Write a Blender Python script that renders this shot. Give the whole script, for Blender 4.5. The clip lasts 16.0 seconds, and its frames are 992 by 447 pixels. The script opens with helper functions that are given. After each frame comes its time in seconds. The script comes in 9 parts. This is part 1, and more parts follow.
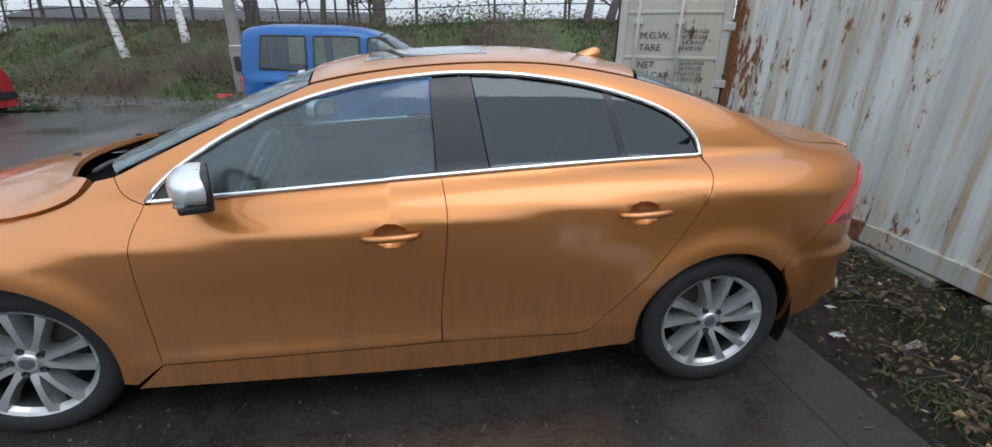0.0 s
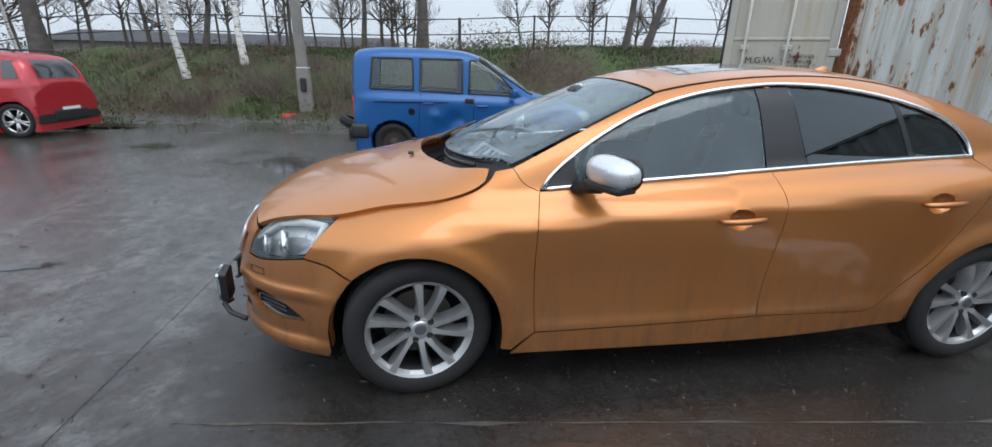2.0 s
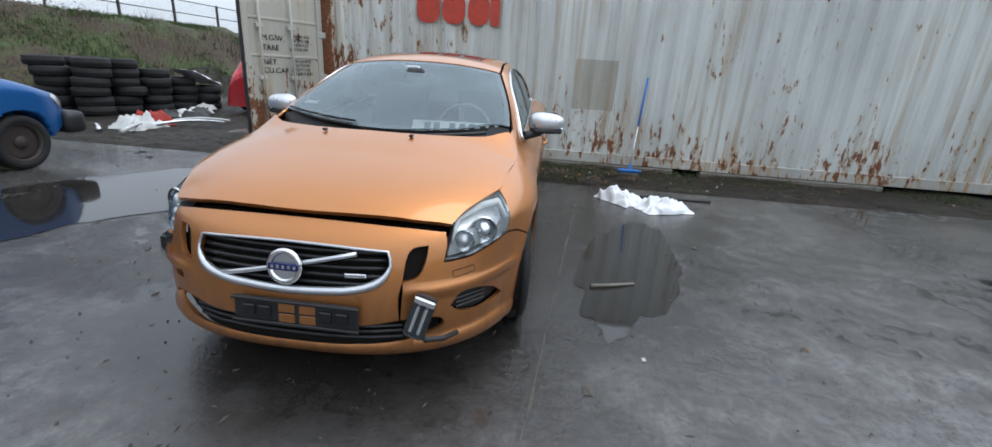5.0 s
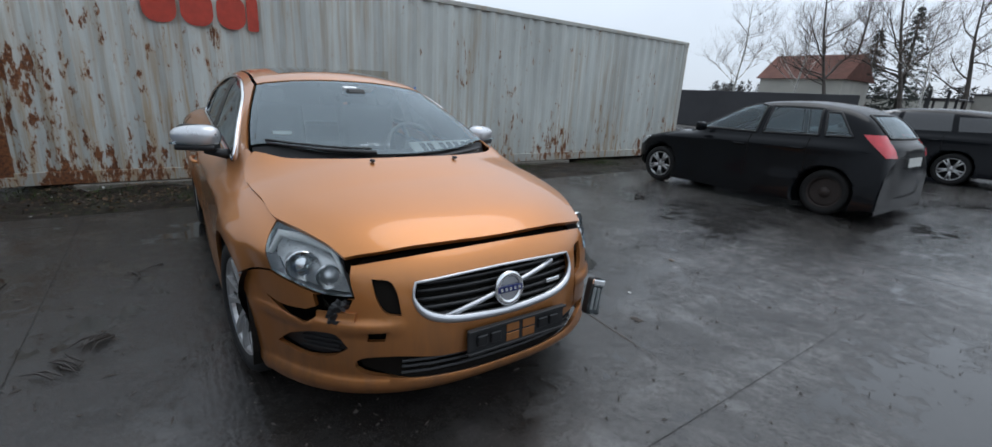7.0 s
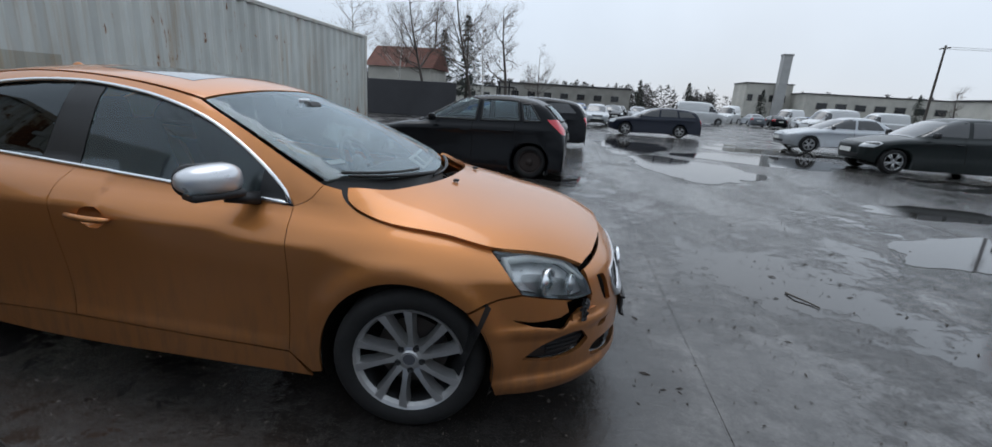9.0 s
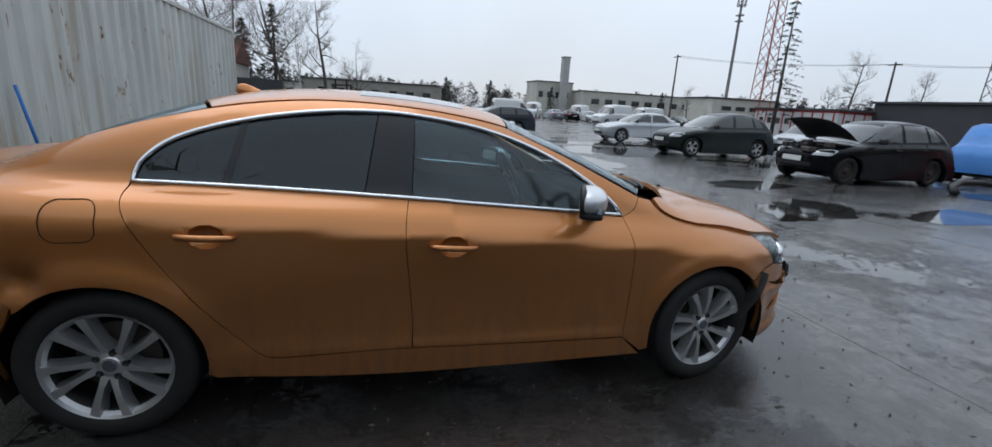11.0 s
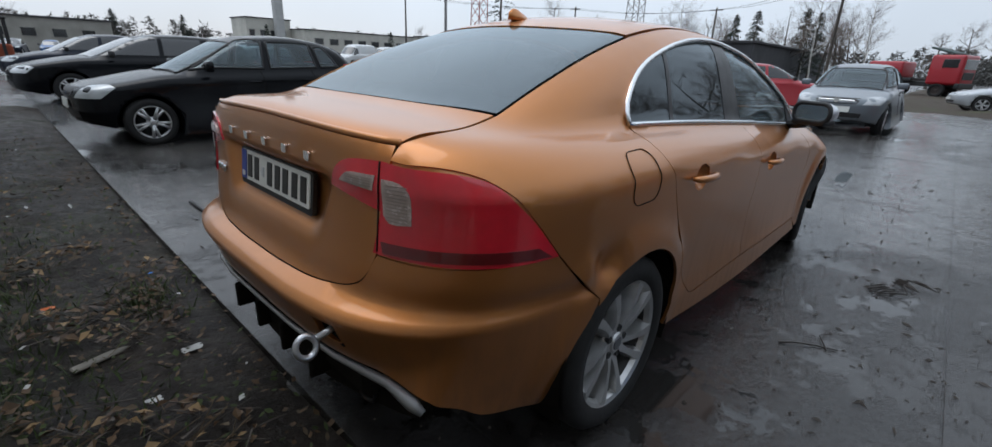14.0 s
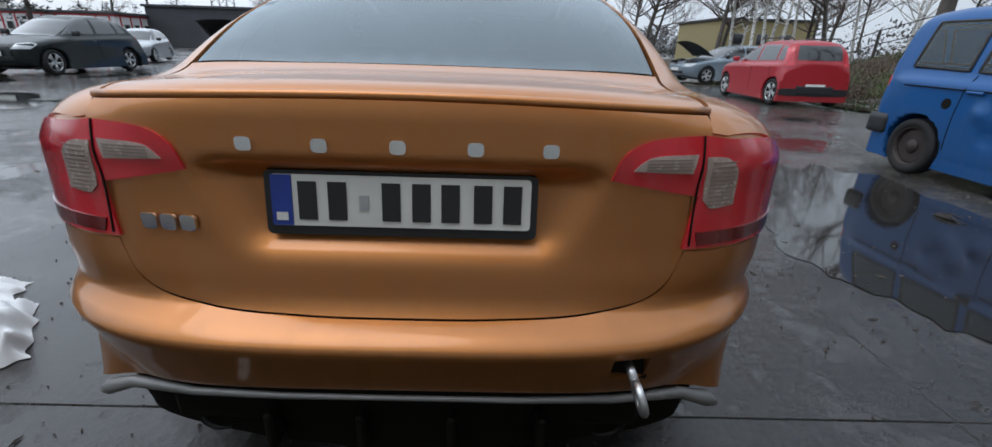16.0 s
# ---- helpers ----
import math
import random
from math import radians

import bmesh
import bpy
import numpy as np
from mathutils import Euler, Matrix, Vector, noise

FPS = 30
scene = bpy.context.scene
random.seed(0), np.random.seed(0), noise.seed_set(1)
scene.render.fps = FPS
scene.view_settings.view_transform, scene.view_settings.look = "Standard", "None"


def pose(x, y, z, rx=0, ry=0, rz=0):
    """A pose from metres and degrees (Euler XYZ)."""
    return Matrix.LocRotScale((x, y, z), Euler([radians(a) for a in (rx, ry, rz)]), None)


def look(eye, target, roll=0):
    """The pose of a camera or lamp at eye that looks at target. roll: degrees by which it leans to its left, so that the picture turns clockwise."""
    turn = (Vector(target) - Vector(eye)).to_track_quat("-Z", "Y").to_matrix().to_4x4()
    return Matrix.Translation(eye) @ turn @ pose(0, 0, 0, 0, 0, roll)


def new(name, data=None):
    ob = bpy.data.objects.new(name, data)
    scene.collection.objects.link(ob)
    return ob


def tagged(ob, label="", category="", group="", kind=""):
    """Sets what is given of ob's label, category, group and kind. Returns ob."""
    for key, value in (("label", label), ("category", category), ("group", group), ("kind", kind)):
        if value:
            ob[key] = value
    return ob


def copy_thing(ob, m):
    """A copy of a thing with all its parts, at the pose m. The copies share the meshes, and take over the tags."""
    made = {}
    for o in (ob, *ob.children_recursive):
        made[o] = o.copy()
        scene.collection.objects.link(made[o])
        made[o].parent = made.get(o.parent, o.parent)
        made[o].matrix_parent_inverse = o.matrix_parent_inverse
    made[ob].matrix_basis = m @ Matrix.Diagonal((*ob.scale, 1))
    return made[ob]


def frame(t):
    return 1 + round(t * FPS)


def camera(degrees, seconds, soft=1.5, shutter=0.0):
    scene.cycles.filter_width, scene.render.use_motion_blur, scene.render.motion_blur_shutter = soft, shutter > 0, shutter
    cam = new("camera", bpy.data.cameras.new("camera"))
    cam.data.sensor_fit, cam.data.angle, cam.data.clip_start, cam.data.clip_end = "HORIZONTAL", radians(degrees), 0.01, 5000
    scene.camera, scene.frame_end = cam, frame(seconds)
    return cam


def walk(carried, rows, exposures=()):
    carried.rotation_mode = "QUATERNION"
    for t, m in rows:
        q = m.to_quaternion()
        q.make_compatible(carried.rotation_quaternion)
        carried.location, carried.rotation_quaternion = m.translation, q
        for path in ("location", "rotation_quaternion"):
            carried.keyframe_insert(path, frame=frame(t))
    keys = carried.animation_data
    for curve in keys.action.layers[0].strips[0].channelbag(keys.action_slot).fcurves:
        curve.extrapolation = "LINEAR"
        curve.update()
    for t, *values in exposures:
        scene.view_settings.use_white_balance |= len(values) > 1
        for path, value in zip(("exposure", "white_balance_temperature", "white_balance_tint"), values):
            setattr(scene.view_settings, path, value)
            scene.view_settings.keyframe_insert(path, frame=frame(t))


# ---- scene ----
cam = camera(93.6, 16.0)
PATH = [
    (0, (0.189, -2.535, 1.487), (0.433, -0.688, 0.759), 0.8),
    (0.5, (-0.026, -2.694, 1.486), (0.203, -0.828, 0.802), 0.9),
    (1, (-0.293, -2.791, 1.473), (-0.064, -0.914, 0.819), 1.2),
    (1.5, (-0.74, -2.722, 1.419), (-0.505, -0.842, 0.78), 1.3),
    (2, (-1.304, -2.677, 1.415), (-1.045, -0.798, 0.781), 1.3),
    (2.5, (-1.845, -2.548, 1.382), (-1.427, -0.699, 0.746), 1.9),
    (3, (-2.456, -2.372, 1.394), (-1.769, -0.618, 0.722), 2.1),
    (3.5, (-2.891, -2.189, 1.384), (-1.845, -0.63, 0.696), 2.7),
    (4, (-3.326, -1.827, 1.381), (-1.9, -0.606, 0.69), 3.4),
    (4.5, (-3.692, -1.475, 1.406), (-1.951, -0.76, 0.729), 3.0),
    (5, (-3.855, -0.961, 1.355), (-1.966, -0.776, 0.726), 3.7),
    (5.2, (-3.903, -0.797, 1.334), (-1.999, -0.761, 0.721), 3.8),
    (7.3, (-3.583, 1.427, 1.372), (-2.188, 0.101, 0.829), 3.5),
    (7.5, (-3.455, 1.621, 1.405), (-2.191, 0.168, 0.864), 3.8),
    (8, (-3.052, 1.962, 1.367), (-2.175, 0.244, 0.839), 3.1),
    (8.2, (-2.838, 2.107, 1.404), (-2.112, 0.322, 0.867), 3.0),
    (10.3, (-0.464, 2.793, 1.413), (-0.674, 0.866, 0.921), 3.8),
    (10.5, (-0.205, 2.795, 1.413), (-0.502, 0.881, 0.914), 3.6),
    (11, (0.348, 2.864, 1.429), (-0.152, 0.991, 0.939), 3.4),
    (11.5, (0.951, 2.774, 1.388), (0.38, 0.922, 0.895), 3.0),
    (12, (1.487, 2.684, 1.373), (0.952, 0.835, 0.829), 2.4),
    (12.5, (1.891, 2.458, 1.352), (1.244, 0.661, 0.756), 2.6),
    (13, (2.16, 2.198, 1.291), (1.336, 0.487, 0.664), 1.9),
    (13.5, (2.417, 1.87, 1.245), (1.313, 0.336, 0.591), 2.2),
    (14, (2.726, 1.512, 1.245), (1.342, 0.228, 0.585), 2.4),
    (14.5, (2.944, 1.259, 1.224), (1.359, 0.263, 0.52), 2.7),
    (15, (3.012, 0.907, 1.193), (1.264, 0.255, 0.472), 2.9),
    (15.5, (3.023, 0.566, 1.147), (1.19, 0.218, 0.428), 2.3),
    (16, (3.025, 0.173, 1.164), (1.157, 0.202, 0.45), 1.8),
]
walk(cam, [(t, look(*p)) for t, *p in PATH], [(0, 0.95), (5.2, 0.95), (7.3, 0.35), (8.2, 0.3), (10.5, 0.3), (13.0, 0.42), (14.0, 0.40), (14.5, 0.48), (15.0, 0.56), (16, 0.66)])


def lin(c):
    return tuple(((v / 255 + 0.055) / 1.055) ** 2.4 if v > 10 else v / 255 / 12.92 for v in c) + (1,)


# ---- light: an overcast winter day ----
world = bpy.data.worlds.new("overcast")
scene.world = world
world.use_nodes = True
wn, wl = world.node_tree.nodes, world.node_tree.links
wn.clear()
w_out, w_bg = wn.new("ShaderNodeOutputWorld"), wn.new("ShaderNodeBackground")
w_sky = wn.new("ShaderNodeTexSky")
w_sky.sky_type, w_sky.sun_disc, w_sky.sun_elevation, w_sky.sun_rotation = "NISHITA", False, radians(28), radians(200)
w_sky.air_density, w_sky.dust_density = 1.0, 1.0
w_tc, w_sep, w_ramp, w_mix, w_noise = (wn.new("ShaderNodeTexCoord"), wn.new("ShaderNodeSeparateXYZ"), wn.new("ShaderNodeValToRGB"),
                                       wn.new("ShaderNodeMix"), wn.new("ShaderNodeTexNoise"))
w_ramp.color_ramp.elements[0].position, w_ramp.color_ramp.elements[0].color = 0.0, (6.3, 7.1, 8.2, 1)
w_ramp.color_ramp.elements[1].position, w_ramp.color_ramp.elements[1].color = 0.5, (10.4, 11.8, 13.6, 1)
w_noise.inputs["Scale"].default_value, w_noise.inputs["Detail"].default_value = 2.2, 5
w_mul = wn.new("ShaderNodeMix")
w_mul.data_type, w_mul.blend_type = "RGBA", "MULTIPLY"
w_mul.inputs[0].default_value = 0.28
w_mix.data_type = "RGBA"
w_mix.inputs[0].default_value = 0.95
wl.new(w_tc.outputs["Generated"], w_sep.inputs[0]), wl.new(w_tc.outputs["Generated"], w_noise.inputs["Vector"])
wl.new(w_sep.outputs[2], w_ramp.inputs[0])
w_az = wn.new("ShaderNodeMapRange")  # the cloud is thinner towards the hidden sun
w_az.inputs[1].default_value, w_az.inputs[2].default_value, w_az.inputs[3].default_value, w_az.inputs[4].default_value = 0.9, -0.5, 0.72, 1.05
w_m2 = wn.new("ShaderNodeMix")
w_m2.data_type, w_m2.blend_type = "RGBA", "MULTIPLY"
w_m2.inputs[0].default_value = 1.0
wl.new(w_sep.outputs[1], w_az.inputs[0]), wl.new(w_ramp.outputs[0], w_m2.inputs[6]), wl.new(w_az.outputs[0], w_m2.inputs[7])
wl.new(w_m2.outputs[2], w_mul.inputs[6]), wl.new(w_noise.outputs[0], w_mul.inputs[7])
wl.new(w_sky.outputs[0], w_mix.inputs[6]), wl.new(w_mul.outputs[2], w_mix.inputs[7])
wl.new(w_mix.outputs[2], w_bg.inputs[0]), wl.new(w_bg.outputs[0], w_out.inputs[0])
w_bg.inputs[1].default_value = 0.085
sun = new("sun", bpy.data.lights.new("sun", "SUN"))
sun.data.energy, sun.data.angle, sun.data.color = 0.6, radians(40), (0.97, 0.98, 1.0)
sun.matrix_basis = look((0, 0, 30), (-6, 12, 0))


# ---- materials ----
class Nodes:
    """A small hand for node materials."""
    def __init__(self, name):
        self.m = bpy.data.materials.new(name)
        self.m.use_nodes = True
        self.n, self.l = self.m.node_tree.nodes, self.m.node_tree.links
        self.b = self.n["Principled BSDF"]
        self.tc = self.n.new("ShaderNodeTexCoord")

    def noise(self, scale, detail=4, rough=0.55, stretch=(1, 1, 1), world_space=False, distort=0.0):
        mp, t = self.n.new("ShaderNodeMapping"), self.n.new("ShaderNodeTexNoise")
        if world_space:
            self.l.new(self.n.new("ShaderNodeNewGeometry").outputs["Position"], mp.inputs[0])
        else:
            self.l.new(self.tc.outputs["Object"], mp.inputs[0])
        mp.inputs["Scale"].default_value = stretch
        self.l.new(mp.outputs[0], t.inputs["Vector"])
        t.inputs["Scale"].default_value, t.inputs["Detail"].default_value, t.inputs["Roughness"].default_value = scale, detail, rough
        t.inputs["Distortion"].default_value = distort
        return t.outputs[0]

    def ramp(self, src, *stops):
        r = self.n.new("ShaderNodeValToRGB")
        e = r.color_ramp.elements
        while len(e) < len(stops):
            e.new(0.5)
        for k, (p, c) in zip(e, stops):
            k.position, k.color = p, (c if isinstance(c, tuple) else (c, c, c, 1))
        self.l.new(src, r.inputs[0])
        return r.outputs[0]

    def mix(self, fac, a, b, how="MIX"):
        m = self.n.new("ShaderNodeMix")
        m.data_type, m.blend_type = "RGBA", how
        for i, v in ((0, fac), (6, a), (7, b)):
            if isinstance(v, bpy.types.NodeSocket):
                self.l.new(v, m.inputs[i])
            else:
                m.inputs[i].default_value = v
        return m.outputs[2]

    def math(self, op, a, b=0.0):
        m = self.n.new("ShaderNodeMath")
        m.operation = op
        for i, v in enumerate((a, b)):
            if isinstance(v, bpy.types.NodeSocket):
                self.l.new(v, m.inputs[i])
            else:
                m.inputs[i].default_value = v
        return m.outputs[0]

    def bump(self, src, strength, dist=0.01):
        k = self.n.new("ShaderNodeBump")
        k.inputs["Strength"].default_value, k.inputs["Distance"].default_value = strength, dist
        self.l.new(src, k.inputs["Height"])
        self.l.new(k.outputs[0], self.b.inputs["Normal"])

    def put(self, **kw):
        for k, v in kw.items():
            s = self.b.inputs[k.replace("_", " ")]
            if isinstance(v, bpy.types.NodeSocket):
                self.l.new(v, s)
            else:
                s.default_value = v
        return self


def plain(name, rgb, rough=0.5, metal=0.0, var=0.25, scale=6.0, bump=0.0, coat=0.0, fine=60.0, vary=0.0):
    """A material with stains at two scales on colour and gloss; vary: by object."""
    k = Nodes(name)
    c = (*rgb, 1) if len(rgb) == 3 else rgb
    dark = tuple(v * (1 - var) for v in c[:3]) + (1,)
    col = k.mix(k.ramp(k.noise(scale), (0.3, 0.0), (0.7, 1.0)), dark, c)
    col = k.mix(k.math("MULTIPLY", k.noise(fine, 2), var * 0.6), col, dark)
    if vary:
        info = k.n.new("ShaderNodeObjectInfo")
        col = k.mix(k.math("MULTIPLY", info.outputs["Random"], vary), col, dark, "MULTIPLY")
    r = k.math("ADD", k.math("MULTIPLY", k.noise(scale * 2.3), 0.25), rough - 0.12)
    k.put(Base_Color=col, Roughness=r, Metallic=metal)
    if coat:
        k.put(Coat_Weight=coat, Coat_Roughness=0.06)
    if bump:
        k.bump(k.noise(fine), bump, 0.004)
    return k.m


def car_paint(name, rgb, metal=0.35, rough=0.38, dirt=0.5, coat=0.75, spec=0.5):
    """Metallic lacquer with road dirt that thickens in streaks low on the body."""
    k = Nodes(name)
    c = (*rgb, 1)
    flake = k.noise(900, 1)
    col = k.mix(k.math("MULTIPLY", flake, 0.25), c, tuple(v * 0.7 for v in rgb) + (1,))
    sep = k.n.new("ShaderNodeSeparateXYZ")
    k.l.new(k.tc.outputs["Object"], sep.inputs[0])
    low = k.n.new("ShaderNodeMapRange")
    k.l.new(sep.outputs[2], low.inputs[0])
    low.inputs[1].default_value, low.inputs[2].default_value, low.inputs[3].default_value, low.inputs[4].default_value = 0.75, 0.2, 0.0, 1.0
    streak = k.ramp(k.noise(7, 6, 0.6, (2.4, 2.4, 0.5)), (0.45, 0.0), (0.75, 1.0))
    patch = k.ramp(k.noise(3.2, 5), (0.42, 0.0), (0.72, 1.0))
    d = k.math("MULTIPLY", k.math("ADD", k.math("MULTIPLY", low.outputs[0], k.math("ADD", streak, 0.25)), k.math("MULTIPLY", patch, 0.09)), dirt)
    col = k.mix(d, col, (0.16, 0.12, 0.085, 1))
    k.put(Base_Color=col, Metallic=metal, Roughness=k.math("ADD", rough, k.math("MULTIPLY", d, 0.35)), Specular_IOR_Level=spec)
    k.put(Coat_Weight=k.math("SUBTRACT", coat, d), Coat_Roughness=0.08)
    k.bump(k.noise(260, 2), 0.012, 0.001)
    return k.m


def glass(name, tint, gloss=1.5, haze=0.0):
    """A pane: clear through its tint, mirroring by the angle."""
    k = Nodes(name)
    k.n.remove(k.b)
    out = k.n["Material Output"]
    tr, gl, mx, fr = (k.n.new("ShaderNodeBsdfTransparent"), k.n.new("ShaderNodeBsdfGlossy"), k.n.new("ShaderNodeMixShader"), k.n.new("ShaderNodeFresnel"))
    tr.inputs[0].default_value = (*tint, 1)
    gl.inputs["Roughness"].default_value = 0.015
    fr.inputs[0].default_value = gloss
    k.l.new(fr.outputs[0], mx.inputs[0]), k.l.new(tr.outputs[0], mx.inputs[1]), k.l.new(gl.outputs[0], mx.inputs[2])
    gl.inputs["Color"].default_value = (0.86, 0.95, 1.0, 1)
    if haze:  # a film of dried rain and dust, its pale teal also imitating mirrored sky
        df, m2 = k.n.new("ShaderNodeBsdfDiffuse"), k.n.new("ShaderNodeMixShader")
        df.inputs[0].default_value = (0.46, 0.55, 0.58, 1)
        k.l.new(k.math("MULTIPLY", k.ramp(k.noise(5, 5), (0.3, 0.6), (0.7, 1.2)), haze), m2.inputs[0])
        k.l.new(mx.outputs[0], m2.inputs[1]), k.l.new(df.outputs[0], m2.inputs[2])
        k.l.new(m2.outputs[0], out.inputs[0])
    else:
        k.l.new(mx.outputs[0], out.inputs[0])
    return k.m


def ground_wet(name, dry, damp, pool=(0.43, 0.53), soil=0.0, matt=0.0, mud=None):
    """Wet concrete: damp patches, standing films of water, grit, tyre-washed streaks."""
    k = Nodes(name)
    big = k.noise(0.33, 5, 0.55, world_space=True, distort=0.4)
    mid = k.noise(1.7, 6, 0.6, (1, 0.45, 1), world_space=True)
    fine = k.noise(38, 5, 0.65, world_space=True)
    grit = k.noise(170, 3, 0.6, world_space=True)
    col = k.mix(k.ramp(mid, (0.35, 0.0), (0.68, 1.0)), (*damp, 1), (*dry, 1))
    if mud:  # a broad brown stain of washed-in mud and painted shade: centre and half lengths
        mp = k.n.new("ShaderNodeMapping")
        k.l.new(k.n.new("ShaderNodeNewGeometry").outputs["Position"], mp.inputs[0])
        mp.inputs["Location"].default_value = (-mud[0] / mud[2], -mud[1] / mud[3], 0)
        mp.inputs["Scale"].default_value = (1 / mud[2], 1 / mud[3], 0)
        ln = k.n.new("ShaderNodeVectorMath")
        ln.operation = "LENGTH"
        k.l.new(mp.outputs[0], ln.inputs[0])
        far = k.math("ADD", ln.outputs["Value"], k.math("MULTIPLY", k.math("SUBTRACT", k.noise(1.3, 6, 0.6, world_space=True), 0.5), 0.9))
        stain = k.ramp(far, (0.78, 1.0), (1.0, 0.0))
        # browns deeper than the mud itself, for shade and dark reflections beside the car
        brown = k.mix(k.ramp(mid, (0.35, 0.0), (0.68, 1.0)), (0.009, 0.0072, 0.0058, 1), (0.024, 0.019, 0.0155, 1))
        col = k.mix(stain, col, brown)
        slick = k.math("SUBTRACT", 1.0, k.math("MULTIPLY", stain, 0.25))
    col = k.mix(k.ramp(fine, (0.35, 0.0), (0.75, 0.6)), col, tuple(v * 0.55 for v in damp) + (1,))
    col = k.mix(k.ramp(grit, (0.62, 0.0), (0.72, 0.55)), col, tuple(v * 1.9 for v in dry) + (1,))
    ragged = k.noise(6, 8, 0.75, world_space=True)
    wet = k.ramp(k.math("ADD", k.math("ADD", k.math("MULTIPLY", big, 0.8), k.math("MULTIPLY", ragged, 0.35)), k.math("MULTIPLY", mid, 0.25)), (pool[0] + 0.165, 1.0), (pool[1] + 0.175, 0.0))
    col = k.mix(k.math("MULTIPLY", wet, 0.8), col, tuple(v * 0.35 for v in damp) + (1,))
    if soil:
        moss = k.ramp(k.noise(0.9, 6, 0.6, world_space=True), (0.5, 0.0), (0.66, soil))
        col = k.mix(moss, col, (0.035, 0.045, 0.014, 1))
    sheen = k.noise(7, 8, 0.72, (1, 0.8, 1), world_space=True)
    comb = k.noise(16, 4, 0.6, (0.14, 1.6, 1), world_space=True)
    col = k.mix(k.ramp(sheen, (0.40, 0.0), (0.60, 0.75)), col, tuple(v * 0.45 for v in damp) + (1,))
    rough = k.mix(wet, k.ramp(k.math("ADD", k.math("MULTIPLY", mid, 0.45), k.math("MULTIPLY", sheen, 0.55)), (0.42, 0.07 + matt), (0.60, 0.27 + matt)), (0.05 + matt, 0.05 + matt, 0.05 + matt, 1))
    if mud:
        rough = k.math("MULTIPLY", rough, slick)
    k.put(Base_Color=col, Roughness=rough, Specular_IOR_Level=0.6 if not matt else 0.25)
    hgt = k.math("MULTIPLY", k.math("ADD", k.math("ADD", k.math("MULTIPLY", fine, 0.8), k.math("MULTIPLY", comb, 0.9)), k.math("ADD", k.math("MULTIPLY", grit, 0.35), k.math("MULTIPLY", sheen, 1.5))), k.math("SUBTRACT", 1.0, k.math("MULTIPLY", wet, 0.93)))
    k.bump(hgt, 0.40 if not matt else 0.8, 0.006 if not matt else 0.02)
    return k.m


M = {}
M["orange"] = car_paint("copper_paint", (0.52, 0.205, 0.058), metal=0.88, rough=0.45, dirt=0.50, coat=0.85)
shell = Nodes("dark_gap")
shell.put(Base_Color=shell.mix(shell.noise(6), (0.007, 0.006, 0.005, 1), (0.012, 0.010, 0.008, 1)), Roughness=0.75, Specular_IOR_Level=0.12)
M["shell"] = shell.m
M["black"] = plain("black_plastic", (0.016, 0.016, 0.017), 0.5, var=0.3)
M["gloss_black"] = plain("gloss_black", (0.008, 0.008, 0.009), 0.38, coat=0.08)
M["rubber"] = plain("tyre_rubber", (0.012, 0.0115, 0.0115), 0.8, var=0.4, bump=0.25)
M["alloy"] = plain("silver_alloy", (0.58, 0.58, 0.58), 0.34, metal=0.75, var=0.3)
M["disc"] = plain("brake_steel", (0.10, 0.085, 0.075), 0.5, metal=0.5)
M["cap_grey"] = plain("cap_grey", (0.12, 0.125, 0.14), 0.35, metal=0.4)
M["dull_silver"] = plain("dull_silver", (0.30, 0.30, 0.30), 0.5, metal=0.5)
M["steel_rim"] = plain("rusty_steel", (0.06, 0.045, 0.04), 0.65, metal=0.3, var=0.5)
M["chrome"] = plain("chrome", (0.86, 0.87, 0.88), 0.16, metal=1.0, var=0.06)
M["matt_silver"] = plain("brushed_silver", (0.62, 0.63, 0.65), 0.33, metal=0.9, var=0.08)
M["window"] = glass("window_glass", (0.60, 0.74, 0.77), 1.6, 0.075)
# strong haze here: an even sky reflection put in as diffuse colour
M["screen"] = glass("windscreen_glass", (0.82, 0.89, 0.89), 1.7, 0.16)
M["roof_glass"] = plain("roof_glass", (0.010, 0.010, 0.011), 0.14, var=0.2, coat=1.0)
M["privacy"] = glass("privacy_glass", (0.035, 0.037, 0.04), 1.62)
M["rear_screen"] = glass("rear_screen_glass", (0.10, 0.11, 0.12), 2.2, 0.05)
M["van_pane"] = glass("van_glass", (0.80, 0.85, 0.84), 1.6, 0.02)
M["clear"] = glass("lamp_lens", (0.96, 0.97, 0.97), 1.45, 0.035)
M["mirror"] = plain("mirror_glass", (0.8, 0.82, 0.84), 0.13, metal=1.0, var=0.03)
M["lamp_red"] = plain("red_lamp", (0.74, 0.012, 0.030), 0.20, var=0.45, scale=5, coat=1.0)
M["lamp_rib"] = plain("lens_rib", (0.20, 0.14, 0.12), 0.3, coat=0.5)
M["lamp_dark"] = plain("dark_red_lamp", (0.14, 0.003, 0.006), 0.2, var=0.3, coat=1.0)
M["lamp_white"] = plain("clear_lamp", (0.56, 0.45, 0.40), 0.25, metal=0.3, var=0.3, scale=25, coat=0.8)
M["lamp_bowl"] = plain("lamp_bowl", (0.80, 0.81, 0.82), 0.30, metal=0.35, var=0.3, scale=18)
M["lamp_mask"] = plain("lamp_mask", (0.42, 0.425, 0.43), 0.33, metal=0.4, var=0.4, scale=20)
M["mirror_cap"] = plain("silver_cap", (0.66, 0.67, 0.69), 0.3, metal=0.6, var=0.1, coat=0.6)
M["seat_light"] = plain("grey_leather", (0.16, 0.16, 0.16), 0.5)
M["cabin"] = plain("cabin_grey", (0.035, 0.034, 0.033), 0.8, var=0.3, bump=0.2)
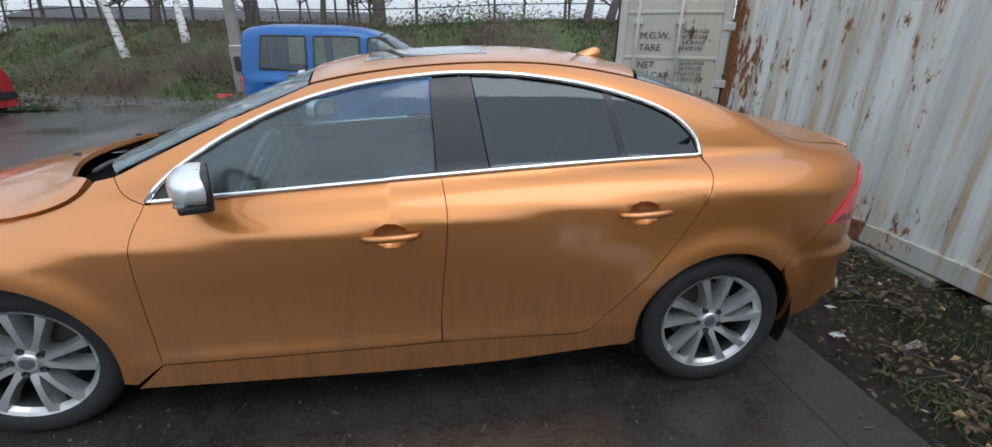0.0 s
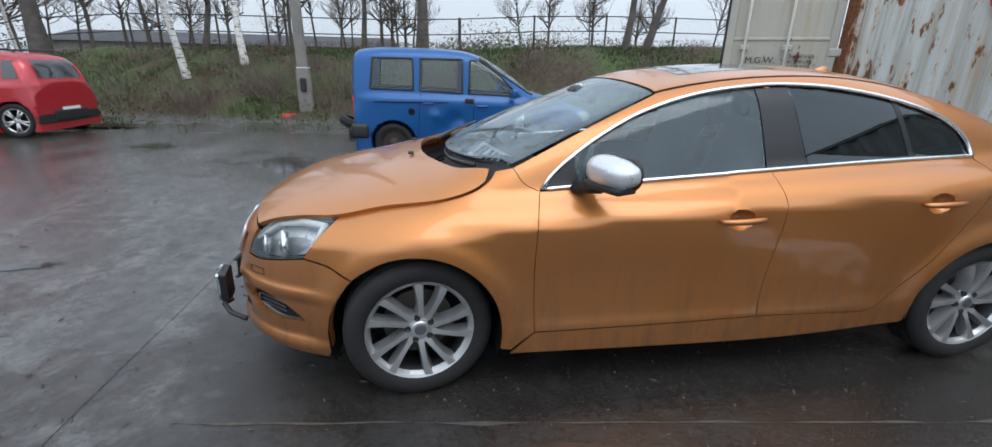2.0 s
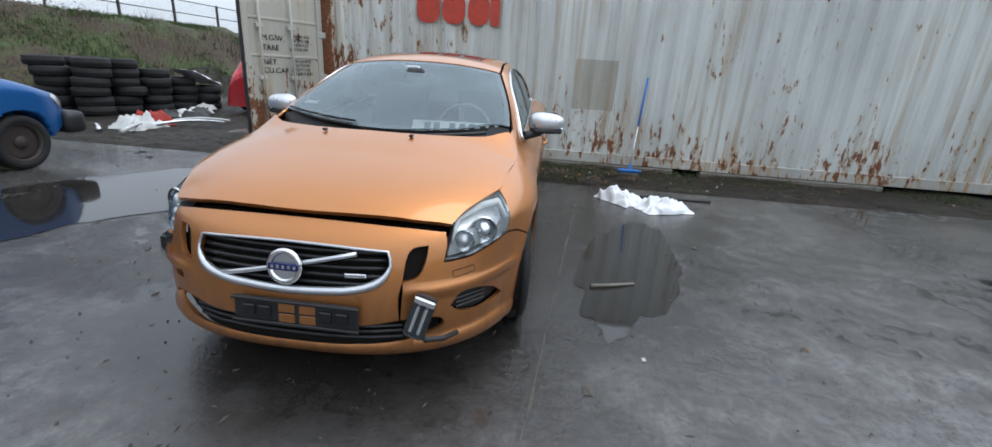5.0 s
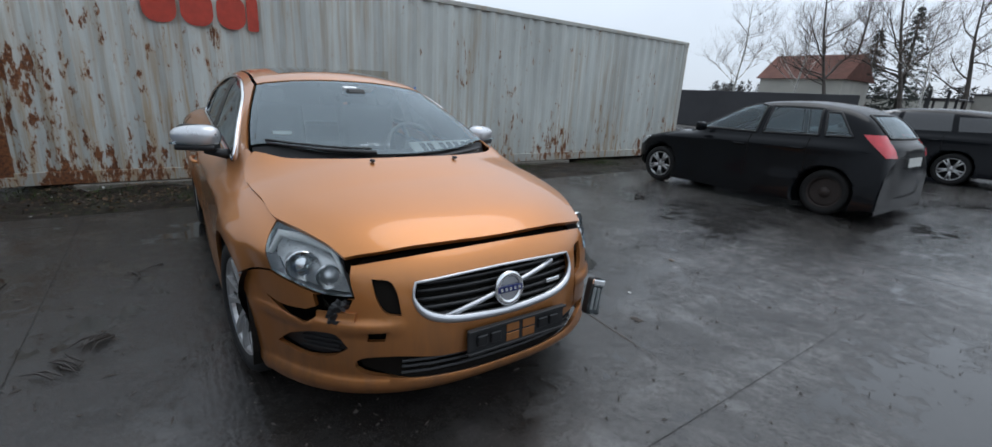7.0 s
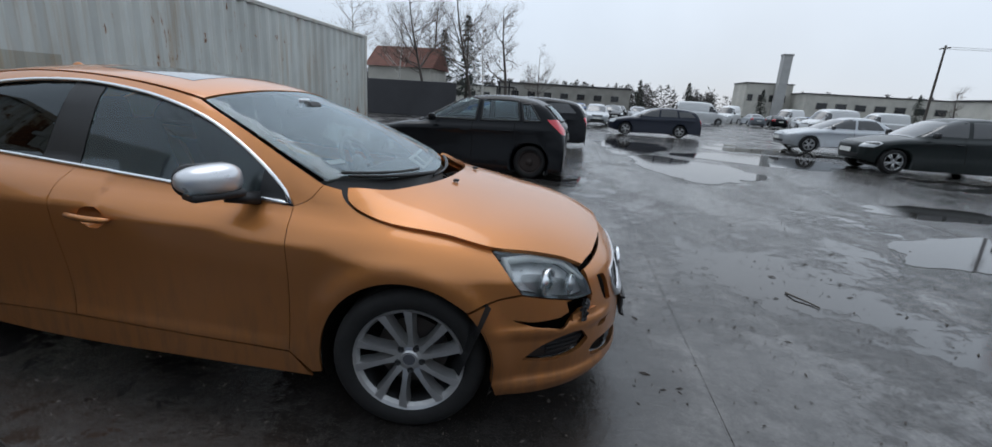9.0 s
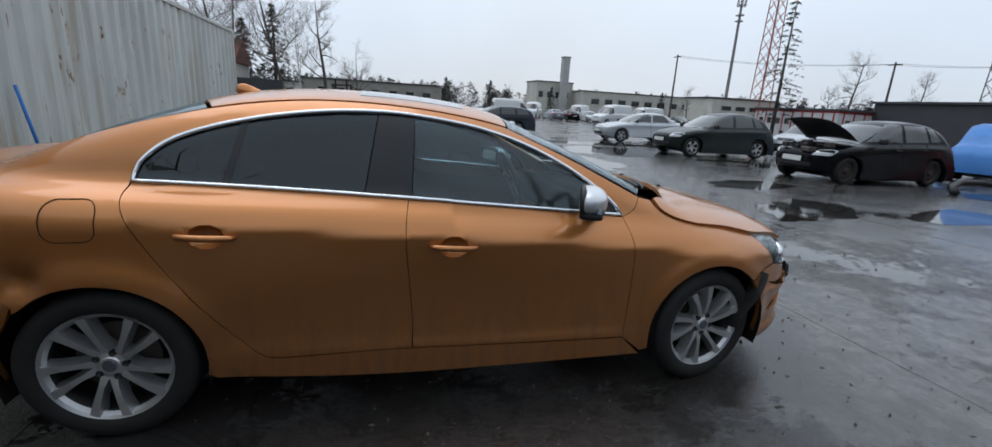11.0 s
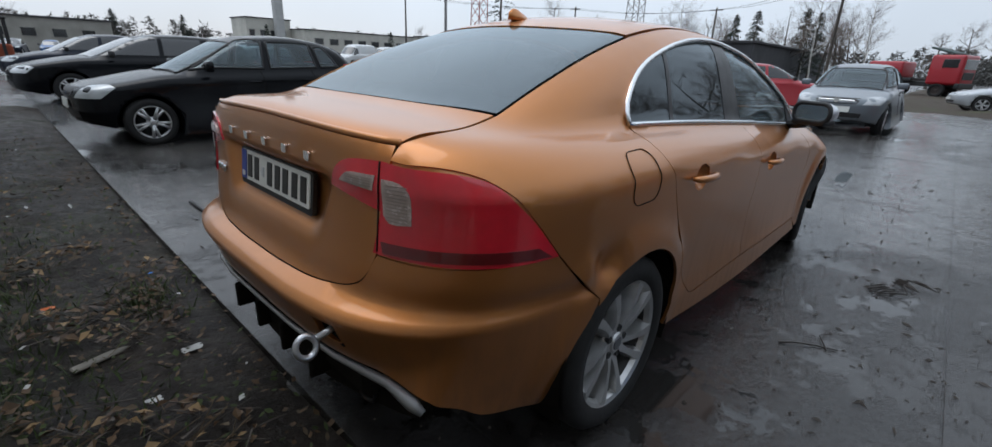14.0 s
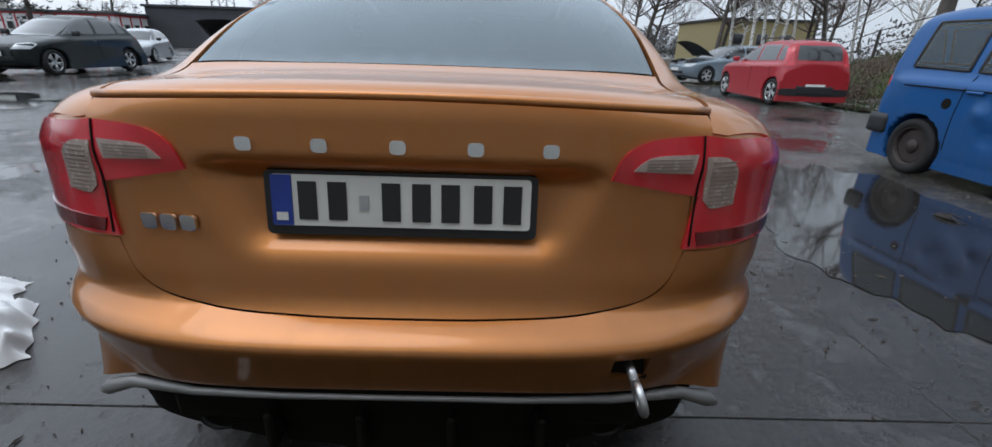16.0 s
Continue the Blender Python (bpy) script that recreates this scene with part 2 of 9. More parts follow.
M["seat"] = plain("seat_cloth", (0.055, 0.052, 0.05), 0.85, var=0.3, bump=0.3)
M["white"] = plain("white_plastic", (0.72, 0.72, 0.70), 0.4, var=0.12)
M["plate"] = plain("plate_white", (0.70, 0.70, 0.66), 0.35, var=0.15)
M["ink"] = plain("plate_black", (0.02, 0.02, 0.02), 0.45)
M["blue_strip"] = plain("plate_blue", (0.02, 0.05, 0.30), 0.4)
M["badge_blue"] = plain("badge_blue", (0.01, 0.02, 0.12), 0.3)
M["film"] = plain("bag_film", (0.78, 0.79, 0.80), 0.35, var=0.1, scale=14, bump=0.2)
M["concrete"] = ground_wet("wet_concrete", (0.145, 0.137, 0.131), (0.066, 0.0615, 0.058), pool=(0.45, 0.53), mud=(0.4, 0.1, 3.4, 3.0))
M["yard"] = ground_wet("wet_yard", (0.07, 0.067, 0.065), (0.035, 0.033, 0.032), pool=(0.46, 0.55))
M["dirt"] = ground_wet("wet_dirt", (0.040, 0.028, 0.020), (0.016, 0.0115, 0.0085), pool=(0.20, 0.24), soil=0.35, matt=0.45)


# ---- building helpers ----
def mesh_of(name, verts, faces, mats, smooth=False, index=None, normals=None):
    me = bpy.data.meshes.new(name)
    me.from_pydata([tuple(map(float, v)) for v in verts], [], [tuple(int(i) for i in f) for f in faces])
    for m in (mats if isinstance(mats, (list, tuple)) else [mats]):
        me.materials.append(m)
    if smooth:
        me.polygons.foreach_set("use_smooth", np.ones(len(me.polygons), dtype=bool))
    if index is not None:
        me.polygons.foreach_set("material_index", np.array(index, dtype=np.int32))
    me.update()
    if normals is not None:
        me.normals_split_custom_set_from_vertices([tuple(map(float, n)) for n in normals])
    return me


def link(name, me, parent=None, m=None, label=""):
    ob = new(name, me)
    if parent is not None:
        ob.parent = parent
    if m is not None:
        ob.matrix_basis = m
    if label:
        tagged(ob, label)
    return ob


def bm_mesh(name, bm, mat, smooth=False):
    me = bpy.data.meshes.new(name)
    bm.normal_update()
    bm.to_mesh(me)
    bm.free()
    for k in (mat if isinstance(mat, (list, tuple)) else [mat]):
        me.materials.append(k)
    if smooth:
        me.polygons.foreach_set("use_smooth", np.ones(len(me.polygons), dtype=bool))
    return me


def part(name, bm, mat, parent, label="", smooth=False, m=None):
    return link(name, bm_mesh(name, bm, mat, smooth), parent, m, label)


def box(bm, c, s, bevel=0.0, m=None, seg=1):
    """A box of size s at c, its edges rounded."""
    r = bmesh.ops.create_cube(bm, size=1)
    t = Matrix.Translation(c) @ Matrix.Diagonal((*s, 1))
    bmesh.ops.transform(bm, matrix=t if m is None else m @ t, verts=r["verts"])
    if bevel:
        e = {k for v in r["verts"] for k in v.link_edges}
        bmesh.ops.bevel(bm, geom=list(e), offset=bevel, segments=seg, affect="EDGES", profile=0.6)
    return bm


def new_box(c, s, bevel=0.0, m=None, seg=1):
    return box(bmesh.new(), c, s, bevel, m, seg)


def tube(bm, pts, r, sides=8, closed=False, cap=True):
    """A round bar along points; r: one radius or one each."""
    pts = [Vector(p) for p in pts]
    n = len(pts)
    rs = r if isinstance(r, (list, tuple, np.ndarray)) else [r] * n
    rings = []
    up = None
    for i, p in enumerate(pts):
        a, b = pts[(i - 1) % n if closed else max(i - 1, 0)], pts[(i + 1) % n if closed else min(i + 1, n - 1)]
        d = (b - a).normalized() if (b - a).length > 1e-9 else Vector((0, 0, 1))
        if up is None:
            up = d.orthogonal().normalized()
        up = (up - d * up.dot(d))
        up = up.normalized() if up.length > 1e-6 else d.orthogonal().normalized()
        s = d.cross(up)
        rings.append([bm.verts.new(p + (up * math.cos(k) + s * math.sin(k)) * rs[i]) for k in np.arange(sides) * 2 * math.pi / sides])
    for i in range(n if closed else n - 1):
        q, w = rings[i], rings[(i + 1) % n]
        for j in range(sides):
            bm.faces.new((q[j], q[(j + 1) % sides], w[(j + 1) % sides], w[j]))
    if cap and not closed and sides > 2:
        bm.faces.new(list(reversed(rings[0]))), bm.faces.new(rings[-1])
    return bm


def lathe(bm, prof, sides=32, axis="y", m=None):
    """Turn (radius, along) points about an axis."""
    rings = []
    for r, h in prof:
        ring = []
        for k in np.arange(sides) * 2 * math.pi / sides:
            a, b = r * math.cos(k), r * math.sin(k)
            p = (a, h, b) if axis == "y" else (a, b, h) if axis == "z" else (h, a, b)
            ring.append(bm.verts.new(m @ Vector(p) if m is not None else p))
        rings.append(ring)
    for q, w in zip(rings, rings[1:]):
        for j in range(sides):
            bm.faces.new((q[j], q[(j + 1) % sides], w[(j + 1) % sides], w[j]))
    return bm


def empty(name, m=None):
    ob = new(name)
    ob.empty_display_size = 0.1
    if m is not None:
        ob.matrix_basis = m
    return ob


def rounded(w, h, r, n=5):
    """The outline of a rounded rectangle."""
    out = []
    for cx, cy, a in ((w / 2 - r, h / 2 - r, 0), (-w / 2 + r, h / 2 - r, 90), (-w / 2 + r, -h / 2 + r, 180), (w / 2 - r, -h / 2 + r, 270)):
        for k in range(n + 1):
            t = radians(a + 90 * k / n)
            out.append((cx + r * math.cos(t), cy + r * math.sin(t)))
    return out


def slab(bm, outline, depth, m=None):
    """A flat plate from an outline in x, y, thick along z."""
    a = [bm.verts.new((x, y, 0)) for x, y in outline]
    b = [bm.verts.new((x, y, depth)) for x, y in outline]
    n = len(a)
    bm.faces.new(list(reversed(a))), bm.faces.new(b)
    for i in range(n):
        bm.faces.new((a[i], a[(i + 1) % n], b[(i + 1) % n], b[i]))
    if m is not None:
        bmesh.ops.transform(bm, matrix=m, verts=a + b)
    return bm
def spl(xs, ys):
    """A smooth curve through a few points (natural cubic)."""
    xs, ys = np.array(xs, float), np.array(ys, float)
    n = len(xs); h = np.diff(xs); A = np.eye(n); r = np.zeros(n)
    for i in range(1, n - 1):
        A[i, i - 1:i + 2] = h[i - 1], 2 * (h[i - 1] + h[i]), h[i]
        r[i] = 6 * ((ys[i + 1] - ys[i]) / h[i] - (ys[i] - ys[i - 1]) / h[i - 1])
    M = np.linalg.solve(A, r)
    def f(x):
        x = np.clip(np.asarray(x, float), xs[0], xs[-1])
        i = np.clip(np.searchsorted(xs, x) - 1, 0, n - 2)
        a, b, d = xs[i + 1] - x, x - xs[i], h[i]
        return (M[i] * a ** 3 + M[i + 1] * b ** 3) / (6 * d) + (ys[i] / d - M[i] * d / 6) * a + (ys[i + 1] / d - M[i + 1] * d / 6) * b
    return f


def mono(xs, ys):
    """A curve through points that never overshoots between them."""
    xs, ys = np.array(xs, float), np.array(ys, float)
    h = np.diff(xs)
    d = np.diff(ys) / h
    m = np.concatenate([[d[0]], np.where(d[:-1] * d[1:] > 0, 2 * d[:-1] * d[1:] / (d[:-1] + d[1:] + 1e-12), 0), [d[-1]]])
    def f(x):
        x = np.clip(np.asarray(x, float), xs[0], xs[-1])
        i = np.clip(np.searchsorted(xs, x) - 1, 0, len(xs) - 2)
        t = (x - xs[i]) / h[i]
        return (2 * t ** 3 - 3 * t * t + 1) * ys[i] + (t ** 3 - 2 * t * t + t) * h[i] * m[i] + (3 * t * t - 2 * t ** 3) * ys[i + 1] + (t ** 3 - t * t) * h[i] * m[i + 1]
    return f


def smax(a, b, k):
    h = np.maximum(k - np.abs(a - b), 0) / k
    return np.maximum(a, b) + h * h * k / 4


def smin(a, b, k):
    return -smax(-a, -b, k)


# the saloon's lines: z of the belt, half width by height, nose and tail by height, bonnet and deck, roof
belt = spl([-2.4, -1.6, -0.85, 0.3, 1.28, 1.8, 2.3], [0.80, 0.86, 0.925, 1.0, 1.06, 1.075, 1.08])
half = mono([-0.72, -0.6, -0.45, -0.25, -0.05, 0.025, 0.06, 0.12, 0.18, 0.26], [0.80, 0.862, 0.893, 0.912, 0.920, 0.921, 0.904, 0.858, 0.79, 0.66])
nose = spl([0.15, 0.22, 0.35, 0.50, 0.62, 0.70, 0.76, 0.84, 0.95], [2.20, 2.27, 2.31, 2.30, 2.27, 2.23, 2.17, 2.05, 1.85])
tail = mono([0.2, 0.30, 0.45, 0.575, 0.607, 0.624, 0.645, 0.67, 0.72, 0.80, 0.92, 0.955, 1.02, 1.07, 1.14], [2.06, 2.140, 2.230, 2.276, 2.287, 2.279, 2.224, 2.202, 2.190, 2.174, 2.164, 2.166, 2.163, 2.165, 2.17])
top_c = spl([-2.4, -2.2, -2.0, -1.7, -1.35, -1.0, -0.5, 0.5, 1.3, 1.7, 2.0, 2.2, 2.4], [0.66, 0.755, 0.825, 0.90, 0.965, 1.005, 1.02, 1.06, 1.09, 1.10, 1.097, 1.09, 1.085])
roof_c = spl([-1.45, -1.0, -0.685, -0.5, -0.318, -0.1, 0.2, 0.5, 0.8, 1.05, 1.3, 1.55, 1.8, 2.05], [0.89, 1.10, 1.238, 1.315, 1.385, 1.43, 1.458, 1.466, 1.452, 1.412, 1.335, 1.235, 1.12, 1.0])
side_g = spl([-1.2, -0.85, 0.0, 0.6, 1.28, 1.6, 1.95, 2.3], [0.80, 0.797, 0.787, 0.770, 0.742, 0.715, 0.66, 0.58])


def shape(x, y, z):
    """Below 0 inside the saloon's skin."""
    y = np.abs(y)
    h = z - belt(x) + 0.165
    w = half(h)
    nf, nr = nose(z), tail(z)
    uf = np.clip((-x - 1.15) / (nf - 1.15), 0, 1.6)
    ur = np.clip((x - 1.25) / (nr - 1.25), 0, 1.6)
    er = 3.6 + 0.75 / (1 + np.exp(-(z - 0.66) / 0.03))  # the lid is squarer than the bumper
    side = np.where(x < 0, (uf ** 2.75 + (y / w) ** 2.75) ** (1 / 2.75), (ur ** er + (y / w) ** er) ** (1 / er))
    side = np.where(np.maximum(uf, ur) > 0, side - 1, y / w - 1) * w * 0.8
    # widened arches
    for ax in (-1.388, 1.388):
        r = np.hypot(x - ax, z - 0.325)
        side = side - 0.019 / (1 + np.exp((r - 0.43) / 0.018))
    # crease low on the doors
    side = side - np.clip((-x - 1.7) / 0.15, 0, 1) * (0.011 * np.exp(-((z - 0.488) / 0.022) ** 2) * np.clip((y - 0.42) / 0.12, 0, 1) + 0.020 / (1 + np.exp((z - 0.262) / 0.008)))
    zl = z - 0.365 - 0.015 * x
    side = side + 0.030 / (1 + np.exp(-zl / 0.006)) * np.exp(-np.maximum(zl, 0) / 0.17) * np.exp(-((x - 0.05) / 0.9) ** 6)
    drop = np.where(x < 0, 0.085, 0.05)
    deck = (z - top_c(x) + drop * (y / 0.78) ** 2.6) * 0.95
    low = smax(side, deck, 0.06)
    low = np.maximum(low, 0.17 - z)
    bow = np.where(x < 0.5, 0.25, -0.22) * y * y * np.clip(np.abs(x - 0.5) / 0.5, 0, 1)
    over = np.maximum(-1.45 - x + bow, 0) + np.maximum(x - bow - 2.05, 0)
    glass = (z - roof_c(x - bow) + 3.0 * over + 0.06 * (y / 0.6) ** 2 * np.exp(-((x - 0.4) / 0.9) ** 4)) * 0.9
    s = z - belt(x)
    wall = (y - side_g(x) + 0.33 * s + 0.22 * s * s) * 0.93
    green = smax(glass, wall, 0.10)
    return smin(low, green, 0.035)


class Skin:
    """A car's outer surface, given by a function that is below 0 inside, and panels cut from it."""
    def __init__(self, f, zc=0.60, cf=-1.35, cr=1.35, far=1.6):
        self.f, self.zc, self.cf, self.cr, self.far = f, zc, cf, cr, far

    def solve(self, o, d, far=None):
        o, d = np.atleast_2d(o).astype(float), np.atleast_2d(d).astype(float)
        far = far or self.far
        rs = np.linspace(far, 0, 56)
        lo, hi = np.zeros(len(o)), np.full(len(o), far)
        for k in range(0, len(o), 400):  # the outermost crossing of each ray
            w = slice(k, k + 400)
            p = (o[w, None, :] + d[w, None, :] * rs[None, :, None]).reshape(-1, 3)
            g = self.f(p[:, 0], p[:, 1], p[:, 2]).reshape(-1, len(rs))
            first = np.argmax(g < 0, axis=1)
            hit = (g < 0).any(1)
            near_ = rs[np.argmin(np.abs(g), 1)]  # a grazing ray: take the nearest place
            lo[w] = np.where(hit, rs[first], near_)
            hi[w] = np.where(hit, rs[np.maximum(first - 1, 0)], near_)
        for _ in range(11):
            m = (lo + hi) / 2
            p = o + d * m[:, None]
            s = self.f(p[:, 0], p[:, 1], p[:, 2]) < 0
            lo, hi = np.where(s, m, lo), np.where(s, hi, m)
        return o + d * lo[:, None]

    def normal(self, p):
        e = 0.004
        g = [self.f(*(p + e * k).T) - self.f(*(p - e * k).T) for k in np.eye(3)]
        g = np.stack(g, 1)
        return g / np.maximum(np.linalg.norm(g, axis=1, keepdims=True), 1e-9)

    def spot(self, kind, a, b):
        """On the side (x, z), the top (x, y), the front or rear (y, z)."""
        if kind == "s":
            return self.solve((a, 0, b), (0, -1, 0))[0]
        if kind == "S":
            return self.solve((a, 0, b), (0, 1, 0))[0]
        if kind == "t":
            return self.solve((a, b, 0.5), (0, 0, 1))[0]
        if kind == "f":
            return self.solve((-0.9, a, b), (-1, 0, 0), 2.0)[0]
        if kind == "r":
            return self.solve((0.9, a, b), (1, 0, 0), 2.0)[0]
        if kind == "q":  # along the rear lip
            return self.solve((0.9, a, 1.066 - 0.05 * a * a), (1, 0, 0), 2.0)[0]

    def uv(self, p, dom):
        p = np.atleast_2d(p)
        if dom == "round":
            return np.stack([p[:, 0], 0.8 * np.arctan2(p[:, 2] - self.zc, -p[:, 1])], 1)
        c = self.cf if dom == "front" else self.cr
        s = -1 if dom == "front" else 1
        return np.stack([0.9 * np.arctan2(p[:, 1], s * (p[:, 0] - c)), p[:, 2]], 1)

    def at(self, uv, dom):
        if dom == "round":
            t = uv[:, 1] / 0.8
            o = np.stack([uv[:, 0], 0 * t, 0 * t + self.zc], 1)
            return self.solve(o, np.stack([0 * t, -np.cos(t), np.sin(t)], 1))
        c, s = (self.cf, -1) if dom == "front" else (self.cr, 1)
        t = uv[:, 0] / 0.9
        o = np.stack([0 * t + c, 0 * t, uv[:, 1]], 1)
        return self.solve(o, np.stack([s * np.cos(t), np.sin(t), 0 * t], 1))

    def outline(self, pts, dom, step):
        """Curves through the points, with corners where a point carries a fourth value, as a fine loop in the domain."""
        q = [np.array(p[1:], float) if p[0] == "p" else self.spot(*p[:3]) for p in pts]
        corner = [len(p) > (4 if p[0] == "p" else 3) or False for p in pts]
        c = self.uv(np.array(q), dom)
        n = len(c)
        out = []
        for i in range(n):
            a, b = c[i], c[(i + 1) % n]
            pa = a if corner[i] else c[i - 1]
            pb = b if corner[(i + 1) % n] else c[(i + 2) % n]
            k = max(1, int(np.linalg.norm(b - a) / step))
            L = np.linalg.norm(b - a)
            ta = (b - pa) / max(np.linalg.norm(b - pa), 1e-9) * L if not corner[i] else (b - a)
            tb = (pb - a) / max(np.linalg.norm(pb - a), 1e-9) * L if not corner[(i + 1) % n] else (b - a)
            for j in range(k):
                t = j / k
                out.append((2 * t ** 3 - 3 * t * t + 1) * a + (t ** 3 - 2 * t * t + t) * ta + (3 * t * t - 2 * t ** 3) * b + (t ** 3 - t * t) * tb)
        return np.array(out)

    def panel(self, name, loops, dom, step=0.03, lift=0.0, rim=0.012, inset=0.0016, flip=False, sink=None):
        """Vertices, faces and normals of a skin panel with a folded rim; loops: outline, then holes."""
        from mathutils.geometry import delaunay_2d_cdt
        rings = [self.outline(l, dom, step * 0.7) for l in loops]
        for i, r in enumerate(rings):
            area = 0.5 * np.sum(r[:, 0] * np.roll(r[:, 1], -1) - r[:, 1] * np.roll(r[:, 0], -1))
            if area < 0:
                r = r[::-1]
            if inset:
                d = np.roll(r, -1, 0) - np.roll(r, 1, 0)
                nn = np.stack([-d[:, 1], d[:, 0]], 1) / np.maximum(np.linalg.norm(d, axis=1, keepdims=True), 1e-9)
                r = r + nn * inset * (1 if i == 0 else -1)
            rings[i] = r
        lo, hi = rings[0].min(0), rings[0].max(0)
        gx, gy = np.meshgrid(np.arange(lo[0], hi[0], step), np.arange(lo[1], hi[1], step))
        gx = gx + (np.arange(gx.shape[0]) % 2)[:, None] * step * 0.5
        g = np.stack([gx.ravel(), gy.ravel()], 1)
        keep = within(g, rings[0])
        for r in rings[1:]:
            keep &= ~within(g, r)
        g = g[keep]
        allr = np.concatenate(rings)
        if len(g):
            near = np.full(len(g), 9.0)
            for k in range(0, len(allr), 200):
                near = np.minimum(near, np.min(np.linalg.norm(g[:, None] - allr[None, k:k + 200], axis=2), axis=1))
            g = g[near > step * 0.45]
        verts = [Vector(v) for v in np.concatenate([allr, g])]
        edges, off = [], 0
        for r in rings:
            n = len(r)
            edges += [(off + i, off + (i + 1) % n) for i in range(n)]
            off += n
        cv, _, cf, _, _, _ = delaunay_2d_cdt(verts, edges, [], 0, 1e-6)
        cv = np.array([tuple(v) for v in cv])
        tri = np.array([f for f in cf if len(f) == 3], int)
        mid = cv[tri].mean(1)
        ok = within(mid, rings[0])
        for r in rings[1:]:
            ok &= ~within(mid, r)
        tri = tri[ok]
        used = np.unique(tri)
        back = np.full(len(cv), -1)
        back[used] = np.arange(len(used))
        cv, tri = cv[used], back[tri]
        P = self.at(cv, dom)
        N = self.normal(P)
        if sink is not None:
            lift = lift + sink(P)
        P = P + N * (np.asarray(lift).reshape(-1, 1) if np.ndim(lift) else lift)
        # face the triangles outwards
        fn = np.cross(P[tri[:, 1]] - P[tri[:, 0]], P[tri[:, 2]] - P[tri[:, 0]])
        w = np.sum(fn * N[tri[:, 0]], 1) < 0
        tri[w] = tri[w][:, ::-1]
        if sink is not None:
            fn[w] = -fn[w]
            N = np.zeros_like(P)
            for k in range(3):
                np.add.at(N, tri[:, k], fn)
            N = N / np.maximum(np.linalg.norm(N, axis=1, keepdims=True), 1e-12)
        V, Fc, NN = list(P), [tuple(t) for t in tri], list(N)
        if rim:
            cnt = {}
            for t in tri:
                for a, b in ((t[0], t[1]), (t[1], t[2]), (t[2], t[0])):
                    if (b, a) in cnt:
                        cnt.pop((b, a))
                    else:
                        cnt[(a, b)] = 1
            for a, b in cnt:
                i = len(V)
                t = P[b] - P[a]
                sd = np.cross(t, N[a])
                sd = sd / max(np.linalg.norm(sd), 1e-9)
                V += [P[a], P[b], P[b] - N[b] * rim, P[a] - N[a] * rim]
                NN += [sd] * 4
                Fc.append((i + 1, i, i + 3, i + 2))
        return np.array(V), Fc, np.array(NN)


def within(p, ring):
    """Which points lie inside a loop."""
    x, y = p[:, 0], p[:, 1]
    inside = np.zeros(len(p), bool)
    a, b = ring, np.roll(ring, -1, 0)
    for (x0, y0), (x1, y1) in zip(a, b):
        if y0 == y1:
            continue
        c = ((y0 > y) != (y1 > y)) & (x < (x1 - x0) * (y - y0) / (y1 - y0) + x0)
        inside ^= c
    return inside


def join_sets(*sets):
    V, Fc, N, o = [], [], [], 0
    for v, f, n in sets:
        V.append(v), N.append(n)
        Fc += [tuple(i + o for i in t) for t in f]
        o += len(v)
    return np.concatenate(V), Fc, np.concatenate(N)


def mirrored(s):
    v, f, n = s
    k = np.array([1, -1, 1])
    return v * k, [tuple(reversed(t)) for t in f], n * k


def skin_part(name, s, mat, parent, label=""):
    return link(name, mesh_of(name, s[0], s[1], mat, True, None, s[2]), parent, None, label)


def flipped(pts):
    """The same outline on the other side of the car."""
    swap = {"s": "S", "S": "s"}
    out = []
    for p in reversed(pts):
        if p[0] in "sS":
            out.append((swap[p[0]], *p[1:]))
        elif p[0] == "t":
            out.append(("t", p[1], -p[2], *p[3:]))
        else:
            out.append((p[0], -p[1], *p[2:]))
    return out


def both(half_line):
    """A loop from its part on one side, begun and ended on the middle line."""
    return half_line + flipped(half_line)


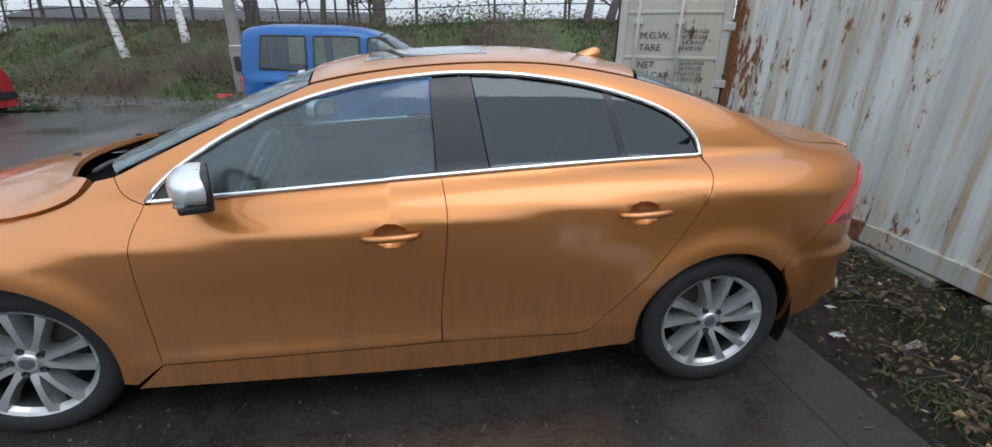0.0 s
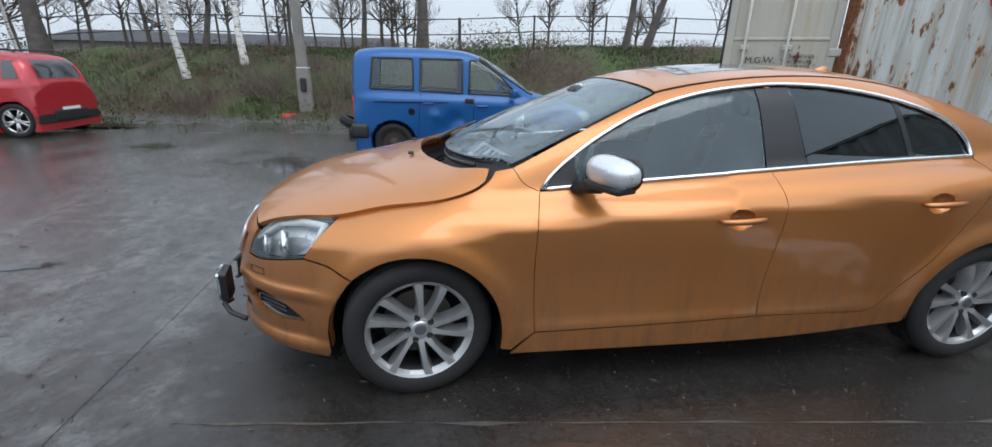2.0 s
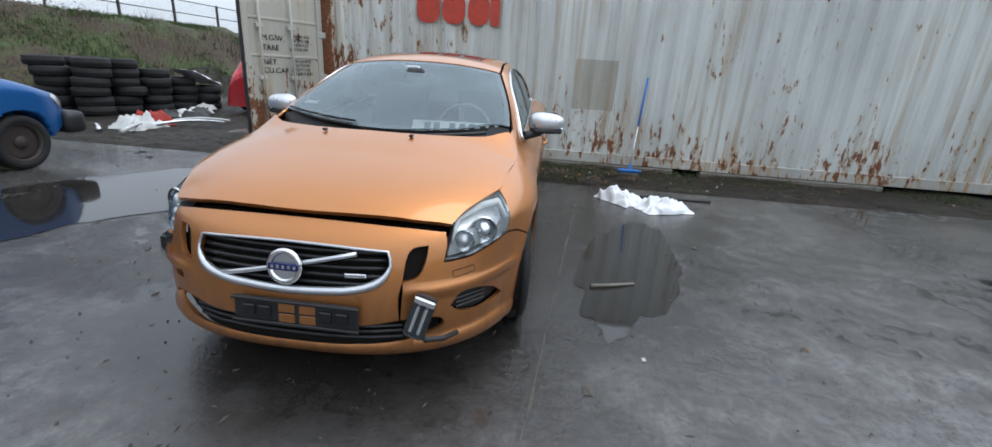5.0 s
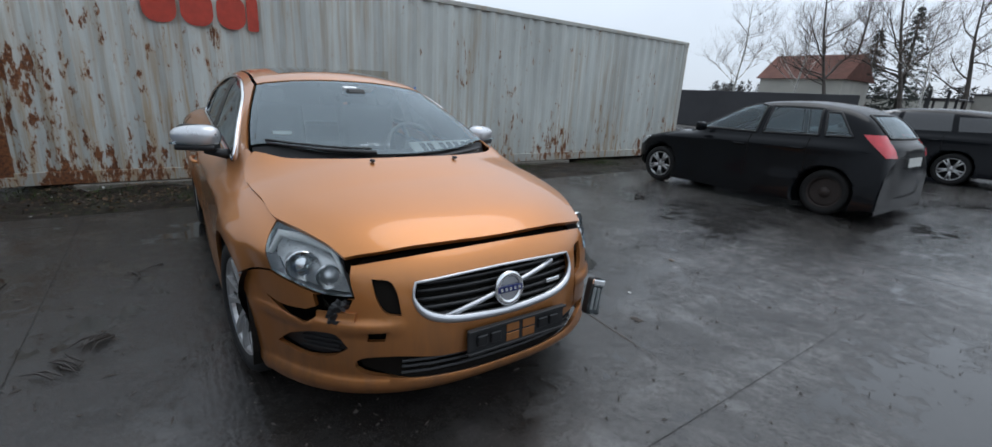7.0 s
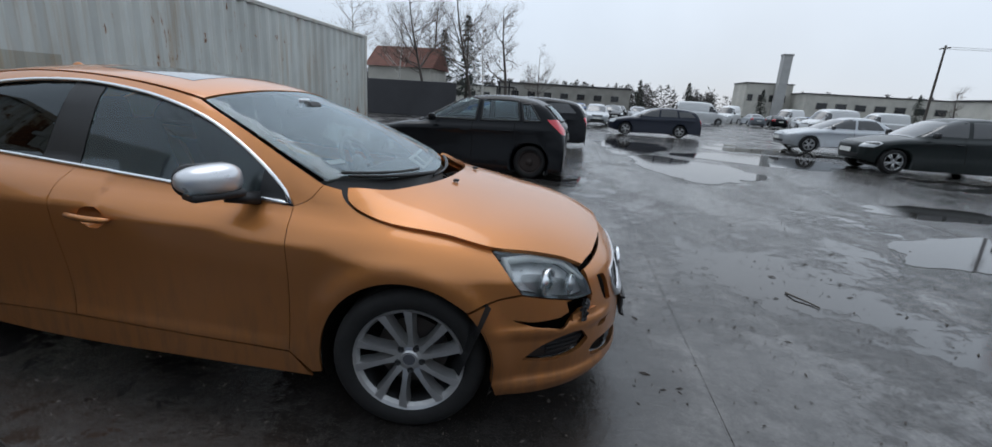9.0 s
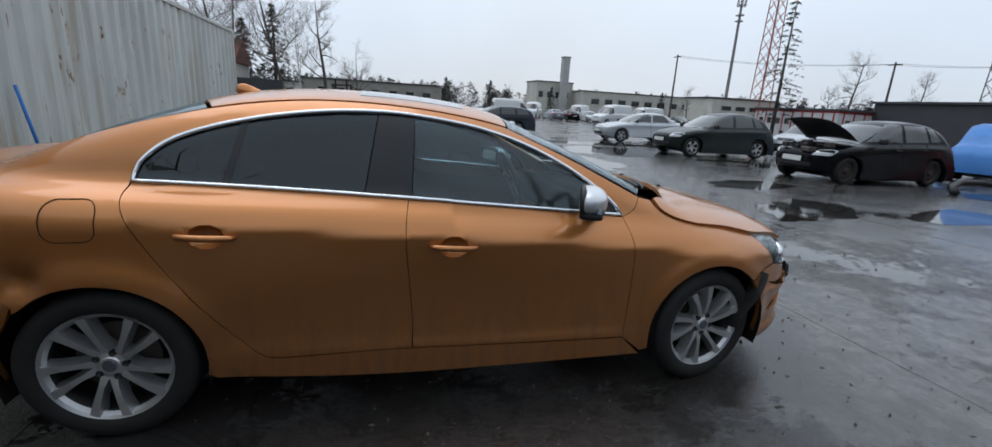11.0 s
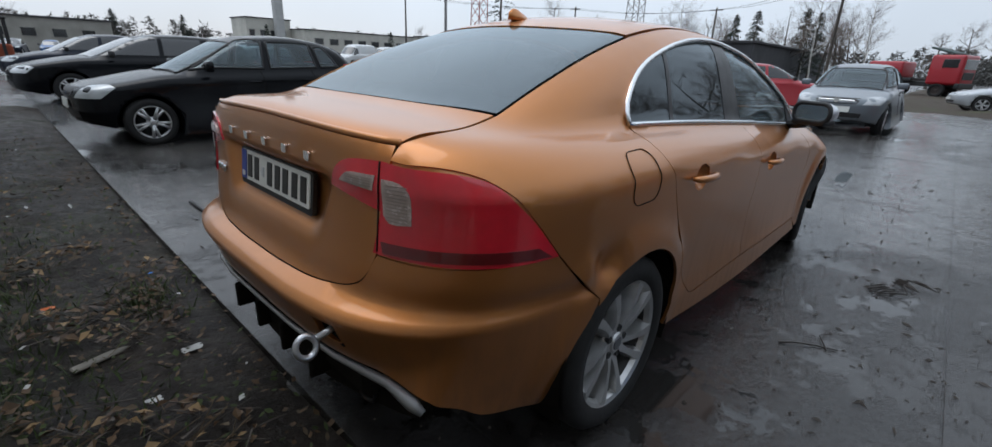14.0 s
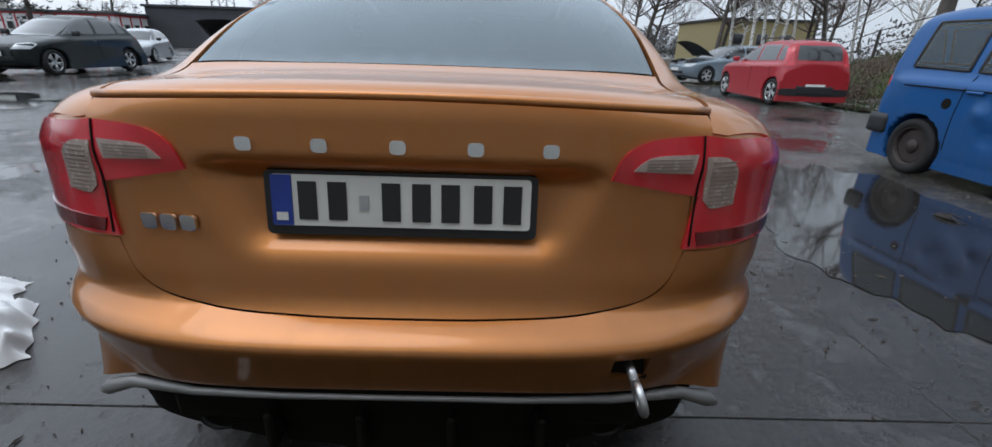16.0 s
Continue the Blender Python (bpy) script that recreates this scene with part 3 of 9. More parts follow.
# ---- wheels, used by every car ----
def wheel(parent, at, side, r=0.325, rim=0.235, width=0.215, turn=0.0, style="ten", spin=0.0, sub="wheel"):
    """wheel > tyre, rim, brake_disc; side: -1 or 1, where its outer face looks in y."""
    m = Matrix.Translation(at) @ Matrix.Rotation(turn, 4, "Z") @ Matrix.Rotation(0 if side < 0 else math.pi, 4, "Z") @ Matrix.Rotation(spin, 4, "Y")
    h = width / 2
    n = 40
    # the well of the wheel: barrel and drum
    bm = bmesh.new()
    lathe(bm, [(rim, -h * 0.86), (rim * 0.93, -h * 0.80), (rim * 0.90, h * 0.2), (rim * 0.95, h * 0.85), (0.02, h * 0.8)], n)
    hub = part(sub, bm, M["black"] if style != "steel" else M["steel_rim"], parent, "", True, m)
    bm = bmesh.new()
    lathe(bm, [(rim * 0.985, -h * 0.84), (rim * 1.03, -h * 0.99), (r * 0.86, -h * 1.04), (r * 0.93, -h * 0.98), (r * 0.985, -h * 0.80), (r * 0.995, -h * 0.62),
               (r * 0.975, -h * 0.60), (r * 0.975, -h * 0.52), (r, -h * 0.5), (r, -h * 0.07), (r * 0.975, -h * 0.05), (r * 0.975, h * 0.05), (r, h * 0.07), (r, h * 0.5),
               (r * 0.975, h * 0.52), (r * 0.975, h * 0.6), (r * 0.99, h * 0.62), (r * 0.93, h * 0.98), (rim * 1.03, h * 0.99), (rim * 0.985, h * 0.8)], n)
    part("tyre", bm, M["rubber"], hub, "", True)
    bm = bmesh.new()
    lathe(bm, [(rim * 0.90, -h * 0.70), (rim * 0.945, -h * 0.86), (rim * 1.0, -h * 0.93), (rim * 1.01, -h * 0.86)], n)
    if style == "ten":
        for k in range(10):
            a = k * math.pi / 5 + (0.10 if k % 2 else -0.02)
            ca = np.array([math.cos(a), 0, math.sin(a)])
            ct = np.array([-math.sin(a), 0, math.cos(a)])
            ring = []
            for q, w, y, sw, th in ((0.22, 0.026, -0.60, 0.0, 0.06), (0.42, 0.017, -0.72, 0.02, 0.05), (0.68, 0.020, -0.80, 0.06, 0.045), (0.955, 0.029, -0.82, 0.12, 0.04)):
                c = ca * rim * q + ct * sw * rim + np.array([0, y * h, 0])
                up = np.array([0, -1, 0])
                ring.append([bm.verts.new(c + ct * w * s1 * (0.62 if s2 > 0 else 1.0) + up * (0.011 if s2 > 0 else -th)) for s1, s2 in ((-1, -1), (-1, 1), (1, 1), (1, -1))])
            for p, s in zip(ring, ring[1:]):
                for j in range(4):
                    bm.faces.new((p[j], p[(j + 1) % 4], s[(j + 1) % 4], s[j]))
    elif style == "five":
        for k in range(5):
            a = k * math.tau / 5
            for da in (-0.11, 0.11):
                ca, cb = np.array([math.cos(a + da * 0.6), 0, math.sin(a + da * 0.6)]), np.array([math.cos(a + da * 1.5), 0, math.sin(a + da * 1.5)])
                tube(bm, [ca * rim * 0.2 + np.array([0, -0.7 * h, 0]), cb * rim * 0.96 + np.array([0, -0.82 * h, 0])], 0.02, 6)
    else:
        lathe(bm, [(0.05, -h * 0.35), (rim * 0.42, -h * 0.5), (rim * 0.55, -h * 0.35), (rim * 0.72, -h * 0.55), (rim * 0.9, -h * 0.4)], n)
    lathe(bm, [(0.0, -h * 0.80), (0.034, -h * 0.80), (0.040, -h * 0.74), (0.064, -h * 0.68), (0.070, -h * 0.55)], 20)
    rm = part("rim", bm, M["alloy"] if style != "steel" else M["steel_rim"], hub, "", style != "ten")
    if style == "ten":
        for k in range(5):
            a = k * math.tau / 5 + 0.3
            bm = bmesh.new()
            lathe(bm, [(0.0, -h * 0.60), (0.013, -h * 0.66), (0.0145, -h * 0.62), (0.0145, -h * 0.5)], 8, "y", Matrix.Translation((0.054 * math.cos(a), -0.012, 0.054 * math.sin(a))))
            part("wheel_bolt", bm, M["black"], hub)
        bm = bmesh.new()
        lathe(bm, [(0.0, -h * 0.83), (0.024, -h * 0.83), (0.027, -h * 0.79)], 16)
        part("centre_cap", bm, M["cap_grey"], hub, "dark centre cap")
        bm = bmesh.new()
        lathe(bm, [(0.06, h * 0.0), (0.155, h * 0.0), (0.155, h * 0.15)], 28)
        part("brake_disc", bm, M["disc"], hub)
    return hub


# ---- the copper saloon ----
saloon = tagged(empty("saloon_car"), "copper-orange metallic saloon with a damaged front, popped bonnet, muddy sills", "car")
skin = Skin(shape)


def arc(x0, a0, a1, n, r=0.362, z0=0.325):
    """Points of a wheel arch."""
    return [("s", x0 + r * math.cos(radians(a)), z0 + r * math.sin(radians(a))) for a in np.linspace(a0, a1, n)]


def hard(p):
    return (*p, 1)


# shut lines and edges of the side, front to rear, as (x, z)
door_front = [("s", -0.885, 0.80), ("s", -0.892, 0.60), ("s", -0.885, 0.40)]
door_mid = [("s", 0.222, 0.87), ("s", 0.200, 0.60), ("s", 0.188, 0.45)]
door_rear = [("s", 1.28, 1.0), ("s", 1.225, 0.89), ("s", 1.115, 0.70), ("s", 0.95, 0.47), ("s", 0.865, 0.375), ("s", 0.80, 0.325)]
belt_a, belt_b, belt_c = ("s", -0.862, 0.922), ("s", 0.205, 1.0), ("s", 1.278, 1.058)
dlo_top = [("s", 1.255, 1.135), ("s", 1.135, 1.232), ("s", 0.906, 1.308), ("s", 0.591, 1.362), ("s", 0.313, 1.374), ("s", 0.13, 1.362), ("s", -0.106, 1.328), ("s", -0.37, 1.252),
           ("s", -0.567, 1.16), ("s", -0.732, 1.056), ("s", -0.818, 0.982)]
bonnet_edge = [("s", -1.70, 0.81), ("s", -1.51, 0.848), ("s", -1.30, 0.876), ("s", -1.16, 0.91)]

lip_x = skin.spot("q", -0.602, 0.0)[0] - 0.004
for side in (-1, 1):
    put = (lambda s: s) if side < 0 else mirrored
    # wing
    wing = [hard(belt_a), *door_front, hard(("s", -0.88, 0.310)), hard(("s", -0.985, 0.23)), hard(("s", -1.03, 0.24)), *arc(-1.388, 0, 128, 9), hard(("s", -1.645, 0.585)),
            ("s", -1.74, 0.632), hard(("s", -1.847, 0.655)), ("s", -1.785, 0.735), hard(("s", -1.702, 0.808)), *bonnet_edge[1:], ("t", -1.075, -0.765), hard(("t", -1.045, -0.735)),
            hard(("t", -0.97, -0.745)), ("s", -0.93, 0.955)]
    skin_part("front_wing", put(skin.panel("wing", [wing], "round")), M["orange"], saloon)
    # doors, with the handle's cup cut out
    for name, edge, cup in (("front_door", [hard(belt_a), ("s", -0.4, 0.957), ("s", -0.1, 0.978), hard(belt_b), *door_mid, hard(("s", 0.186, 0.330)), ("s", -0.3, 0.320), hard(("s", -0.88, 0.312)), *door_front[::-1]], (0.012, 0.812)),
                            ("rear_door", [hard(belt_b), ("s", 0.6, 1.024), ("s", 0.95, 1.044), hard(belt_c), *door_rear, hard(("s", 0.74, 0.319)), ("s", 0.45, 0.326), hard(("s", 0.19, 0.330)), *door_mid[::-1]], (0.985, 0.872))):
        cx, cz = cup
        ring = [("s", cx + 0.066 * math.cos(a), cz + 0.048 * math.sin(a)) for a in np.arange(10) * math.tau / 10]
        d = skin_part(name, put(skin.panel(name, [edge, ring], "round")), M["orange"], saloon)
        bowl = skin.panel("cup", [ring], "round", 0.012, 0.0, 0, -0.002,
                          sink=lambda P, cx=cx, cz=cz: -0.040 * np.maximum(0, 1 - ((P[:, 0] - cx) / 0.068) ** 2 - ((P[:, 2] - cz) / 0.05) ** 2) ** 0.6)
        skin_part("handle_cup", (put(bowl)[0], put(bowl)[1], np.array(put(bowl)[2])), M["orange"], d)
        bm = bmesh.new()
        pts = [skin.spot("s", cx + dx, cz + 0.004 + 0.05 * dx) + np.array([0, -o, 0]) for dx, o in ((-0.105, 0.006), (-0.09, 0.022), (-0.05, 0.032), (0.0, 0.036), (0.05, 0.034), (0.09, 0.026), (0.108, 0.006))]
        tube(bm, pts, [0.007, 0.012, 0.0135, 0.014, 0.0135, 0.012, 0.007], 10)
        if side > 0:
            bmesh.ops.scale(bm, vec=(1, -1, 1), verts=bm.verts)
            bmesh.ops.reverse_faces(bm, faces=bm.faces)
        part("door_handle", bm, M["orange"], d, "", True)
    # quarter panel with sill, roof rail and pillars
    quarter = [hard(belt_a), ("s", -0.93, 0.955), hard(("t", -0.97, -0.745)), ("t", -0.80, -0.715), ("t", -0.55, -0.655), hard(("t", -0.285, -0.58)),
               ("t", 0.1, -0.56), ("t", 0.6, -0.555), hard(("t", 1.03, -0.575)), ("t", 1.3, -0.595), ("t", 1.6, -0.605), hard(("t", 1.76, -0.602)), ("t", 1.93, -0.612), hard(("t", lip_x, -0.602)), hard(("r", -0.600, 1.016)), ("r", -0.64, 1.009),
               ("s", 1.995, 0.99), ("s", 1.925, 0.925), hard(("s", 1.818, 0.786)), ("s", 1.735, 0.70), hard(("s", 1.64, 0.61)), *arc(1.388, 46, 180, 10),
               hard(("s", 1.035, 0.26)), hard(("s", 1.0, 0.238)), ("s", 0.4, 0.205), ("s", -0.4, 0.205), hard(("s", -0.985, 0.21)), hard(("s", -0.88, 0.309)), ("s", -0.3, 0.318), ("s", 0.3, 0.328), ("s", 0.74, 0.317),
               *door_rear[::-1], hard(("s", 1.283, 1.06)), *dlo_top]
    knock = (lambda P: 0.0 * P[:, 0]) if side < 0 else (lambda P: (0.024 * np.exp(-((P[:, 0] - 1.70) / 0.04) ** 2) - 0.036 * np.exp(-((P[:, 0] - 1.60) / 0.06) ** 2) - 0.012 * np.exp(-((P[:, 0] - 1.05) / 0.06) ** 2)) * np.exp(-((P[:, 2] - 0.70) / 0.045) ** 2))
    q = skin.panel("quarter", [quarter], "round", sink=None if side < 0 else knock)
    body = skin_part("body_side", put(q), M["orange"], saloon)
    # bright frame round the side windows, the window panes, and the black pillar
    loop = [hard(belt_c), *[("s", x, z - 0.006) for k, x, z in dlo_top], hard(("s", -0.852, 0.929)), ("s", -0.4, 0.962), ("s", 0.2, 1.004), ("s", 0.75, 1.037)]
    uv = skin.outline(loop, "round", 0.03)
    P3 = skin.at(uv, "round")
    P3 = P3 + skin.normal(P3) * 0.004
    bm = tube(bmesh.new(), P3, 0.0105, 6, closed=True)
    if side > 0:
        bmesh.ops.scale(bm, vec=(1, -1, 1), verts=bm.verts)
        bmesh.ops.reverse_faces(bm, faces=bm.faces)
    part("window_trim", bm, M["chrome"], saloon, "bright chrome window surround", True)
    front_pane = [hard(("s", 0.185, 1.0)), ("s", -0.3, 0.965), hard(("s", -0.845, 0.93)), *[("s", x, z - 0.006) for k, x, z in dlo_top[:5:-1]], hard(("s", 0.165, 1.352))]
    rear_pane = [hard(("s", 0.40, 1.012)), hard(("s", 0.335, 1.362)), ("s", 0.591, 1.355), hard(("s", 0.865, 1.309)), hard(("s", 0.935, 1.042))]
    small_pane = [hard(("s", 0.965, 1.044)), hard(("s", 0.895, 1.302)), ("s", 1.135, 1.225), ("s", 1.25, 1.13), hard(("s", 1.268, 1.058))]
    pillar = [hard(("s", 0.19, 1.001)), hard(("s", 0.17, 1.35)), hard(("s", 0.33, 1.36)), hard(("s", 0.395, 1.012))]
    rib = [hard(("s", 0.935, 1.042)), hard(("s", 0.865, 1.308)), hard(("s", 0.895, 1.30)), hard(("s", 0.965, 1.044))]
    for name, edge, mt, lift in (("front_window", front_pane, M["window"], -0.004), ("rear_window", rear_pane, M["privacy"], -0.004), ("quarter_window", small_pane, M["privacy"], -0.004),
                                 ("window_pillar", pillar, M["gloss_black"], -0.002), ("window_divider", rib, M["gloss_black"], -0.002)):
        skin_part(name, put(skin.panel(name, [edge], "round", 0.06, lift, 0.006, 0.0)), mt, saloon)

# bonnet, popped up a little along the front
bonnet_half = [("t", -1.365, 0.0), ("t", -1.335, -0.30), ("t", -1.215, -0.57), ("t", -1.065, -0.722, 1), ("t", -1.088, -0.765), ("s", -1.17, 0.908), ("s", -1.30, 0.874), ("s", -1.51, 0.846), ("s", -1.70, 0.806),
               ("t", -1.86, -0.695), ("t", -1.98, -0.638), ("t", -2.066, -0.598, 1), ("t", -2.116, -0.45), ("t", -2.150, -0.22), ("t", -2.160, 0.0)]
lift_up = lambda P: 0.011 + 0.013 * np.clip((-1.1 - P[:, 0]) / 0.9, 0, 1) + 0.022 * np.clip((P[:, 0] + 1.65) / 0.35, 0, 1) * np.clip(1 - (P[:, 1] / 0.74) ** 2, 0, 1)
skin_part("bonnet", skin.panel("bonnet", [bonnet_half + flipped(bonnet_half[1:-1])], "round", 0.035, 0.0, 0.02, 0.003, sink=lift_up), M["orange"], saloon, "copper bonnet standing proud of its gap")
roof_half = [("t", -0.345, 0.0), ("t", -0.325, -0.30), ("t", -0.29, -0.565, 1), ("t", 0.1, -0.548), ("t", 0.6, -0.543), ("t", 1.03, -0.562, 1), ("t", 1.12, -0.3), ("t", 1.14, 0.0)]
skin_part("roof", skin.panel("roof", [roof_half + flipped(roof_half[1:-1])], "round", 0.04), M["orange"], saloon)
sunroof = [("t", -0.10, -0.40), ("t", 0.42, -0.40), ("t", 0.42, 0.40), ("t", -0.10, 0.40)]
skin_part("sunroof", skin.panel("sunroof", [[hard(p) for p in sunroof]], "round", 0.05, 0.0015, 0.004), M["roof_glass"], saloon, "black glass sunroof")
screen_half = [("t", -1.24, 0.0), ("t", -1.16, -0.40), ("t", -0.975, -0.728, 1), ("t", -0.80, -0.70), ("t", -0.55, -0.64), ("t", -0.30, -0.57, 1), ("t", -0.335, -0.30), ("t", -0.352, 0.0)]
skin_part("windscreen", skin.panel("screen", [screen_half + flipped(screen_half[1:-1])], "round", 0.06, -0.003, 0.006), M["screen"], saloon)
# black edge printed on the windscreen
frit_in = [("t", -1.215, 0.0), ("t", -1.138, -0.40), ("t", -0.955, -0.70, 1), ("t", -0.78, -0.655), ("t", -0.55, -0.598), ("t", -0.33, -0.535, 1), ("t", -0.368, -0.30), ("t", -0.385, 0.0)]
skin_part("screen_border", skin.panel("frit", [screen_half + flipped(screen_half[1:-1]), frit_in + flipped(frit_in[1:-1])], "round", 0.05, -0.007, 0), M["gloss_black"], saloon, "black border of the windscreen")
back_half = [("t", 1.155, 0.0), ("t", 1.135, -0.3), ("t", 1.045, -0.565, 1), ("t", 1.3, -0.585), ("t", 1.6, -0.595), ("t", 1.75, -0.592, 1), ("t", 1.80, -0.3), ("t", 1.815, 0.0)]
skin_part("rear_windscreen", skin.panel("back", [back_half + flipped(back_half[1:-1])], "round", 0.06, -0.003, 0.006), M["rear_screen"], saloon)
# boot lid: deck and upright face
lip_y = (0.0, -0.2, -0.4, -0.53, -0.597)
lip = [("q", y, 0.0) for y in lip_y[:4]]
lip_top = [("t", skin.spot("q", y, 0)[0] - 0.004, y) for y in lip_y]
deck_half = [("t", 1.825, 0.0), ("t", 1.81, -0.3), ("t", 1.765, -0.595, 1), ("t", 1.93, -0.604), ("t", 2.02, -0.600), hard(lip_top[4]), *lip_top[3::-1]]
face_half = [*lip, ("q", -0.597, 0.0, 1), ("r", -0.590, 0.90), ("r", -0.576, 0.78), ("r", -0.52, 0.692), ("r", -0.40, 0.660), ("r", -0.2, 0.649), ("r", 0.0, 0.647)]
def ease(v):
    v = np.clip(v, 0, 1)
    return v * v * (3 - 2 * v)


hollow = lambda P: -0.036 * ease((0.38 + 0.45 * (P[:, 2] - 0.85) - np.abs(P[:, 1])) / 0.09) * ease((0.945 - P[:, 2]) / 0.022) * ease((P[:, 2] - 0.745) / 0.07)
lid = skin_part("boot_lid", join_sets(skin.panel("deck", [deck_half + flipped(deck_half[1:-1])], "round", 0.03, 0, 0.012, 0.001),
                                      skin.panel("face", [face_half + flipped(face_half[1:-1])], "rear", 0.018, 0, 0.012, 0.001, sink=hollow)), M["orange"], saloon)
# spoiler lip along the edge of the lid
bm = bmesh.new()
pts = [skin.spot("q", y, 0) + np.array([-0.008, 0, 0.006]) for y in np.linspace(-0.601, 0.601, 25)]
tube(bm, pts, [0.009] + [0.0095] * 23 + [0.009], 8)
part("spoiler", bm, M["orange"], lid, "", True)

# bumpers
fr_half = [("f", 0.0, 0.747), ("f", -0.25, 0.743), ("f", -0.45, 0.730), ("f", -0.585, 0.712, 1), ("f", -0.60, 0.66), ("f", -0.592, 0.598, 1), ("f", -0.68, 0.602), ("s", -2.0, 0.617), ("s", -1.847, 0.65, 1), ("s", -1.74, 0.628),
           ("s", -1.645, 0.58, 1), *arc(-1.388, 140, 188, 4), ("s", -1.77, 0.20, 1), ("s", -1.92, 0.195), ("f", -0.62, 0.20), ("f", -0.30, 0.205), ("f", 0.0, 0.207)]
grille_half = [("f", 0.0, 0.668), ("f", -0.20, 0.664), ("f", -0.385, 0.652, 1), ("f", -0.40, 0.60), ("f", -0.365, 0.54), ("f", -0.28, 0.507), ("f", -0.15, 0.494), ("f", 0.0, 0.488)]
vent = [("f", -0.468, 0.652), ("f", -0.53, 0.668, 1), ("f", -0.522, 0.60), ("f", -0.498, 0.55), ("f", -0.448, 0.537, 1)]
intake_half = [("f", 0.0, 0.352), ("f", -0.30, 0.352), ("f", -0.50, 0.372), ("f", -0.60, 0.335), ("f", -0.50, 0.285), ("f", -0.25, 0.268), ("f", 0.0, 0.265)]
fog = [("f", -0.625, 0.405, 1), ("f", -0.668, 0.456), ("f", -0.77, 0.425), ("f", -0.812, 0.36, 1), ("f", -0.74, 0.345), ("f", -0.66, 0.37)]
tear = [("f", 0.60, 0.592, 1), ("f", 0.655, 0.598), ("f", 0.71, 0.60, 1), ("f", 0.705, 0.555, 1), ("f", 0.735, 0.535, 1), ("f", 0.80, 0.53), ("f", 0.835, 0.545, 1), ("f", 0.80, 0.515), ("f", 0.765, 0.503, 1), ("f", 0.745, 0.495), ("f", 0.715, 0.515, 1),
        ("f", 0.69, 0.535), ("f", 0.66, 0.555, 1), ("f", 0.615, 0.56, 1)]
tow = [("f", 0.505, 0.475, 1), ("f", 0.565, 0.472, 1), ("f", 0.562, 0.438, 1), ("f", 0.51, 0.44, 1)]
crack = [("f", -0.447, 0.535, 1), ("f", -0.437, 0.47), ("f", -0.44, 0.36, 1), ("f", -0.446, 0.47)]
front_bumper = skin_part("front_bumper", skin.panel("front_bumper", [fr_half + flipped(fr_half[1:-1]), grille_half + flipped(grille_half[1:-1]), vent, flipped(vent), intake_half + flipped(intake_half[1:-1]), fog, flipped(fog), tear, tow, crack],
                                                    "front", 0.024, 0, 0.02, 0.0025), M["orange"], saloon, "cracked and torn copper front bumper")
re_half = [("r", 0.0, 0.646), ("r", -0.2, 0.648), ("r", -0.40, 0.659), ("r", -0.522, 0.691), ("r", -0.577, 0.778, 1), ("r", -0.70, 0.774), ("s", 1.985, 0.777), ("s", 1.819, 0.785, 1), ("s", 1.736, 0.70), ("s", 1.641, 0.61, 1),
           *[("s", 1.388 + 0.362 * math.cos(radians(a)), 0.325 + 0.362 * math.sin(radians(a))) for a in (40, 25, 10, -6)], ("s", 1.765, 0.26, 1), ("s", 1.95, 0.30), ("r", -0.765, 0.36), ("r", -0.735, 0.405, 1), ("r", -0.62, 0.445), ("r", -0.45, 0.472), ("r", -0.25, 0.487), ("r", 0.0, 0.49)]
hook_hole = [("r", 0.43, 0.585, 1), ("r", 0.505, 0.585, 1), ("r", 0.505, 0.525, 1), ("r", 0.43, 0.525, 1)]
dent = lambda P: -0.012 * np.exp(-((P[:, 1] - 0.88) / 0.06) ** 2 - ((P[:, 2] - 0.66) / 0.03) ** 2)
rear_bumper = skin_part("rear_bumper", skin.panel("rear_bumper", [re_half + flipped(re_half[1:-1]), hook_hole], "rear", 0.017, 0, 0.015, 0.001, sink=dent), M["orange"], saloon)
dif_half = [("r", 0.0, 0.487), ("r", -0.25, 0.484), ("r", -0.45, 0.469), ("r", -0.62, 0.442), ("r", -0.735, 0.402, 1), ("r", -0.75, 0.33), ("r", -0.60, 0.305, 1), ("r", -0.30, 0.30), ("r", 0.0, 0.30)]
dif = skin_part("diffuser", skin.panel("diffuser", [dif_half + flipped(dif_half[1:-1])], "rear", 0.04, 0.0, 0.05, sink=lambda P: -0.025 - 0.45 * np.clip(0.475 - P[:, 2], 0, 1)), M["shell"], saloon, "black ribbed rear diffuser")
line = [skin.spot("r", y, z) + np.array([0.004, 0, -0.012]) for y, z in [(s * a, b) for s, seq in ((-1, ((0.728, 0.388), (0.700, 0.406), (0.62, 0.440), (0.45, 0.466), (0.25, 0.482), (0.1, 0.485))), (1, ((0.1, 0.485), (0.25, 0.482), (0.45, 0.466), (0.62, 0.440), (0.700, 0.406), (0.728, 0.388)))) for a, b in seq]]
part("diffuser_trim", tube(bmesh.new(), line, [0.010, 0.019, 0.014, 0.009, 0.007, 0.006, 0.006, 0.007, 0.009, 0.014, 0.019, 0.010], 8), M["dull_silver"], dif, "satin silver diffuser edge", True)

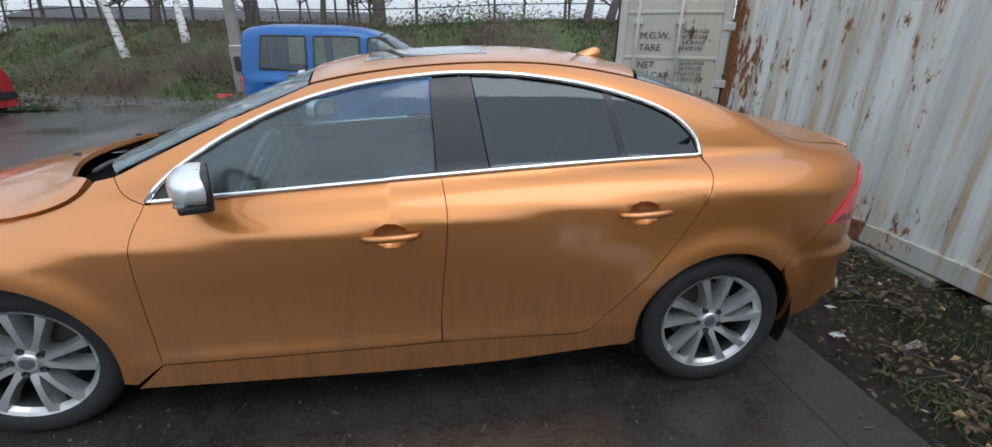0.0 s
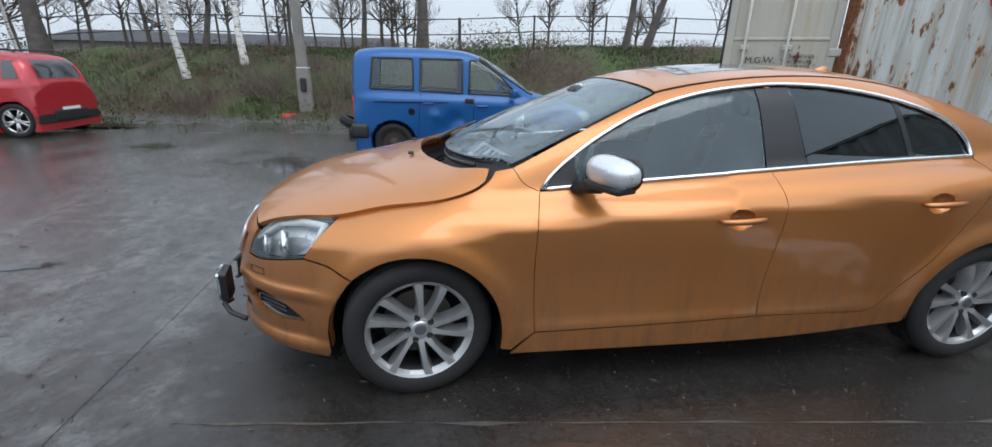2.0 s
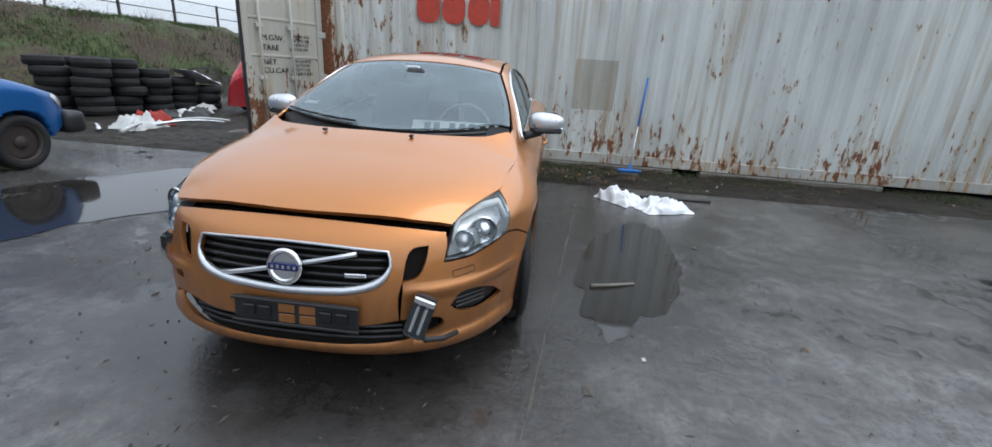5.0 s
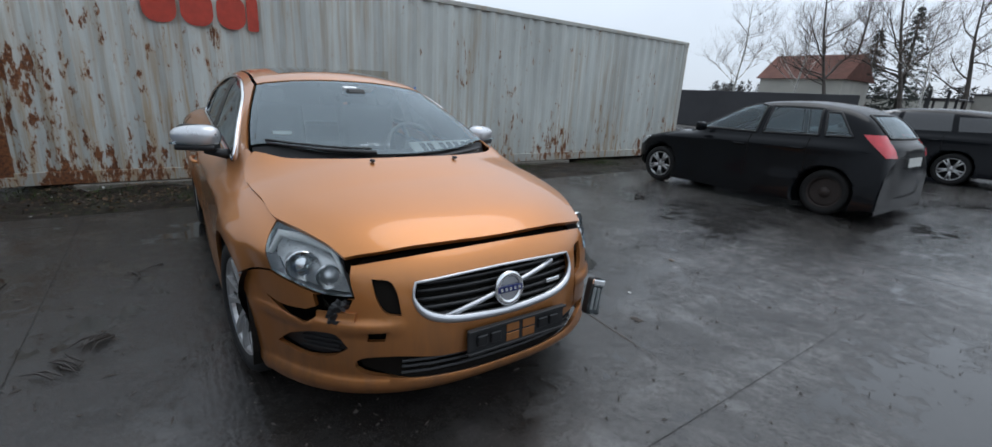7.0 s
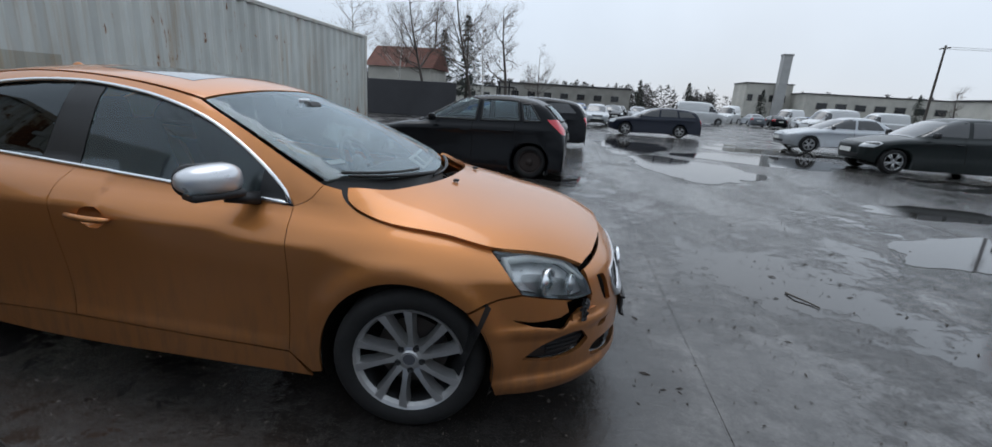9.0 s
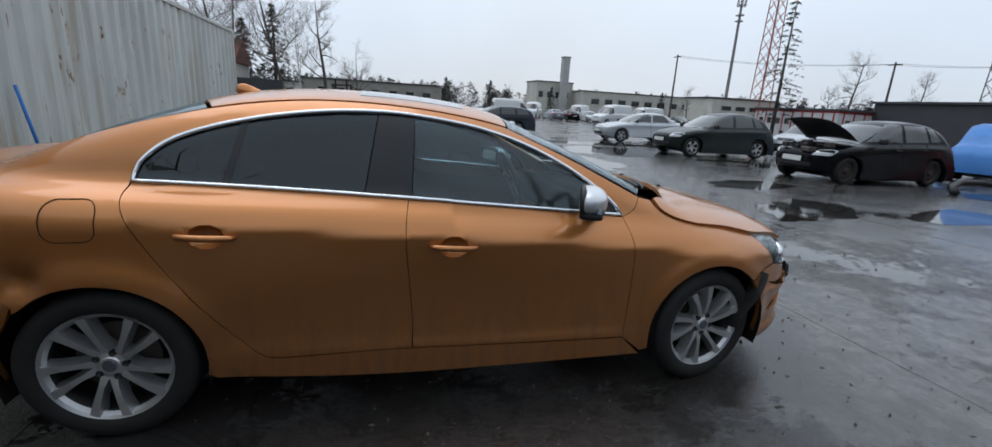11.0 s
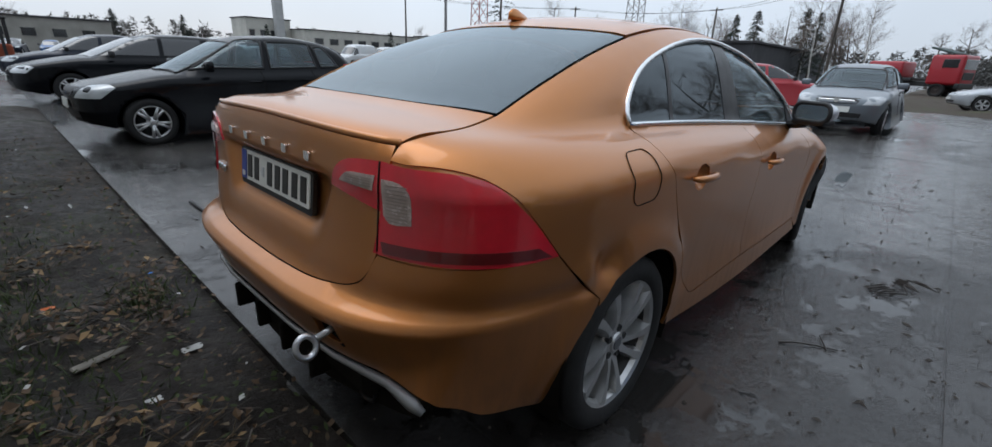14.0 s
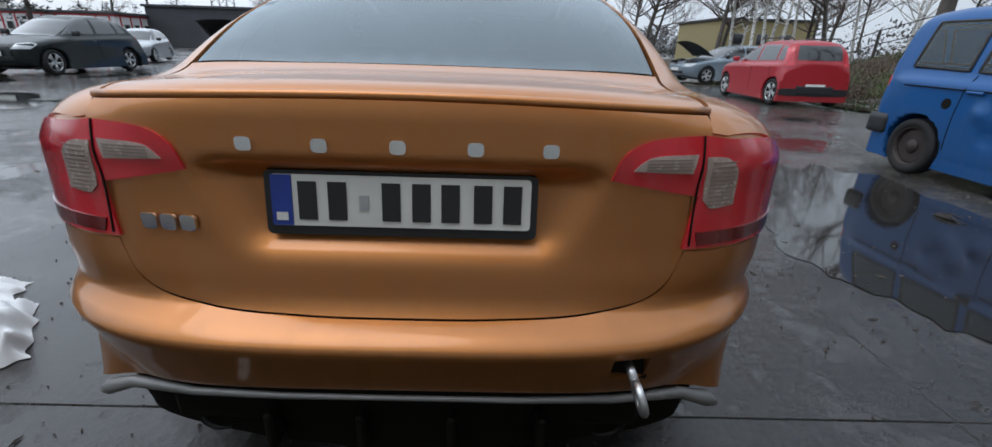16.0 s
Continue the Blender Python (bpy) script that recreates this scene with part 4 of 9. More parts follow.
# dark shell behind the gaps, floor pan, wheel wells
for nm, c, s in (("floor_pan", (0.0, 0, 0.29), (2.05, 1.62, 0.10)), ("bumper_beam", (-1.98, 0, 0.45), (0.36, 1.05, 0.34)), ("boot_floor", (1.93, 0, 0.50), (0.50, 1.1, 0.36)), ("engine_block", (-1.45, 0, 0.60), (1.05, 1.16, 0.44)), ("boot_box", (1.62, 0, 0.72), (0.8, 1.16, 0.52)),
                 ("near_sill_box", (0.05, -0.80, 0.42), (1.9, 0.06, 0.40)), ("far_sill_box", (0.05, 0.80, 0.42), (1.9, 0.06, 0.40)), ("lamp_carrier", (1.93, 0, 0.88), (0.24, 1.36, 0.24)), ("nose_panel", (-2.0, 0, 0.66), (0.14, 1.1, 0.10))):
    part(nm, new_box(c, s, 0.03), M["shell"], saloon)
for sx in (-1.388, 1.388):
    for sy in (-1, 1):
        bm = bmesh.new()
        ang = np.linspace(-0.35, math.pi + 0.35, 20)
        a = [bm.verts.new((sx + 0.372 * math.cos(t), sy * 0.895, 0.325 + 0.372 * math.sin(t))) for t in ang]
        b = [bm.verts.new((sx + 0.372 * math.cos(t), sy * 0.60, 0.325 + 0.372 * math.sin(t))) for t in ang]
        for i in range(19):
            bm.faces.new((a[i], a[i + 1], b[i + 1], b[i]))
        bm.faces.new(b)
        part("wheel_arch_liner", bm, M["shell"], saloon)

for sx, sy, turn in ((-1.388, -1, 0.13), (-1.388, 1, 0.13), (1.388, -1, 0), (1.388, 1, 0)):
    wheel(saloon, (sx, sy * 0.79, 0.325), sy, turn=turn, spin=0.35 * sx + sy)


# ---- lamps, grille, mirrors, plates, cabin of the saloon ----
def bar(c, s, bevel, mat, parent, name, label="", m=None):
    return part(name, new_box(c, s, bevel, m), mat, parent, label)


def on_front(y, z, out=0.0):
    p = skin.spot("f", y, z)
    return Vector(p + skin.normal(p[None])[0] * out)


def on_rear(y, z, out=0.0):
    p = skin.spot("r", y, z)
    return Vector(p + skin.normal(p[None])[0] * out)


def facing(p, n, roll=0.0):
    """A pose at p whose z looks along n and whose y points up."""
    z = Vector(n).normalized()
    x = Vector((0, 0, 1)).cross(z).normalized()
    y = z.cross(x)
    return Matrix.Translation(p) @ Matrix((x, y, z)).transposed().to_4x4() @ Matrix.Rotation(roll, 4, "Z")


lamp_line = [("f", -0.598, 0.605, 1), ("f", -0.612, 0.685), ("s", -1.99, 0.765), ("s", -1.85, 0.796), ("s", -1.712, 0.806, 1), ("s", -1.785, 0.733), ("s", -1.852, 0.652, 1), ("s", -2.0, 0.62), ("f", -0.68, 0.606)]
for side in (-1, 1):
    put = (lambda s: s) if side < 0 else mirrored
    lens = skin_part("headlight", put(skin.panel("lens", [lamp_line], "front", 0.03, 0.003, 0.015, 0.004)), M["clear"], saloon, "clear headlight with twin projectors")
    inner = skin.panel("bowl", [lamp_line], "front", 0.02, -0.055, 0, 0.006)
    skin_part("reflector_bowl", put(inner), M["lamp_bowl"], lens, "silvery reflector bowl")
    mask = [("f", -0.606, 0.614, 1), ("f", -0.620, 0.668), ("f", -0.690, 0.722), ("f", -0.770, 0.742), ("f", -0.800, 0.690), ("f", -0.780, 0.640, 1), ("f", -0.690, 0.616)]
    skin_part("lamp_mask", put(skin.panel("mask", [mask], "front", 0.02, -0.048, 0, 0.0)), M["lamp_mask"], lens, "grey mask round the projectors")
    edge = skin.outline(lamp_line, "front", 0.03)
    P3 = skin.at(edge, "front")
    N3 = skin.normal(P3)
    n = len(P3)
    wv = np.concatenate([P3 - N3 * 0.004, P3 - N3 * 0.055])
    wf = [(i, (i + 1) % n, n + (i + 1) % n, n + i) for i in range(n)]
    wn_ = np.concatenate([-N3, -N3])
    wall = (wv, wf, wn_)
    w_ = put(wall)
    link("lamp_wall", mesh_of("lamp_wall", w_[0], w_[1], M["matt_silver"], False), lens)
    # bright strip along the upper edge
    brow = [skin.spot(*k) + np.array([0.0, 0.012, -0.016]) for k in (("f", -0.622, 0.69), ("s", -1.985, 0.757), ("s", -1.86, 0.783), ("s", -1.76, 0.783), ("s", -1.80, 0.725))]
    bm = tube(bmesh.new(), [(x, y * (1 if side < 0 else -1), z) for x, y, z in brow], [0.006, 0.012, 0.018, 0.02, 0.01], 8)
    part("lamp_brow", bm, M["white"], lens, "", True)
    for ky, kz, kr in ((-0.672, 0.672, 0.046), (-0.742, 0.705, 0.060)):
        p = skin.spot("f", ky, kz)
        nn = skin.normal(p[None])[0]
        p, nn = Vector(p), Vector(nn)
        d = Vector((-0.93, -0.30, 0.05)).normalized()
        c = p - nn * 0.042
        if side > 0:
            c.y, d.y = -c.y, -d.y
        m = facing(c, d)
        bm = bmesh.new()
        lathe(bm, [(kr, 0.026), (kr * 1.06, 0.022), (kr * 0.95, 0.0), (kr * 0.80, 0.012), (kr * 0.78, 0.0)], 24, "z", m)
        part("projector_ring", bm, M["chrome"], lens, "", True)
        bm = bmesh.new()
        lathe(bm, [(kr * 0.78, 0.004), (kr * 0.66, 0.018), (kr * 0.45, 0.030), (kr * 0.2, 0.036), (0.0, 0.038)], 20, "z", m)
        part("projector_lens", bm, M["mirror"] if kr > 0.05 else M["matt_silver"], lens, "", True)
    # tail lamp
    tail_line = [("r", -0.405, 0.928, 1), ("r", -0.425, 0.975), ("r", -0.475, 1.004), ("r", -0.585, 1.012), ("r", -0.625, 1.006), ("s", 1.995, 0.985), ("s", 1.928, 0.92), ("s", 1.822, 0.787, 1), ("s", 1.98, 0.78), ("r", -0.569, 0.784, 1), ("r", -0.580, 0.85), ("r", -0.588, 0.893, 1)]
    tl = skin_part("tail_light", put(skin.panel("tail", [tail_line], "rear", 0.022, 0.006, 0.012, 0.0)), M["lamp_red"], saloon, "red tail light with clear insets")
    skin_part("lamp_surround", put(skin.panel("surround", [tail_line], "rear", 0.03, -0.005, 0, -0.014)), M["orange"], saloon)
    clear_a = [("r", -0.445, 0.948, 1), ("r", -0.565, 0.942, 1), ("r", -0.572, 0.978, 1), ("r", -0.475, 0.972)]
    clear_b = [("r", -0.598, 0.885, 1), ("r", -0.592, 0.972, 1), ("r", -0.640, 0.968), ("r", -0.668, 0.945), ("r", -0.672, 0.872, 1), ("r", -0.615, 0.868)]
    foot_c = [("r", -0.60, 0.790, 1), ("r", -0.592, 0.818, 1), ("s", 1.98, 0.820), ("s", 1.885, 0.820, 1), ("s", 1.845, 0.792, 1)]
    gap_c = [("r", -0.580, 0.79, 1), ("r", -0.580, 1.012, 1), ("r", -0.583, 1.012, 1), ("r", -0.583, 0.79, 1)]
    for nm, lp, mt in (("clear_inset", clear_a, M["lamp_white"]), ("clear_inset", clear_b, M["lamp_white"]), ("dark_band", foot_c, M["lamp_dark"]), ("lamp_joint", gap_c, M["shell"])):
        inset = skin_part(nm, put(skin.panel(nm, [lp], "rear", 0.02, 0.0085, 0.003, 0.0)), mt, tl)
        if lp is clear_a or lp is clear_b:
            lo_, hi_, yz = (0.875, 0.968, (-0.606, -0.662)) if lp is clear_b else (0.950, 0.972, (-0.470, -0.562))
            for zz in np.arange(lo_, hi_, 0.0085 if lp is clear_b else 0.006):
                ln = np.array([skin.spot("r", y, zz) for y in np.linspace(*yz, 5)])
                ln = (ln + skin.normal(ln) * 0.009) * np.array([1, 1 if side < 0 else -1, 1])
                part("lens_rib", tube(bmesh.new(), ln, 0.0013, 4), M["lamp_rib"], inset)
    # mirror on its arm
    mm = Matrix.Translation((-0.600, side * 0.945, 1.028)) @ Matrix.Rotation(-side * 0.43, 4, "Z")
    bm = bmesh.new()
    bmesh.ops.create_uvsphere(bm, u_segments=28, v_segments=18, radius=1.0)
    for vtx in bm.verts:
        x, y, z = vtx.co
        y = math.copysign(abs(y) ** 0.72, y)
        z = math.copysign(abs(z) ** 0.75, z)
        x = min(x, 0.36)
        vtx.co = (x * 0.082, y * 0.124, z * 0.061 * (1.0 - 0.14 * y * side) + 0.006)
    bmesh.ops.remove_doubles(bm, verts=bm.verts, dist=0.0008)
    mirror_cap = part("door_mirror", bm, M["mirror_cap"], saloon, "silver door mirror on a black arm", True, mm)
    part("mirror_base", new_box((-0.012, -side * 0.01, -0.052), (0.105, 0.205, 0.034), 0.014, None, 2), M["black"], mirror_cap, "", True)
    part("turn_signal", new_box((-0.052, side * 0.035, -0.030), (0.040, 0.15, 0.010), 0.004), M["clear"], mirror_cap, "clear indicator strip")
    part("mirror_arm", tube(bmesh.new(), [(-0.01, -side * 0.05, -0.066), (-0.02, -side * 0.11, -0.080), (-0.04, -side * 0.175, -0.085)], [0.026, 0.024, 0.030], 8), M["black"], mirror_cap, "", True)
    part("mirror_glass", slab(bmesh.new(), rounded(0.205, 0.098, 0.042), 0.004, facing((0.028, 0.0, 0.004), (1, 0.0, 0.02))), M["mirror"], mirror_cap)
    part("mirror_rim", tube(bmesh.new(), [(0.029, a * 1.05, b * 1.05 + 0.004) for a, b in rounded(0.205, 0.098, 0.042)], 0.013, 8, True), M["black"], mirror_cap, "", True)
    tri = [("s", -0.848, 0.93, 1), ("s", -0.80, 0.99, 1), ("s", -0.705, 1.062, 1), ("s", -0.70, 0.939, 1)]
    skin_part("mirror_mount", put(skin.panel("tri", [tri], "round", 0.04, 0.001, 0.006, 0)), M["black"], saloon)

# fuel flap, on the off side only
ring = rounded(0.168, 0.150, 0.045, 6)
ring = [(a[0] + (b[0] - a[0]) * k / 6, a[1] + (b[1] - a[1]) * k / 6) for a, b in zip(ring, ring[1:] + ring[:1]) for k in range(6 if math.dist(a, b) > 0.03 else 1)]
flap_p = np.array([skin.spot("S", 1.428 + a, 0.932 + b) for a, b in ring])
flap_p = flap_p + skin.normal(flap_p) * 0.0006
part("fuel_flap_joint", tube(bmesh.new(), flap_p, 0.0018, 5, True), M["shell"], saloon, "thin joint round the fuel flap")

# grille: backing, slats, bright frame, cross bar and round badge
back_l = [("f", 0.0, 0.675), ("f", -0.41, 0.66), ("f", -0.41, 0.50), ("f", 0.0, 0.48)]
grille = skin_part("grille", skin.panel("gback", [[hard(p) for p in back_l + flipped(back_l[1:-1])]], "front", 0.05, -0.05, 0), M["shell"], saloon, "black slatted grille with a diagonal bar")
for z in (0.523, 0.555, 0.587, 0.619, 0.648):
    w = 0.385 - max(0, 0.56 - z) * 1.9
    pts = [on_front(y, z, -0.018) for y in np.linspace(-w, w, 15)]
    part("grille_slat", tube(bmesh.new(), pts, 0.009, 6), M["gloss_black"], grille, "", True)
frame_uv = skin.outline(grille_half + flipped(grille_half[1:-1]), "front", 0.02)
Pg = skin.at(frame_uv, "front")
low_w = np.clip((0.60 - Pg[:, 2]) / 0.07, 0.0, 1.0)
part("grille_frame", tube(bmesh.new(), Pg + skin.normal(Pg) * 0.003, list(0.006 + 0.012 * low_w), 8, True), M["matt_silver"], grille, "satin chrome grille frame", True)
pts = [on_front(y, 0.513 + (0.30 - y) / 0.60 * 0.135, 0.002) for y in np.linspace(0.30, -0.27, 9)]
part("cross_bar", tube(bmesh.new(), pts, 0.011, 6), M["matt_silver"], grille, "", True)
mb = facing(on_front(0.0, 0.578, 0.012), (-1, 0, 0.12))
bm = bmesh.new()
lathe(bm, [(0.072, 0.0), (0.072, 0.012), (0.066, 0.016), (0.054, 0.016), (0.050, 0.010)], 32, "z", mb)
part("badge_ring", bm, M["chrome"], grille, "round chrome badge", True)
part("badge_plate", slab(bmesh.new(), [(0.052 * math.cos(a), 0.052 * math.sin(a)) for a in np.arange(24) * math.tau / 24], 0.006, mb), M["matt_silver"], grille)
part("badge_band", new_box((0, 0, 0.013), (0.128, 0.030, 0.008), 0.003, mb), M["badge_blue"], grille, "dark blue band")
for x in (-0.045, -0.0225, 0.0, 0.0225, 0.045):
    part("badge_bars", new_box((x, 0, 0.0175), (0.012, 0.014, 0.003), 0.0, mb), M["chrome"], grille)
part("small_badge", new_box((0, 0, 0), (0.085, 0.018, 0.008), 0.003, facing(on_front(-0.27, 0.558, -0.004), (-1, -0.12, 0.1))), M["chrome"], grille)
for s in (-1, 1):
    vt = [(k[0], k[1] * (1 if s < 0 else -1), *k[2:]) for k in vent]
    skin_part("bumper_vent", skin.panel("vent", [vt], "front", 0.03, -0.03, 0, -0.004), M["shell"], front_bumper)
    fg = [(k[0], k[1] * (1 if s < 0 else -1), *k[2:]) for k in fog]
    pk = skin_part("fog_pocket", skin.panel("fog", [fg], "front", 0.03, -0.035, 0, -0.006), M["black"], front_bumper, "black fog lamp blank")
    for z in (0.375, 0.395, 0.415):
        part("fog_rib", tube(bmesh.new(), [on_front(s * (0.655 if z < 0.4 else 0.64), z, -0.025), on_front(s * 0.76, z - 0.006, -0.025)], 0.006, 5), M["black"], pk)
ink_ = skin_part("lower_intake", skin.panel("intake", [intake_half + flipped(intake_half[1:-1])], "front", 0.05, -0.04, 0, -0.006), M["shell"], front_bumper, "black lower intake")
for z in (0.285, 0.312, 0.338):
    part("intake_bar", tube(bmesh.new(), [on_front(y, z, -0.02) for y in np.linspace(-0.45, 0.45, 9)], 0.007, 5), M["black"], ink_)
# empty front plate holder
mp = facing(on_front(-0.045, 0.397, 0.022), (-1, 0, 0.05))
holder = part("plate_holder", new_box((0, 0, -0.008), (0.51, 0.108, 0.012), 0.004, mp), M["black"], saloon, "empty black number plate holder")
for z in (-0.048, 0.048):
    part("holder_rail", new_box((0, z, 0.004), (0.52, 0.013, 0.016), 0.003, mp), M["black"], holder)
for x, w in ((-0.19, 0.05), (-0.125, 0.05), (0.125, 0.05), (0.19, 0.05)):
    part("holder_clip", new_box((x, 0.0, 0.003), (w, 0.045, 0.012), 0.004, mp), M["gloss_black"], holder)
for x, z in ((-0.035, 0.02), (0.05, 0.02), (-0.035, -0.024), (0.05, -0.024)):
    part("holder_window", new_box((x, z, -0.0005), (0.066, 0.036, 0.004), 0.001, mp), M["orange"], holder, "copper paint showing through")
# hanging day lamp and the torn bits of the off side
ml = facing(Vector((-2.30, -0.535, 0.425)), (-0.99, -0.06, 0.12), -0.30)
day = part("day_lamp", slab(bmesh.new(), rounded(0.088, 0.178, 0.018), 0.03, ml @ Matrix.Translation((0, 0, -0.03))), M["black"], saloon, "hanging clear day lamp, pulled from the bumper")
part("day_lamp_lens", slab(bmesh.new(), rounded(0.082, 0.170, 0.016), 0.012, ml), M["clear"], day)
part("day_lamp_top", new_box((0, 0.068, 0.006), (0.085, 0.03, 0.02), 0.006, ml), M["chrome"], day)
for x in (-0.016, 0.016):
    part("light_guide", new_box((x, -0.012, 0.004), (0.012, 0.11, 0.014), 0.004, ml), M["white"], day)
part("lamp_wire", tube(bmesh.new(), [(-2.27, -0.53, 0.34), (-2.30, -0.56, 0.33), (-2.25, -0.62, 0.315), (-2.17, -0.66, 0.30)], 0.012, 6), M["black"], day, "", True)
rs = random.Random(9)
for c, sz, seed in ((on_front(0.635, 0.570, 0.002), (0.016, 0.032, 0.022), 1.0), (on_front(0.655, 0.530, 0.006), (0.016, 0.026, 0.034), 4.0)):
    bm = bmesh.new()
    bmesh.ops.create_icosphere(bm, subdivisions=3, radius=1.0)
    for vtx in bm.verts:
        k = 1 + 0.75 * noise.noise(vtx.co * 2.1 + Vector((seed, 0, 0))) + 0.35 * noise.noise(vtx.co * 5.0 + Vector((0, seed, 0)))
        vtx.co = Vector(c) + Vector((vtx.co.x * sz[0], vtx.co.y * sz[1], vtx.co.z * sz[2])) * k
    part("torn_foam", bm, M["black"], saloon, "torn black foam and brackets", False)
liner = [(-1.74 + 0.02 * k, 0.905 + 0.018 * math.sin(k * 0.9), 0.62 - 0.055 * k) for k in range(7)]
bm = bmesh.new()
ra = [bm.verts.new(p) for p in liner]
rb = [bm.verts.new((x + 0.05, y - 0.06, z + 0.01)) for x, y, z in liner]
for i in range(6):
    bm.faces.new((ra[i], ra[i + 1], rb[i + 1], rb[i]))
bmesh.ops.solidify(bm, geom=list(bm.faces), thickness=0.008)
part("loose_arch_liner", bm, M["black"], saloon, "black arch liner hanging out of the wing", True)
strip = [("f", 0.59, 0.548, 1), ("f", 0.70, 0.545, 1), ("f", 0.705, 0.515, 1), ("f", 0.60, 0.512, 1)]
skin_part("torn_strip", skin.panel("strip", [strip], "front", 0.02, 0.012, 0.012, 0), M["orange"], front_bumper, "bent strip of torn bumper skin")
chip = [("f", -0.625, 0.555, 1), ("f", -0.70, 0.563, 1), ("f", -0.705, 0.535, 1), ("f", -0.632, 0.527, 1)]
uvc = skin.outline(chip, "front", 0.01)
Pc = skin.at(uvc, "front")
part("washer_cover", tube(bmesh.new(), Pc, 0.0018, 5, True), M["shell"], front_bumper)

# rear plate in its frame, with bars for the characters
pc = (on_rear(0.0, 0.862, 0) + Vector((-0.028, 0, 0)))
mr = facing(pc, (1, 0, 0.12))
plate = part("number_plate", slab(bmesh.new(), rounded(0.535, 0.128, 0.012), 0.014, mr), M["black"], saloon, "white number plate in a black frame")
part("plate_sheet", slab(bmesh.new(), rounded(0.508, 0.102, 0.008), 0.004, mr @ Matrix.Translation((0, 0.006, 0.0135))), M["plate"], plate)
part("plate_strip", new_box((-0.233, 0.006, 0.0185), (0.040, 0.100, 0.003), 0.0, mr), M["blue_strip"], plate, "blue band")
part("plate_mark", new_box((-0.233, -0.026, 0.0205), (0.022, 0.016, 0.002), 0.0, mr), M["plate"], plate)
for x in (-0.175, -0.117, -0.012, 0.047, 0.104, 0.168, 0.226):
    part("plate_bar", new_box((x - 0.008, 0.006, 0.0185), (0.036, 0.076, 0.003), 0.0, mr), M["ink"], plate)
part("plate_sticker", new_box((-0.073, 0.004, 0.0185), (0.018, 0.030, 0.003), 0.0, mr), M["matt_silver"], plate)
# plain bright shapes where the maker's letters stand, and the model's
for y in (-0.285, -0.145, 0.0, 0.145, 0.285):
    m = facing(on_rear(y, 0.982, 0.001), (1, 0, 0.0))
    part("letter_shape", slab(bmesh.new(), rounded(0.030, 0.026, 0.008), 0.006, m), M["chrome"], lid, "small chrome shape")
for y in (-0.495, -0.455, -0.415):
    m = facing(on_rear(y, 0.822, 0.001), (1, -0.2, 0.0))
    part("model_shape", slab(bmesh.new(), rounded(0.034, 0.032, 0.008), 0.007, m), M["chrome"], lid, "small chrome shape")
# towing eye screwed into the bumper
eye_c = on_rear(0.468, 0.552, 0.0)
part("hook_void", new_box(eye_c + Vector((-0.05, 0, 0)), (0.06, 0.09, 0.075), 0.0), M["shell"], rear_bumper)
eye_p = eye_c + Vector((0.062, 0.006, -0.020))
bm = tube(bmesh.new(), [eye_c + Vector((-0.05, 0, 0.012)), eye_p + Vector((-0.030, -0.002, 0.012))], 0.0095, 10)
tube(bm, [eye_p + Vector((0.027 * math.cos(a), -0.008 * math.sin(a), 0.028 * math.sin(a))) for a in np.arange(20) * math.tau / 20], 0.0085, 8, True)
tagged(part("towing_eye", bm, M["matt_silver"], saloon, "", True), "bare steel towing eye screwed in")
for y in (-0.47, 0.47):
    bm = bmesh.new()
    lathe(bm, [(0.036, -0.18), (0.043, 0.0), (0.047, 0.01), (0.043, 0.014), (0.037, 0.0), (0.034, -0.16)], 24, "x", Matrix.Translation((2.13, y, 0.315)))
    part("exhaust_pipe", bm, M["gloss_black"], saloon, "sooty exhaust tailpipe", True)
for y in (-0.3, -0.1, 0.1, 0.3):
    part("diffuser_fin", new_box((2.16, y, 0.35), (0.14, 0.02, 0.10), 0.006), M["shell"], dif)

# cowl, wipers, washer nozzles, aerial fin
bm = bmesh.new()
ys = np.linspace(-0.72, 0.72, 25)
lines = []
for dx, base, curve, dz in ((0.0, -1.46, 0.30, -0.07), (0.0, -1.36, 0.28, -0.13), (0.0, -1.25, 0.25, -0.11), (0.0, -1.20, 0.245, -0.025)):
    lines.append([bm.verts.new(skin.spot("t", base + curve * (y / 0.74) ** 2, y) + np.array([0, 0, dz])) for y in ys])
for a, b in zip(lines, lines[1:]):
    for i in range(24):
        bm.faces.new((a[i], b[i], b[i + 1], a[i + 1]))
cowl = part("cowl_panel", bm, M["black"], saloon, "deep black scuttle trough below the windscreen", True)
for y0, y1, up in ((-0.60, 0.02, -0.030), (0.16, 0.66, 0.010)):
    p = [Vector(skin.spot("t", -1.205 + 0.245 * (y / 0.74) ** 2, y)) + Vector((0, 0, up)) for y in np.linspace(y0, y1, 8)]
    arm = part("wiper", tube(bmesh.new(), p, 0.007, 6), M["black"], saloon, "", True)
    q = [v + Vector((-0.03 - 0.05 * (1 - k / 7), 0, -0.012)) for k, v in enumerate(p)]
    part("wiper_arm", tube(bmesh.new(), q, [0.012] * 4 + [0.007] * 4, 6), M["black"], arm, "", True)
for y in np.linspace(-0.5, 0.5, 9):
    part("cowl_rib", tube(bmesh.new(), [Vector(skin.spot("t", b + 0.28 * (y / 0.74) ** 2, y)) + Vector((0, 0, d)) for b, d in ((-1.36, -0.122), (-1.25, -0.102))], 0.006, 4), M["gloss_black"], cowl)
for y in (-0.24, 0.24):
    part("washer_nozzle", new_box(Vector(skin.spot("t", -1.42, y)) + Vector((0, 0, 0.040)), (0.03, 0.022, 0.014), 0.005), M["black"], saloon)
bm = bmesh.new()
